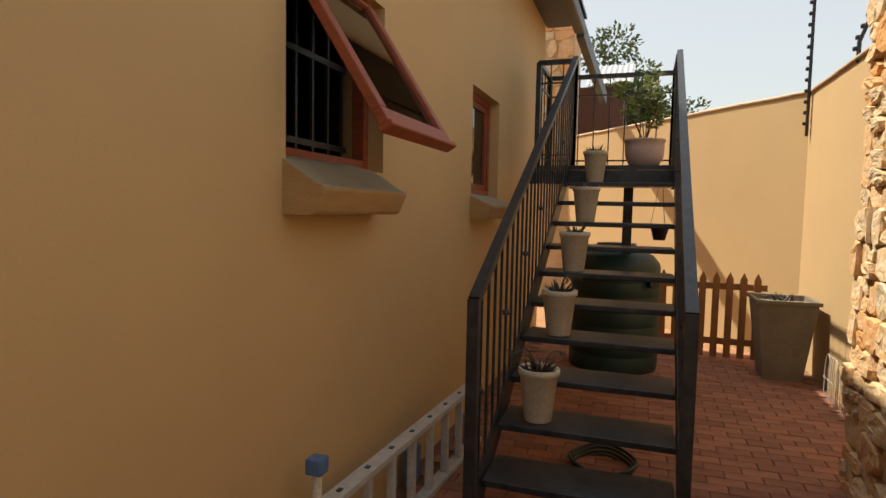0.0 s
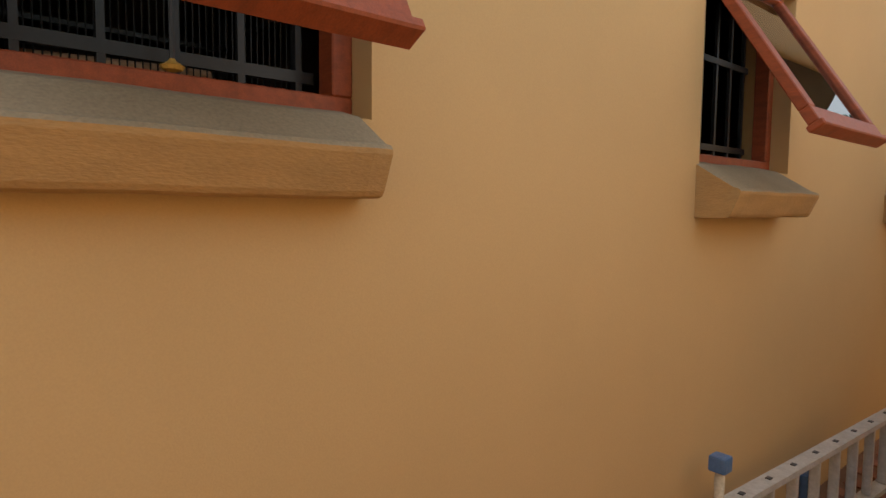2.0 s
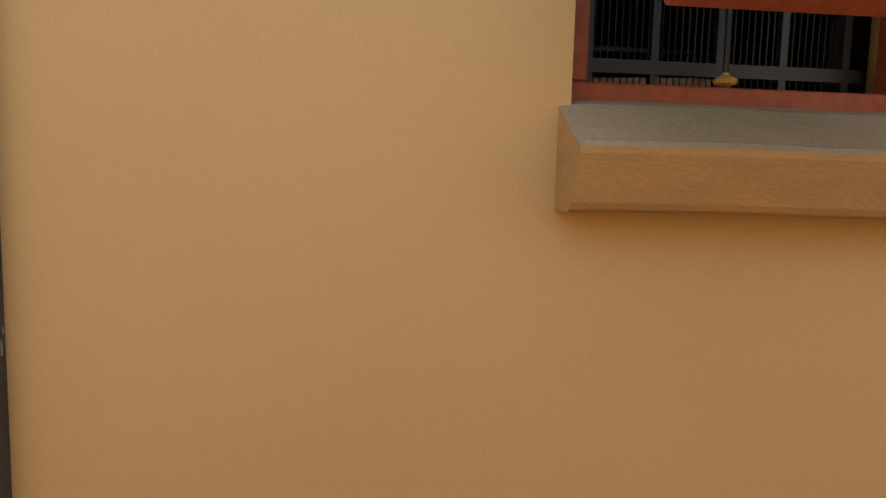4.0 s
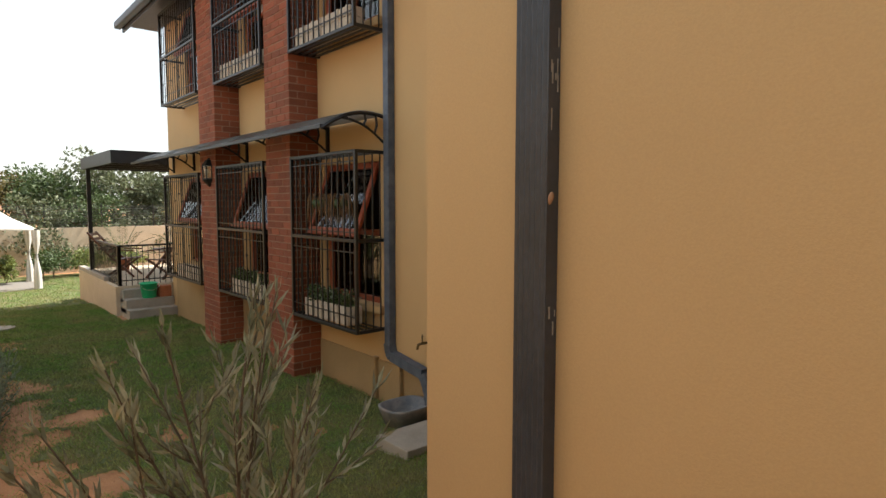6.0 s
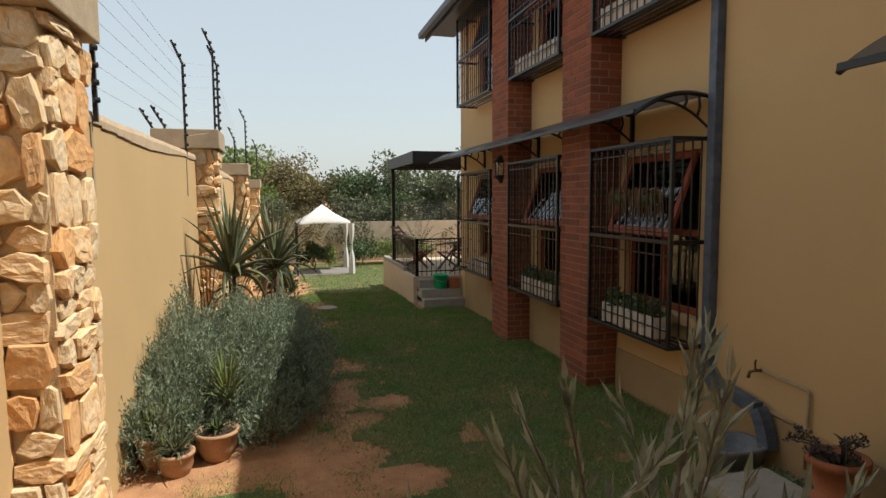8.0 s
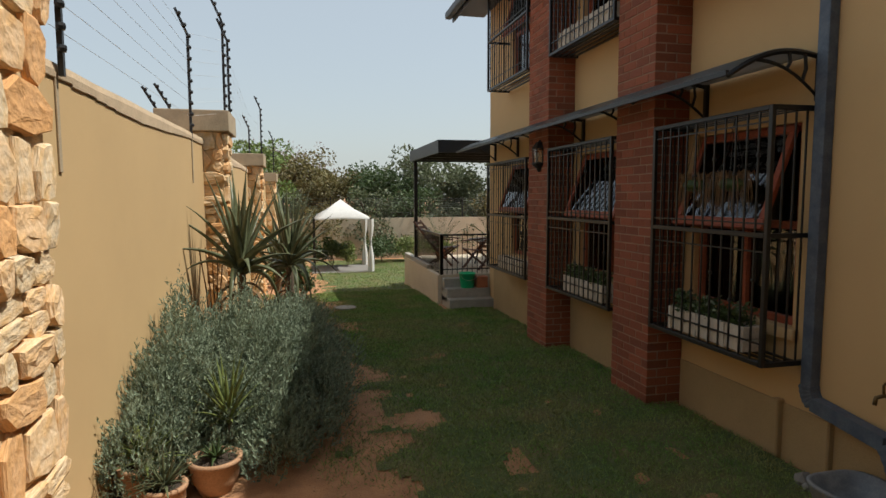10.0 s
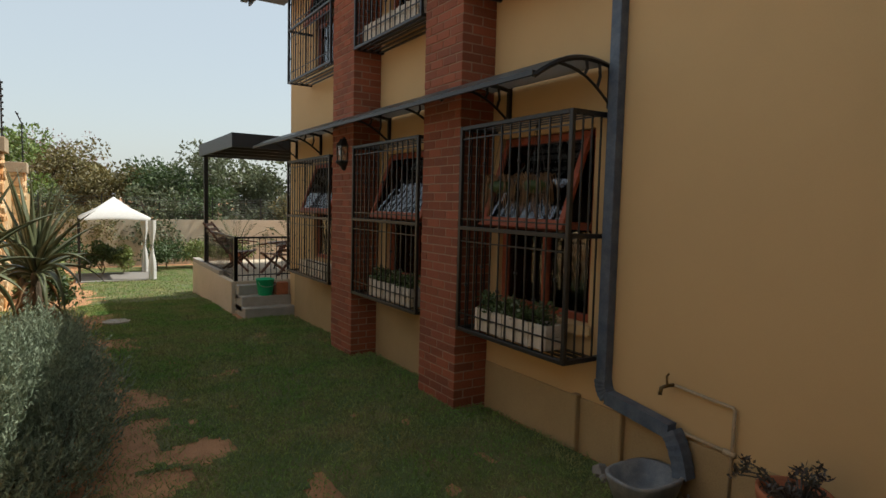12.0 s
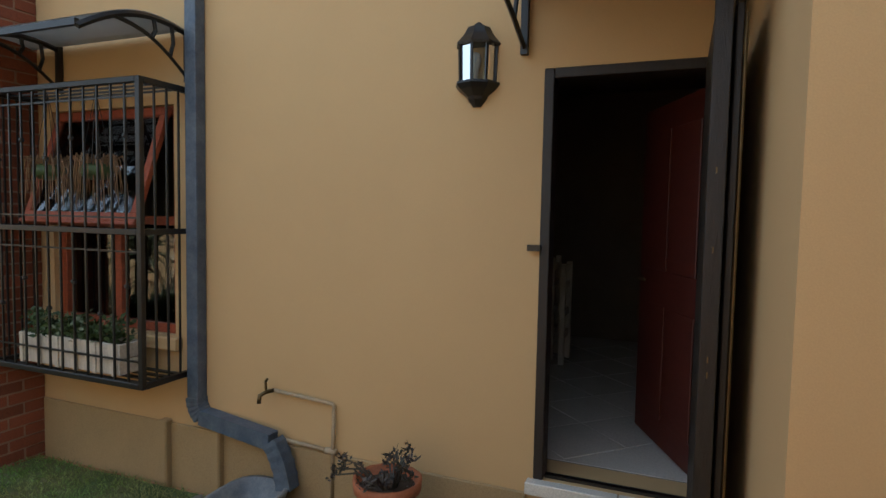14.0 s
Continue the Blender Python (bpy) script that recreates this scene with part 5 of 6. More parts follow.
part("leaf", bevelled(bm, 0.004), M_DARKWOOD, gate)
bm = B()
box(bm, LX - 0.02, LX - 0.002, 0.642, 0.696, 0.15, 2.16)
part("edge_strip", bevelled(bm, 0.003), M_DARKWOOD, gate)
bm = B()
box(bm, LX + 0.02, 3.74, 0.608, 0.632, 0.16, 2.13)
part("back_panel", bevelled(bm, 0.004), M_DARKWOOD, gate)
part("pull_bar", tube(B(), [(LX + 0.03, 0.601, 2.1), (LX + 0.03, 0.601, 0.2)], 0.005, 8), M_BRASS, gate)
for z in (0.35, 1.15, 1.95):
    part("hinge", tube(B(), [(3.752, 0.62, z), (3.752, 0.62, z + 0.1)], 0.012, 8), M_IRON, gate)
for z in (0.95, 1.0, 1.35, 1.6):
    bm = B()
    box(bm, LX - 0.024, LX - 0.0205, 0.668, 0.672, z, z + 0.02)
    part("strike_plate", bm, M_BRASS, gate)
# room behind the door
ft = tagged(new("floor_tiles", mesh_of("floor_tiles", (lambda b: (box(b, XB + 0.27, 7.39, 0.49, 3.19, 0.1205, 0.1235), b)[1])(B()), M_TILE)), "pale square floor tiles laid diagonally in the passage", "floor", kind="structure")
tm = B()
box(tm, -0.212, 0.212, -0.212, 0.212, 0, 0.006)
tile_mesh = mesh_of("floor_tile", bevelled(tm, 0.003), M_TILE)
for i in range(-12, 20):
    for j in range(-12, 20):
        u, v = i * 0.43, j * 0.43
        x, y = 4.05 + (u - v) * 0.7071, 1.0 + (u + v) * 0.7071
        if 4.08 < x < 7.1 and 0.85 < y < 2.9:
            ob = new("floor_tile", tile_mesh)
            ob.parent = ft
            ob.matrix_basis = Matrix.Translation((x, y, 0.1235)) @ Matrix.Rotation(math.pi / 4, 4, "Z")
ind = thing("inner_door", "dark red-brown timber door opened into the passage", "door", (3.99, 0.62, 0.13))
ang = math.atan2(0.35, 0.79)
rot = Matrix.Translation((3.99, 0.62, 0)) @ Matrix.Rotation(ang, 4, "Z")
bm = B()
box(bm, 0.0, 0.86, -0.02, 0.02, 0.14, 2.10)
bmesh.ops.transform(bm, matrix=rot, verts=list(bm.verts))
leaf_mat = material("mahogany", (0.075, 0.013, 0.008), 0.6, amount=0.5, scale=6, stretch=(1, 1, 5))
lf = part("door_leaf", bevelled(bm, 0.004), leaf_mat, ind)
for x0, x1, za, zb in ((0.1, 0.4, 0.3, 0.95), (0.46, 0.76, 0.3, 0.95), (0.1, 0.4, 1.15, 1.95), (0.46, 0.76, 1.15, 1.95)):
    for yy in (-0.031, 0.021):
        bm = B()
        box(bm, x0, x1, yy, yy + 0.01, za, zb)
        bmesh.ops.transform(bm, matrix=rot, verts=list(bm.verts))
        part("panel", bevelled(bm, 0.004), leaf_mat, lf)
for yy in (-0.05, 0.05):
    bm = tube(B(), [(0.80, 0, 1.08), (0.80, yy, 1.08), (0.70, yy * 1.1, 1.08)], 0.009, 8)
    bmesh.ops.transform(bm, matrix=rot, verts=list(bm.verts))
    part("handle", bm, M_BRASS, lf, "old brass lever handle")
for k, (x, y) in enumerate(((6.05, 1.70), (6.2, 1.83))):
    fc = thing("folding_chair", "folded white slatted chair leaning on the passage wall", "chair", (x, y, 0.12), "folding chairs")
    bm = B()
    box(bm, x, x + 0.035, y - 0.025, y + 0.025, 0.13, 1.03 + 0.04 * k)
    box(bm, x + 0.3, x + 0.335, y - 0.025, y + 0.025, 0.13, 1.03 + 0.04 * k)
    part("frame", bevelled(bm, 0.006), M_WHITEWOOD, fc)
    for z in (0.35, 0.55, 0.8, 0.95):
        bm = B()
        box(bm, x + 0.036, x + 0.299, y - 0.012, y + 0.012, z, z + 0.06)
        part("slat", bm, M_WHITEWOOD, fc)

# ---- slab, pot and litter by the facade ----
def slab_at(x0, x1, y0, y1, z):
    bm = B()
    box(bm, x0, x1, y0, y1, z - 0.12, z)
    solid("paving_slab", bevelled(bm, 0.012, 2), M_CONC, "worn grey concrete paving slab in the lawn", "slab", "paving slabs")


slab_at(2.9, 3.45, 2.2, 2.62, -0.185)
slab_at(3.05, 3.6, 1.6, 2.05, -0.13)
c = (3.42, 2.06, -0.155)
po = thing("flower_pot", "terracotta pot with a dark dry succulent on a slab", "pot", c)
bm = B()
lathe(bm, [(0.105, 0), (0.108, 0.006), (0.14, 0.02), (0.14, 0.03), (0.105, 0.035), (0.15, 0.24), (0.168, 0.245), (0.172, 0.30), (0.155, 0.30), (0.145, 0.26), (0.01, 0.25)], 32, c)
part("pot_body", bm, M_TERRA, po, "", True)
part("soil", lathe(B(), [(0.147, 0), (0.14, 0.01), (0.01, 0.02)], 20, (c[0], c[1], c[2] + 0.25)), M_SOIL, po)
bm = B()
ends = []
for k in range(16):
    a = rh.uniform(0, 6.28)
    r = rh.uniform(0.08, 0.24)
    p0 = Vector((c[0] + 0.05 * math.cos(a), c[1] + 0.05 * math.sin(a), c[2] + 0.26))
    p1 = Vector((c[0] + r * math.cos(a) * 0.8, c[1] + r * math.sin(a) + 0.06, c[2] + rh.uniform(0.3, 0.42)))
    tube(bm, [p0, p0.lerp(p1, 0.5) + Vector((0, 0, 0.04)), p1], 0.006, 5, 0.004)
    ends.append(list(p1))
part("stalk", bm, M_SUCC, po)
ends = np.repeat(np.array(ends), 24, 0) + np.random.normal(0, 0.014, (16 * 24, 3))
leaves("succulent_leaves", M_SUCC, po, ends, unit(len(ends), 0.2), np.random.uniform(0.02, 0.05, len(ends)), 0.014)
# pebbles at the wall foot
v, f = [], []
rq = random.Random(21)
bm = B()
for k in range(320):
    y = rq.uniform(2.2, 3.0)
    x = rq.uniform(3.38, 3.74) if rq.random() < 0.8 else rq.uniform(2.9, 3.7)
    s = rq.uniform(0.006, 0.017)
    bmesh.ops.create_icosphere(bm, subdivisions=1, radius=1, matrix=Matrix.Translation((x, y, gz(x, y) + 0.012 + s * 0.4)) @ Euler((rq.random() * 3, rq.random() * 3, 0)).to_matrix().to_4x4() @ Matrix.Diagonal((s, s * 0.8, s * 0.6, 1)))
solid("pebbles", bm, material("grey_pebble", (0.30, 0.27, 0.23), 0.85, island=0.4), "small grey pebbles at the foot of the facade", "pebbles", kind="stuff")
for x, y, s in ((3.55, 3.42, 0.055), (3.62, 3.36, 0.04), (3.5, 3.33, 0.035)):
    bm = B()
    bmesh.ops.create_icosphere(bm, subdivisions=2, radius=s, matrix=Matrix.Translation((x, y, gz(x, y) + s * 0.5)))
    for q in bm.verts:
        q.co += Vector((noise.noise(q.co * 30), noise.noise(q.co * 30 + Vector((5, 0, 0))), noise.noise(q.co * 30 + Vector((0, 7, 0))))) * s * 0.35
    solid("rock", bm, M_GREY, "small rough grey rock on the lawn", "rock", "rocks")

# ---- lawn ----
def lawn_amount(x, y):
    """More than 0 where grass grows."""
    n = noise.noise((x * 1.1, y * 0.8, 4)) * 0.5 + noise.noise((x * 3.1, y * 2.6, 9)) * 0.35
    left = 0.60 - 0.02 * (y - 4) + 0.07 * math.sin(y * 1.3) + 0.25 * smoothstep(4.6, 2.0, y) + 0.5 * smoothstep(2.0, 0.6, y)
    a = (x - left) * 1.5 + n * 1.5 - 0.05
    # bare patches
    for px, py, r in ((1.3, 5.2, 0.36), (1.15, 3.5, 0.36), (2.6, 10.1, 0.6), (1.1, 2.0, 0.8), (2.3, 1.1, 0.8)):
        a -= 1.7 * max(0, 1 + 0.9 * n - math.hypot(x - px, (y - py) * 1.1) / r)
    if y > 11:
        a = max(a, 0.4 + n - 1.5 * max(0, 0.35 - abs(x - 0.3)))
    a = max(a, 1.2 - math.hypot((x + 0.08) * 1.9, (y - 3.2) * 1.5) + n * 0.3)
    return min(a, 0.9) - 0.55 * max(0, noise.noise((x * 1.3, y * 1.1, 21)) + 0.55 * noise.noise((x * 4.1, y * 3.7, 5)))


m_lawn = material("lawn_soil", (0.07, 0.105, 0.03), 0.9, spots=(0.15, 0.12, 0.045), scale=2.4, grain=60, bump=0.8, dist=0.02)
bm = B()
step = 0.07
cache = {}
pts = []
for i in range(int(7 / step)):
    for j in range(int(24 / step)):
        x, y = -0.85 + i * step, 0.6 + j * step
        if (x > 3.68 and y < 15.3) or (15.3 > y > 10.7 and x > 2.74) or lawn_amount(x + step / 2, y + step / 2) <= 0.45:
            continue
        vs = []
        for a, b in ((0, 0), (1, 0), (1, 1), (0, 1)):
            k = (i + a, j + b)
            if k not in cache:
                xx, yy = -0.85 + k[0] * step, 0.6 + k[1] * step
                cache[k] = bm.verts.new((xx + 0.02 * noise.noise((xx * 9, yy * 9, 1)), yy + 0.02 * noise.noise((xx * 9, yy * 9, 2)), gz(xx, yy) + 0.018 * noise.noise((xx * 1.7, yy * 1.7, 0)) + 0.006))
            vs.append(cache[k])
        bm.faces.new(vs)
solid("lawn", bm, m_lawn, "green lawn worn thin in places", "lawn", kind="structure", smooth=True)

rs = np.random.RandomState(4)
cand = np.concatenate([np.stack([rs.uniform(-0.8, 3.72, 260000), 0.7 + 13 * rs.uniform(0, 1, 260000) ** 1.35], 1),
                       np.stack([rs.uniform(-0.2, 6, 36000), rs.uniform(12, 24, 36000)], 1)])
keep = []
for x, y in cand:
    if (15.3 > y > 10.7 and x > 2.78) or (x > 3.7 and y < 15.3):
        continue
    a = lawn_amount(x, y)
    if a > rs.uniform(-0.1, 0.8):
        keep.append((x, y, gz(x, y) + 0.018 * noise.noise((x * 1.7, y * 1.7, 0)) + 0.008))
keep = np.array(keep)
np.random.seed(8)
d = unit(len(keep), 0.5)
far = np.clip((keep[:, 1] - 3) / 8, 0, 1)
g = leaves("grass", M_GRASS, None, keep, d, np.random.uniform(0.022, 0.058, len(keep)), 0.004 + 0.007 * far, 0.5)
tagged(g, "short green lawn grass blades", "grass", kind="stuff")
# stones and litter on the path
bm = B()
for k in range(420):
    y = rq.uniform(0.2, 9) ** 1.0
    x = rq.uniform(-0.1, 1.3)
    s = rq.uniform(0.003, 0.010)
    bmesh.ops.create_icosphere(bm, subdivisions=1, radius=1, matrix=Matrix.Translation((x, y, gz(x, y) + 0.004)) @ Matrix.Diagonal((s, s * 0.8, s * 0.6, 1)))
solid("path_grit", bm, material("path_stone", (0.32, 0.19, 0.10), 0.9, island=0.4), "small stones and clods on the earth path", "grit", kind="stuff")
dc = thing("drain_cover", "round grey concrete drain cover in the lawn", "drain cover", (1.0, 11.2, gz(1, 11.2)))
part("lid", lathe(B(), [(0.2, 0), (0.2, 0.03), (0.185, 0.035), (0.18, 0.028), (0.01, 0.03)], 28, (1.02, 11.3, gz(1, 11.3) + 0.012)), M_CONC, dc)

# ---- grey-green bushes along the boundary wall ----
def bush(mounds, density, mat, label, twig=0.15, lw=0.0125, seedn=1):
    """One shrub of several mounds (x, y, radius, height), covered with short upright shoots."""
    np.random.seed(seedn)
    cx, cy = mounds[0][:2]
    b = thing("bush", label, "bush", (cx, cy, gz(cx, cy)), "bushes")
    bm = B()
    cs, ds = [], []
    for x, y, r, h in mounds:
        zb = gz(x, y)
        for q in range(5):
            a = np.random.uniform(0, 6.28)
            tube(bm, [(x, y, zb - 0.02), (x + r * 0.4 * math.cos(a), y + r * 0.4 * math.sin(a), zb + h * 0.4), (x + r * 0.7 * math.cos(a), y + r * 0.7 * math.sin(a), zb + h * 0.7)], 0.011, 5, 0.004)
        m = int(density * r * (r + 1.3 * h))
        u = np.random.normal(size=(m, 3))
        u /= np.linalg.norm(u, axis=1)[:, None]
        u[:, 2] = np.abs(u[:, 2])
        lump = np.array([1 + 0.30 * noise.noise((q[0] * 2.0 + x * 3, q[1] * 2.0 + y * 3, q[2] * 2.0)) + 0.25 * noise.noise((q[0] * 5, q[1] * 5 + y, q[2] * 5)) for q in u])
        rad = (1.0 - 0.4 * np.random.uniform(0, 1, m) ** 2) * lump
        base = np.stack([x + u[:, 0] * r * rad, y + u[:, 1] * r * 1.15 * rad, zb + 0.02 + u[:, 2] ** 0.75 * (h - 0.1) * rad], 1)
        base[:, 0] = np.maximum(base[:, 0], wx(y) + 0.04)
        d = u * (0.5, 0.5, 0.25) + (0, 0, 0.75) + np.random.normal(0, 0.17, (m, 3))
        d /= np.linalg.norm(d, axis=1)[:, None]
        L = np.random.uniform(0.5, 1.4, m) * twig
        k = 9
        t = np.tile(np.linspace(0.1, 1.0, k), m)
        cs.append(np.repeat(base, k, 0) + np.repeat(d * L[:, None], k, 0) * t[:, None])
        ds.append(np.repeat(d, k, 0) + np.random.normal(0, 0.45, (m * k, 3)))
    part("branch_mass", bm, M_BARK, b)
    c, ld = np.concatenate(cs), np.concatenate(ds)
    leaves("foliage", mat, b, c, ld, np.random.uniform(0.028, 0.05, len(c)), lw, 0.2)
    return b


bush([(-0.30, 5.75, 0.52, 1.02), (-0.66, 5.6, 0.36, 1.12), (-0.66, 5.0, 0.34, 0.98), (-0.72, 4.6, 0.26, 0.66), (-0.2, 5.15, 0.46, 0.90), (0.08, 5.45, 0.42, 0.86), (-0.12, 4.85, 0.32, 0.62), (-0.42, 4.78, 0.28, 0.66), (0.05, 4.72, 0.30, 0.46), (-0.78, 4.22, 0.24, 0.58), (-0.76, 4.75, 0.28, 0.84),  (-0.52, 4.52, 0.22, 0.48), (0.02, 4.45, 0.22, 0.34)],
     1500, M_SAGE, "dense grey-green shrub with upright shoots beside the path", seedn=2)
bush([(0.20, 6.1, 0.46, 0.88), (0.15, 6.7, 0.46, 0.84), (0.36, 5.7, 0.30, 0.66), (0.28, 5.2, 0.32, 0.56), (0.26, 4.85, 0.26, 0.40), (-0.35, 6.6, 0.42, 0.82)], 1400, M_SAGE, "dense grey-green shrub in the shade beside the path", seedn=3)
bush([(0.10, 7.7, 0.42, 0.70), (0.20, 8.2, 0.36, 0.62)], 1000, M_SAGE, "low grey-green shrub beside the earth path", seedn=4)
bush([(0.10, 9.2, 0.38, 0.62), (0.12, 9.8, 0.36, 0.55)], 800, M_SAGE, "low grey-green shrub beside the earth path", seedn=5)


# ---- aloes ----
def aloe(cx, cy, h, n, length, width, label, trunk=0.06, mat=None, droop=0.9, seedn=1, dead=0):
    r = random.Random(seedn)
    zb = gz(cx, cy)
    a = thing("aloe", label, "aloe", (cx, cy, zb), "aloes")
    part("trunk", tube(B(), [(cx, cy, zb - 0.05), (cx + 0.02, cy, zb + h * 0.5), (cx, cy, zb + h)], trunk, 10, trunk * 0.8), M_BARK, a)
    for k in range(n):
        t = k / n
        ang = k * 2.4 + r.uniform(-0.3, 0.3)
        e = 1.42 - 0.95 * t + r.uniform(-0.15, 0.15)
        bm = B()
        strap(bm, (cx + 0.03 * math.cos(ang), cy + 0.03 * math.sin(ang), zb + h + 0.06 - 0.2 * t),
              (math.cos(ang) * math.cos(e), math.sin(ang) * math.cos(e), math.sin(e)), length * r.uniform(0.72, 1.12) * (0.8 + 0.3 * math.sin(math.pi * min(1, t + 0.2))),
              width * r.uniform(0.8, 1.1), droop * r.uniform(0.5, 1.5) * (0.25 + 1.7 * t ** 3), 0.35, 14)
        part("leaf", bm, mat or M_ALOE, a, "", True)
    for k in range(dead):
        ang = r.uniform(0, 6.28)
        bm = B()
        strap(bm, (cx + 0.05 * math.cos(ang), cy + 0.05 * math.sin(ang), zb + h * r.uniform(0.45, 0.85)),
              (math.cos(ang), math.sin(ang), r.uniform(-0.2, 0.4)), length * r.uniform(0.4, 0.65), width * 0.6, r.uniform(2.5, 5.0), 0.3, 10)
        part("dead_leaf", bm, M_DRY, a, "dry brown hanging leaf", True)
    return a


aloe(-0.42, 7.2, 1.3, 30, 0.98, 0.095, "large grey-green aloe with long arching leaves", droop=1.8, seedn=4, dead=12)
aloe(0.08, 8.5, 1.22, 40, 0.98, 0.08, "large grey-green aloe with long arching leaves", droop=2.0, seedn=6, dead=14)
aloe(-0.15, 10.2, 1.0, 22, 0.85, 0.085, "aloe with long curved leaves near the wall", seedn=9)
ad = thing("dry_aloe_stalks", "tall dry brown flower stalks by the boundary wall", "plant", (-0.85, 7.2, gz(-0.8, 7.2)))
for k in range(5):
    x, y = -0.80 + 0.03 * k, 7.4 + 0.06 * k
    part("stalk", tube(B(), [(x, y, gz(x, y)), (x - 0.02, y, 0.5), (x - 0.08 + 0.03 * k, y - 0.06, 1.02)], 0.013, 6, 0.006), M_DRY, ad)


# ---- potted succulents before the bush ----
def potted(cx, cy, r0, r1, h, mat, n, length, width, lmat, label, seedn, kind="agave"):
    r = random.Random(seedn)
    c = (cx, cy, gz(cx, cy) - 0.01)
    p = thing("flower_pot", label, "pot", c, "potted succulents")
    bm = B()
    mid = (r0 + r1) / 2
    lathe(bm, [(r0 * 0.8, 0), (r0, 0.01), (mid * 1.12, h * 0.45), (r1, h - 0.03), (r1 + 0.012, h - 0.025), (r1 + 0.012, h), (r1 - 0.015, h), (r1 - 0.02, h - 0.03), (0.01, h - 0.03)], 26, c)
    part("pot_body", bm, mat, p, "", True)
    part("soil", lathe(B(), [(r1 - 0.022, 0), (0.01, 0.012)], 18, (cx, cy, c[2] + h - 0.028)), M_SOIL, p)
    for k in range(n):
        t = k / n
        ang = k * 2.4 + r.uniform(-0.3, 0.3)
        e = 1.45 - 1.25 * t + r.uniform(-0.1, 0.1)
        bm = B()
        strap(bm, (cx + 0.015 * math.cos(ang), cy + 0.015 * math.sin(ang), c[2] + h), (math.cos(ang) * math.cos(e), math.sin(ang) * math.cos(e), math.sin(e)),
              length * r.uniform(0.75, 1.1), width, r.uniform(0.2, 1.0), 0.3, 6)
        part("leaf", bm, lmat, p, "", True)
    return p


potted(-0.75, 4.26, 0.11, 0.16, 0.27, M_TERRA2, 36, 0.32, 0.036, M_LEAF2, "terracotta pot with spiky grey-green succulent on the soil", 1)
potted(-0.60, 4.08, 0.09, 0.125, 0.19, M_TERRA2, 34, 0.27, 0.022, M_ALOE, "small round clay pot with spiky succulent on the soil", 2)
potted(-0.33, 4.29, 0.10, 0.165, 0.25, M_TERRA2, 16, 0.14, 0.03, M_LEAF, "clay pot with rim and half-dead succulent on the soil", 3)
aloe(-0.27, 4.54, 0.50, 26, 0.32, 0.036, "small yellow-green aloe before the grey bush", 0.02, M_LEAF2, 0.5, 14)

# ---- young olive ----
np.random.seed(12)
ro = random.Random(12)
OX, OY = 0.84, 0.2
zo = gz(OX, OY)
ol = thing("olive_tree", "young olive shrub with thin branches and narrow leaves", "olive tree", (OX, OY, zo))
bm = B()
lc, ld = [], []
crown = Vector((OX + 0.02, OY, 0.78))
tube(bm, [(OX, OY, zo - 0.02), (OX + 0.015, OY + 0.01, 0.35), crown], 0.014, 8, 0.010)
for k in range(15):
    a = k * 2.399 + ro.uniform(-0.35, 0.35)
    rr = math.sqrt((k + 0.5) / 15)
    root = Vector((OX + 0.015, OY + 0.005, ro.uniform(0.42, 0.80)))
    tip = Vector((OX - 0.02 + 0.50 * rr * math.cos(a), OY + 0.26 * rr * math.sin(a), 1.50 - 0.42 * rr * rr + ro.uniform(-0.14, 0.06)))
    side = Vector((ro.uniform(-0.06, 0.06), ro.uniform(-0.05, 0.05), 0.10 - 0.16 * rr))
    ln = (tip - root).length
    pts = [root.copy()]
    p = root
    for st_ in range(12):
        u = (st_ + 1) / 12
        q0 = root.lerp(tip, u) + side * math.sin(math.pi * u) + Vector((0, 0, -0.10 * rr * math.sin(math.pi * u)))
        d = (q0 - p).normalized()
        p = q0
        pts.append(p.copy())
        if st_ >= 4:
            for q in range(3 if st_ < 9 else 5):
                sd = Vector((ro.uniform(-1, 1), ro.uniform(-1, 1), ro.uniform(-0.5, 0.8)))
                lc.append(list(p - d * ln / 12 * ro.random()))
                ld.append(list(d * 1.0 + sd * (0.75 if st_ < 9 else 0.4)))
        if st_ in (3, 5, 7):
            q = p.copy()
            sd = (d + Vector((ro.uniform(-1, 1), ro.uniform(-1, 1), ro.uniform(-0.4, 0.5))) * 0.9).normalized()
            tw = [q.copy()]
            for w in range(5):
                q = q + sd * ro.uniform(0.03, 0.055)
                sd = (sd + Vector((0, 0, 0.12))).normalized()
                tw.append(q.copy())
                for z in range(3):
                    lc.append(list(q))
                    ld.append(list(sd * 1.0 + Vector((ro.uniform(-1, 1), ro.uniform(-1, 1), ro.uniform(-0.4, 0.6))) * 0.6))
            tube(bm, tw, 0.0024, 4, 0.0012)
    tube(bm, pts, 0.006, 6, 0.0018)
part("trunk", bm, M_BARK, ol, "thin grey-brown branches", True)
n = len(lc)
leaves("foliage", M_OLIVE, ol, lc, ld, np.random.uniform(0.045, 0.085, n), np.random.uniform(0.009, 0.0145, n), 0.3)

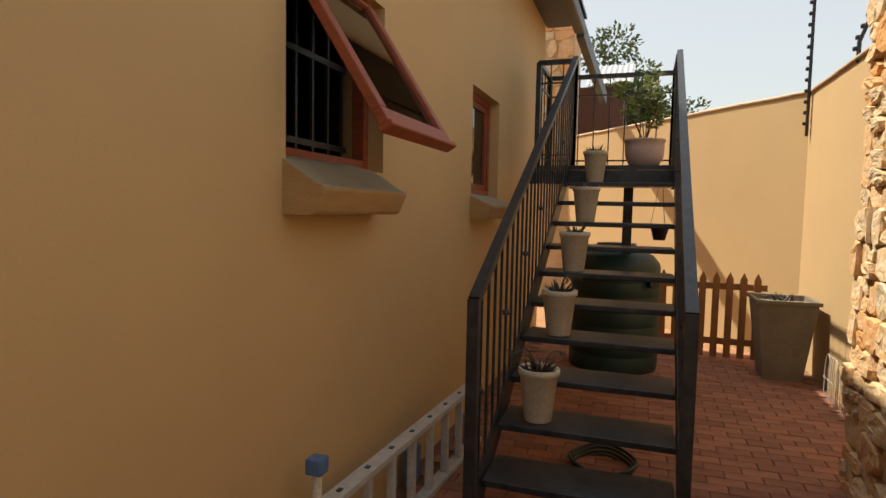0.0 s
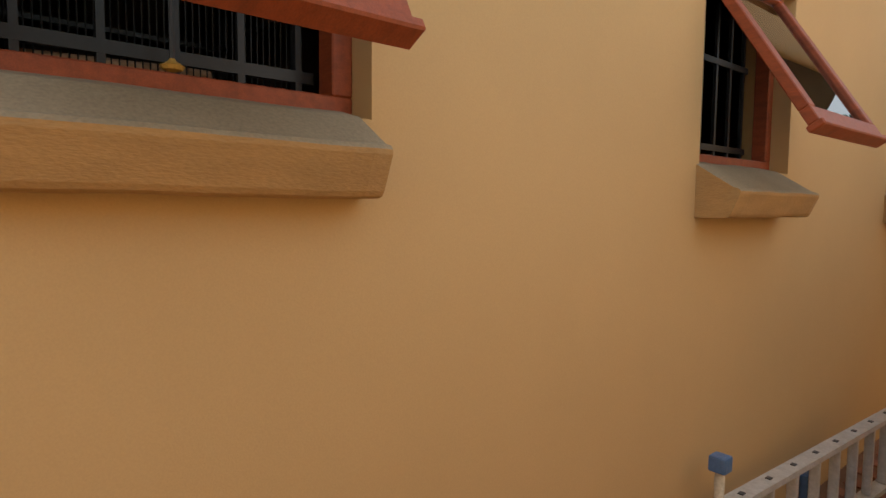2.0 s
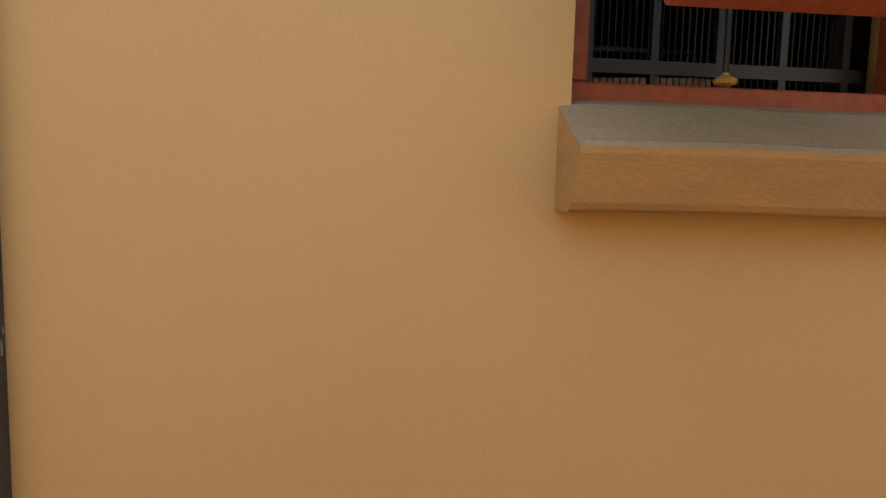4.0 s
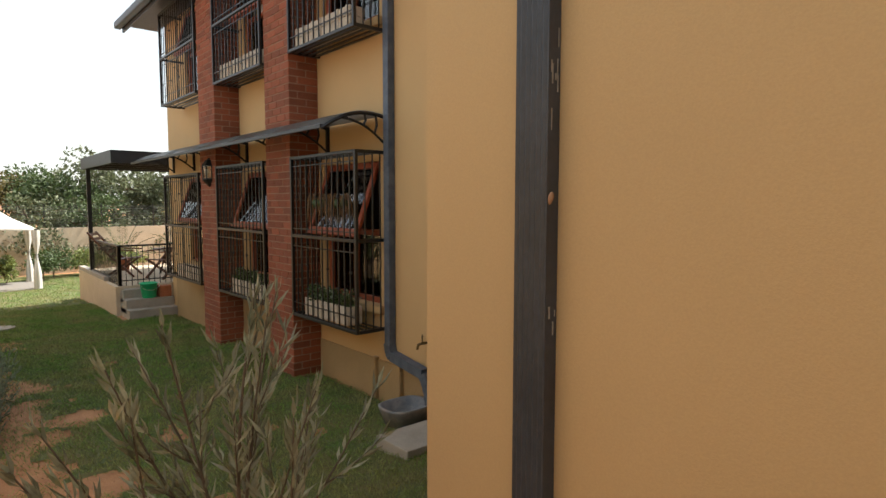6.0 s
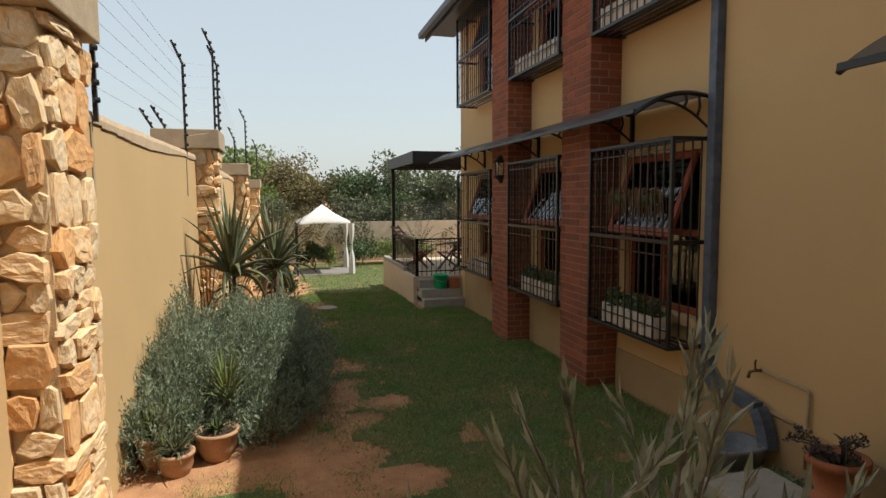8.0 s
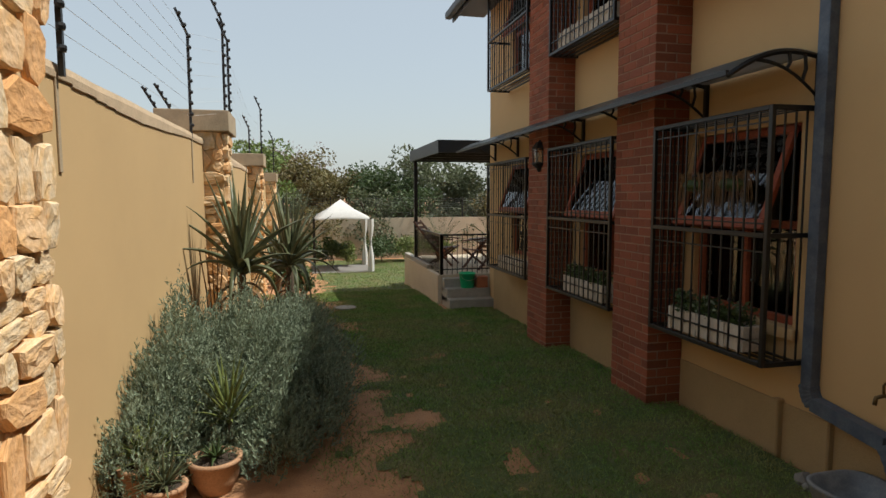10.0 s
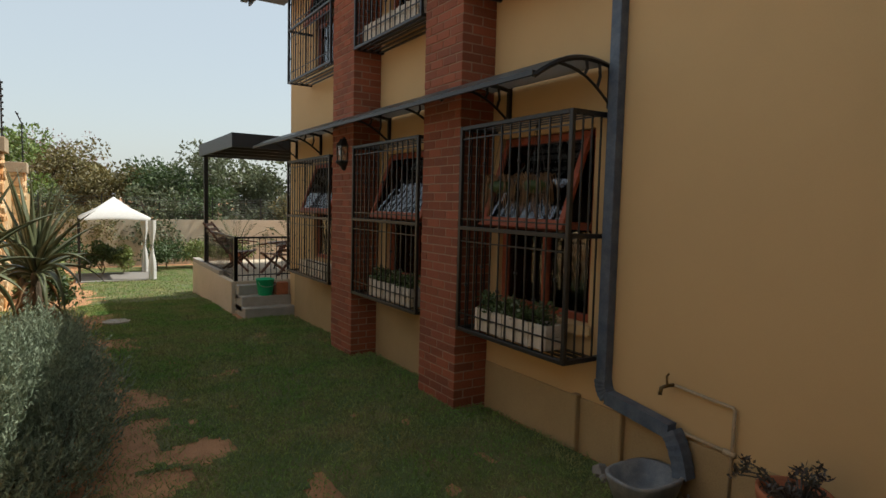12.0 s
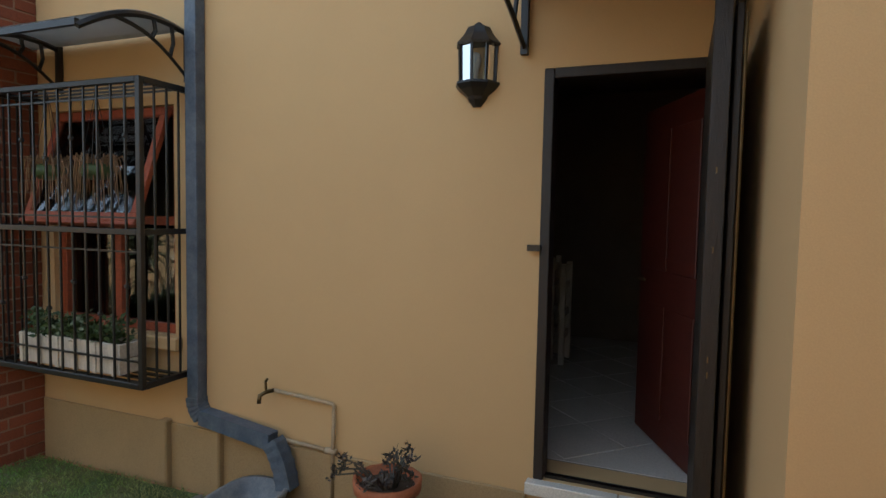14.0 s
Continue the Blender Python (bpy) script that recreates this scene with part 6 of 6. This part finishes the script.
# ---- terrace, steps, pergola ----
TX, TY0, TY1, TZ = 2.82, 11.42, 15.3, 0.06
bm = B()
box(bm, TX, 9.0, TY0, TY1, -1.2, TZ)
solid("terrace", bevelled(bm, 0.01), M_PALEWALL, "raised plastered terrace with tiled top", "terrace", kind="structure")
bm = B()
box(bm, TX, TX + 0.14, TY0 + 1.0, TY1, TZ + 0.002, TZ + 0.09)
solid("terrace_kerb", bevelled(bm, 0.008), M_CONC, "pale kerb along the terrace edge", "kerb", kind="structure")
ts = thing("terrace_steps", "grey concrete steps up to the terrace", "steps", (3.3, 11, -0.5))
for k in range(3):
    bm = B()
    box(bm, 2.9, XB - 0.005, 10.75 + 0.225 * k, TY0 - 0.002, -0.62 + (0.19 * k if k else 0) + (0.005 if k else 0), -0.33 + 0.17 * k)
    part("step", bevelled(bm, 0.008), M_CONC, ts)
rl = thing("terrace_railing", "black metal terrace railing with thin balusters", "railing", (2.9, 12.5, TZ))
for (xa, ya), (xb, yb) in (((2.9, 11.46), (2.9, 14.1)), ((2.92, 11.46), (3.95, 11.46))):
    bm = B()
    bar(bm, (xa, ya, TZ + 0.78), (xb, yb, TZ + 0.78), 0.035)
    part("rail", bm, M_IRON, rl)
    part("bottom_rail", bar(B(), (xa, ya, TZ + 0.10), (xb, yb, TZ + 0.10), 0.02), M_IRON, rl)
    n = int((Vector((xa, ya)) - Vector((xb, yb))).length / 0.1)
    for i in range(n + 1):
        t = i / n
        bm = B()
        bar(bm, (xa + (xb - xa) * t, ya + (yb - ya) * t, TZ), (xa + (xb - xa) * t, ya + (yb - ya) * t, TZ + 0.78), 0.045 if i in (0, n) else 0.012)
        part("baluster", bm, M_IRON, rl)
pg = thing("pergola", "dark grey metal terrace roof on square posts", "pergola", (2.9, 12.5, TZ))
for x, y in ((2.9, 14.1), (6.5, 14.1), (6.5, 11.5)):
    bm = B()
    box(bm, x - 0.04, x + 0.04, y - 0.04, y + 0.04, TZ, 2.42)
    part("post", bm, M_IRON, pg)
for a in ((2.78, 2.81, 11.15, 14.2), (2.811, 6.8, 11.15, 11.18), (2.811, 6.8, 14.17, 14.2)):
    bm = B()
    box(bm, *a, 2.42, 2.66)
    part("fascia", bm, M_ROOF, pg)
bm = B()
n = 60
prev = None
for i in range(n + 1):
    y = 11.19 + 2.97 * i / n
    z = 2.52 + (0.03 if i % 4 < 2 else 0.0)
    a = (bm.verts.new((2.812, y, z)), bm.verts.new((6.79, y, z + 0.04)))
    if prev:
        bm.faces.new((prev[0], prev[1], a[1], a[0]))
    prev = a
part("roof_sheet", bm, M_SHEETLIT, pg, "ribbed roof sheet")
for y in (11.9, 12.7, 13.5):
    part("rafter", bar(B(), (2.82, y, 2.47), (6.79, y, 2.47), 0.05, 0.08), M_IRON, pg)
# bucket and box on the steps
bk = thing("bucket", "bright green plastic bucket on the terrace steps", "bucket", (3.35, 11.1, -0.16))
bm = B()
lathe(bm, [(0.115, 0), (0.12, 0.005), (0.155, 0.27), (0.165, 0.272), (0.165, 0.29), (0.15, 0.29), (0.115, 0.02), (0.01, 0.015)], 26, (3.33, 11.09, -0.158))
part("bucket_body", bm, M_BUCKET, bk, "", True)
part("handle", tube(B(), [(3.33 + 0.16 * math.cos(a), 10.93, 0.10 - 0.1 * math.sin(a)) for a in [math.pi * k / 10 for k in range(11)]], 0.004, 5), M_GALV, bk)
bm = B()
box(bm, 3.5, 3.72, 10.99, 11.18, -0.158, 0.06)
cr = solid("clay_planter", bevelled(bm, 0.015, 2), M_TERRA, "square brown clay planter on the terrace steps", "planter")
# deck chairs and table
def deck_chair(x, y, turn):
    c = thing("deck_chair", "dark slatted wooden terrace chair", "chair", (0, 0, 0), "terrace chairs")
    for sx in (-0.27, 0.27):
        bm = B()
        bar(bm, (sx, -0.3, 0), (sx, 0.25, 0.55), 0.04)
        part("leg", bm, M_WOOD2, c)
        bm = B()
        bar(bm, (sx, 0.28, 0), (sx, -0.3, 0.42), 0.04)
        part("leg", bm, M_WOOD2, c)
        bm = B()
        bar(bm, (sx, -0.32, 0.58), (sx, 0.4, 0.62), 0.05, 0.025)
        part("armrest", bm, M_WOOD2, c)
        bm = B()
        bar(bm, (sx * 0.85, 0.1, 0.35), (sx * 0.85, 0.62, 0.98), 0.035)
        part("back_post", bm, M_WOOD2, c)
    for k in range(6):
        bm = B()
        bar(bm, (-0.25, -0.3 + k * 0.085, 0.41 - k * 0.008), (0.25, -0.3 + k * 0.085, 0.41 - k * 0.008), 0.06, 0.016)
        part("seat_slat", bm, M_WOOD2, c)
        t = (k + 0.5) / 6
        bm = B()
        bar(bm, (-0.24, 0.14 + 0.48 * t, 0.4 + 0.58 * t), (0.24, 0.14 + 0.48 * t, 0.4 + 0.58 * t), 0.016, 0.06)
        part("back_slat", bm, M_WOOD2, c)
    c.matrix_basis = pose(x, y, TZ + 0.001, 0, 0, turn)
    return c


deck_chair(3.35, 13.2, 60)
deck_chair(4.0, 12.3, -70)
tb = thing("round_table", "small pale round terrace table", "table", (3.9, 12.9, TZ))
part("tabletop", lathe(B(), [(0.42, 0), (0.43, 0.01), (0.43, 0.03), (0.01, 0.032)], 30, (4.35, 13.0, TZ + 0.55)), M_CONC, tb, "pale round top")
for a in (0.5, 2.6, 4.7):
    part("leg", tube(B(), [(4.35 + 0.3 * math.cos(a), 13 + 0.3 * math.sin(a), TZ), (4.35 + 0.15 * math.cos(a), 13 + 0.15 * math.sin(a), TZ + 0.55)], 0.02, 8), M_IRON, tb)


def palm(x, y, z, h, n, seedn, label):
    r = random.Random(seedn)
    p = thing("potted_palm", label, "plant", (x, y, z), "terrace plants")
    part("pot_body", lathe(B(), [(0.12, 0), (0.17, 0.25), (0.18, 0.26), (0.15, 0.26), (0.01, 0.22)], 20, (x, y, z)), M_TERRA, p, "", True)
    cs, ds = [], []
    bm = B()
    for k in range(n):
        a, e = r.uniform(0, 6.28), r.uniform(0.5, 1.4)
        q = Vector((x, y, z + 0.24))
        d = Vector((math.cos(a) * math.cos(e), math.sin(a) * math.cos(e), math.sin(e)))
        pts = [q.copy()]
        for s in range(8):
            q = q + d * h / 8
            d = (d + Vector((0, 0, -0.12))).normalized()
            pts.append(q.copy())
            if s > 1:
                sd = d.cross(Vector((0, 0, 1))).normalized()
                for m in (-1, 1):
                    for w in range(3):
                        cs.append(list(q - d * h / 8 * w / 3))
                        ds.append(list(d * 0.6 + sd * m))
        tube(bm, pts, 0.006, 4, 0.002)
    part("fronds", bm, M_LEAF, p)
    leaves("leaf_mass", M_LEAF, p, cs, ds, 0.14, 0.014, 0.2)


palm(3.6, 14.4, TZ + 0.001, 0.85, 16, 2, "potted palm with feathery fronds on the terrace")
palm(5.0, 14.6, TZ + 0.001, 0.9, 16, 5, "potted palm with feathery fronds on the terrace")

# ---- gazebo ----
GX0, GX1, GY0, GY1 = 0.62, 2.42, 19.6, 21.6
gzb = thing("gazebo", "white fabric garden gazebo with tied side curtains", "gazebo", (1.6, 20.5, gz(1.6, 20.5)))
ze = 0.90
bm = B()
ctr = bm.verts.new(((GX0 + GX1) / 2, (GY0 + GY1) / 2, 1.52))
n = 10
rim = []
corners = [(GX0, GY0), (GX1, GY0), (GX1, GY1), (GX0, GY1)]
for k in range(4):
    a, b = corners[k], corners[(k + 1) % 4]
    for i in range(n):
        t = i / n
        rim.append((a[0] + (b[0] - a[0]) * t, a[1] + (b[1] - a[1]) * t, ze + 0.05 * math.sin(math.pi * t)))
mid = [bm.verts.new((x * 0.5 + 0.5 * (GX0 + GX1) / 2, y * 0.5 + 0.5 * (GY0 + GY1) / 2, z * 0.5 + 1.52 * 0.5 - 0.05)) for x, y, z in rim]
top = [bm.verts.new(q) for q in rim]
low = [bm.verts.new((x, y, z - 0.06)) for x, y, z in rim]
m = len(rim)
for k in range(m):
    j = (k + 1) % m
    bm.faces.new((mid[k], mid[j], ctr))
    bm.faces.new((top[k], top[j], mid[j], mid[k]))
    bm.faces.new((low[k], low[j], top[j], top[k]))
part("canopy", bm, M_WHITE, gzb, "white fabric canopy", True)
for ci, (x, y) in enumerate(corners):
    zg = gz(x, y)
    part("post", bar(B(), (x, y, zg), (x, y, ze), 0.05), M_IRON, gzb)
    if ci in (0, 3):
        continue
    bm = B()
    rings = []
    for i in range(13):
        t = i / 12
        w = 0.115 - 0.08 * math.exp(-((t - 0.55) / 0.18) ** 2)
        rings.append([bm.verts.new((x + w * math.cos(a) * (0.8 + 0.2 * math.cos(5 * a)), y + w * math.sin(a) * (0.8 + 0.2 * math.cos(5 * a)), zg + 0.02 + (ze - zg - 0.05) * t)) for a in [2 * math.pi * k / 20 for k in range(20)]])
    for a, b in zip(rings, rings[1:]):
        for k in range(20):
            bm.faces.new((a[k], a[(k + 1) % 20], b[(k + 1) % 20], b[k]))
    part("curtain", bm, M_CURTAIN if x < 1 else M_WHITE, gzb, "tied pale side curtain", True)
bm = B()
box(bm, GX0 - 0.1, GX1 + 0.1, GY0 - 0.1, GY1 + 0.1, gz(1.6, 20) - 0.2, gz(1.6, GY0) + 0.03)
solid("gazebo_paving", bm, M_GREY, "grey paved base under the gazebo", "paving", kind="structure")


# ---- trees and hedges behind the walls ----
def tree(x, y, zb, h, r, n, mat, label, seedn, leaf=0.22, bare=False, kind="trees behind the garden"):
    np.random.seed(seedn)
    rr = random.Random(seedn)
    t = thing("tree", label, "tree", (x, y, zb), kind)
    bm = B()
    tips = []
    tube(bm, [(x, y, zb), (x + rr.uniform(-.1, .1), y, zb + h * 0.25), (x + rr.uniform(-.2, .2), y, zb + h * 0.5)], 0.12 * h / 5, 8, 0.07 * h / 5)
    for k in range(11):
        a, e = k * 2.4, rr.uniform(0.2, 1.35)
        p = Vector((x, y, zb + h * rr.uniform(0.15, 0.45)))
        q = p + Vector((math.cos(a) * math.cos(e) * r, math.sin(a) * math.cos(e) * r, math.sin(e) * h * 0.5))
        mm = p.lerp(q, 0.5) + Vector((0, 0, 0.15))
        tube(bm, [p, mm, q], 0.05 * h / 5, 6, 0.012)
        tips += [q, mm.lerp(q, 0.5)]
        for w in range(4 if not bare else 9):
            s = q + Vector((rr.uniform(-1, 1), rr.uniform(-1, 1), rr.uniform(-0.4, 0.8))) * r * 0.42
            tube(bm, [mm.lerp(q, rr.random()), s], 0.018, 4, 0.005)
            tips.append(s)
    part("trunk", bm, M_BARK, t)
    tp = np.array([list(q) for q in tips])
    per = n // len(tp)
    cl = np.repeat(tp, per, 0)
    off = np.random.normal(0, 1, cl.shape)
    off /= np.linalg.norm(off, axis=1)[:, None]
    rad = np.random.uniform(0.35, 1, len(cl))[:, None] ** 0.5 * np.repeat(np.random.uniform(0.2, 0.42, len(tp)), per)[:, None] * r
    c = cl + off * rad * (1, 1, 0.75)
    c[:, 2] = np.maximum(c[:, 2], zb + 0.05)
    leaves("crown", mat, t, c, off + np.random.normal(0, 0.5, c.shape), np.random.uniform(0.6, 1.2, len(c)) * leaf, leaf * 0.5, 0.3, "uneven leafy crown")


M_FAR1 = leafy("far_olive_foliage", (0.155, 0.175, 0.09), (0.09, 0.11, 0.05), island=0.45)
M_FAR2 = leafy("far_bright_foliage", (0.20, 0.27, 0.07), (0.12, 0.17, 0.04), island=0.4)
M_PINK = leafy("far_pinkish_foliage", (0.32, 0.22, 0.20), (0.2, 0.14, 0.12), island=0.4)
zt0 = -1.2
for i, (x, y, h, r, mat, lb, n) in enumerate((
        (6.6, 29.5, 5.4, 2.3, M_FAR1, "dark olive-green tree behind the garden wall", 9000),
        (10.0, 28, 5.0, 2.4, M_FAR1, "dense grey-green tree behind the garden wall", 8000),
        (4.2, 31, 4.4, 2.0, M_LEAF, "green tree behind the garden wall", 7000),
        (2.2, 32, 4.6, 1.8, M_LEAF3, "ochre-tinged tree behind the garden wall", 6000),
        (0.2, 34, 5.0, 1.9, M_LEAF3, "ochre-tinged tree behind the garden wall", 6000),
        (-2.4, 30, 5.4, 2.0, M_FAR2, "bright green tree beside the boundary wall", 7000),
        (-4.2, 23, 4.6, 1.9, M_FAR2, "bright green tree beside the boundary wall", 6000),
        (13.5, 30, 4.6, 2.4, M_LEAF, "green tree behind the garden wall", 5000),
        (17, 31, 4.6, 2.6, M_FAR1, "dark olive-green tree behind the garden wall", 4000))):
    tree(x, y, zt0, h, r, n, mat, lb, 30 + i, 0.2)
tree(-0.4, 39, zt0, 6.6, 2.4, 2600, M_PINK, "sparse pinkish tree far behind the garden", 50, 0.16, True)
for i, x in enumerate(range(-3, 18, 2)):
    tree(x + 0.4 * math.sin(i * 3), 26.6 + 0.5 * math.cos(i * 5), zt0, 2.9 + 0.5 * math.sin(i * 2.1), 1.35, 3600, (M_LEAF, M_FAR1, M_LEAF3, M_FAR1)[i % 4], "dense shrub behind the garden wall", 70 + i, 0.15, kind="shrubs behind the garden")
tree(0.05, -18.5, 0, 5.8, 1.15, 6000, M_LEAF, "leafy green tree beyond the yard wall", 90, 0.16, kind="trees beyond the yard")
tree(0.75, -19.5, 0, 6.7, 1.6, 7000, M_LEAF, "leafy green tree beyond the yard wall", 91, 0.16, kind="trees beyond the yard")
for i, (x, y, h, r) in enumerate(((3.3, 23.6, 1.1, 0.5), (4.3, 23.8, 0.9, 0.5), (0.2, 22.5, 1.2, 0.5), (5.6, 23.9, 1.0, 0.6), (1.2, 21.3, 1.1, 0.4), (1.75, 21.4, 0.9, 0.35), (2.9, 22.8, 0.9, 0.4), (-0.1, 15.5, 0.9, 0.35), (0.0, 12.6, 0.8, 0.35))):
    tree(x, y, gz(x, y), h, r, 1500, (M_LEAF, M_LEAF2)[i % 2], "low leafy garden shrub in the far bed", 120 + i, 0.11, kind="garden shrubs")
bf = thing("garden_mesh_fence", "thin dark wire fence on the garden wall", "fence", (6, 25.3, 0.6))
for k in range(9):
    part("wire", tube(B(), [(-1, 25.3, 0.72 + 0.1 * k), (15, 25.3, 0.72 + 0.1 * k)], 0.006, 4), M_IRON, bf)
for k in range(9):
    part("post", bar(B(), (-0.5 + 1.9 * k, 25.3, 0.6), (-0.5 + 1.9 * k, 25.3, 1.6), 0.04), M_IRON, bf)

# ---- brick courses ----
bmb = B()
box(bmb, -0.5, 0.5, -0.5, 0.5, -0.5, 0.5)
bevelled(bmb, 0.04)
brick_mesh = mesh_of("brick", bmb, M_BRICK)
rb = random.Random(17)
for core, y0, y1 in pillar_things:
    z = -0.62
    k = 0
    while z < 4.9:
        w = y1 - y0
        xs = [y0, y0 + 0.215, y0 + 0.435, y1] if k % 2 == 0 else [y0, y0 + 0.105, y0 + 0.325, y0 + 0.545, y1]
        cuts = [(a + 0.005, b - 0.005) for a, b in zip(xs, xs[1:])]
        depth0 = 0.105 if k % 2 == 0 else 0.215
        for a, b in cuts:
            ob = new("brick", brick_mesh)
            ob.parent = core
            dep = 0.105 if a > y0 + 0.02 else depth0
            ob.matrix_basis = Matrix.Translation((3.40 + dep / 2 + rb.uniform(-0.002, 0.002), (a + b) / 2 + (0 if a > y0 + 0.02 else -0.002), z + 0.037)) @ Matrix.Diagonal((dep, b - a, 0.073, 1))
        xx = 3.40 + depth0 + 0.01
        while xx < XB - 0.03:
            e = min(xx + 0.215, XB - 0.003)
            if XB - e < 0.05:
                e = XB - 0.003
            ob = new("brick", brick_mesh)
            ob.parent = core
            ob.matrix_basis = Matrix.Translation(((xx + e) / 2, y0 + 0.05 + rb.uniform(-0.002, 0.002), z + 0.037)) @ Matrix.Diagonal((e - xx, 0.105, 0.073, 1))
            xx = e + 0.01
        z += 0.0835
        k += 1

# ---- brick paving of the yard ----
pav = tagged(new("pavement", mesh_of("pavement", (lambda b: (box(b, -1.8, XA - 0.002, -9.39, -2.3, -0.2, 0.068), b)[1])(B()), M_JOINT)), "red clay brick paving in the yard", "paving", kind="structure")
pm = B()
box(pm, -0.108, 0.108, -0.0518, 0.0518, -0.03, 0.0)
paver = mesh_of("paver", bevelled(pm, 0.004), M_PAVER)
joined = B()
count = 0
for j in range(66):
    for i in range(-1, 15):
        x = -1.75 + 0.22 * i + (0.11 if j % 2 else 0)
        y = -9.33 + 0.107 * j
        if not (-1.70 < x < 1.07):
            continue
        dz = rb.uniform(-0.002, 0.003)
        if x < 0.25 and -8.0 < y < -4.9 and count < 300:
            ob = new("paver", paver)
            ob.parent = pav
            ob.matrix_basis = Matrix.Translation((x, y, 0.08 + dz)) @ Matrix.Rotation(rb.uniform(-0.012, 0.012), 4, "Z")
            count += 1
        else:
            box(joined, x - 0.1065, x + 0.1065, y - 0.0515, y + 0.0515, 0.05, 0.08 + dz)
far_pav = new("paving_bricks", mesh_of("paving_bricks", joined, M_PAVER_I))
far_pav.parent = pav
tagged(far_pav, "joined far clay paving bricks", kind="stuff")
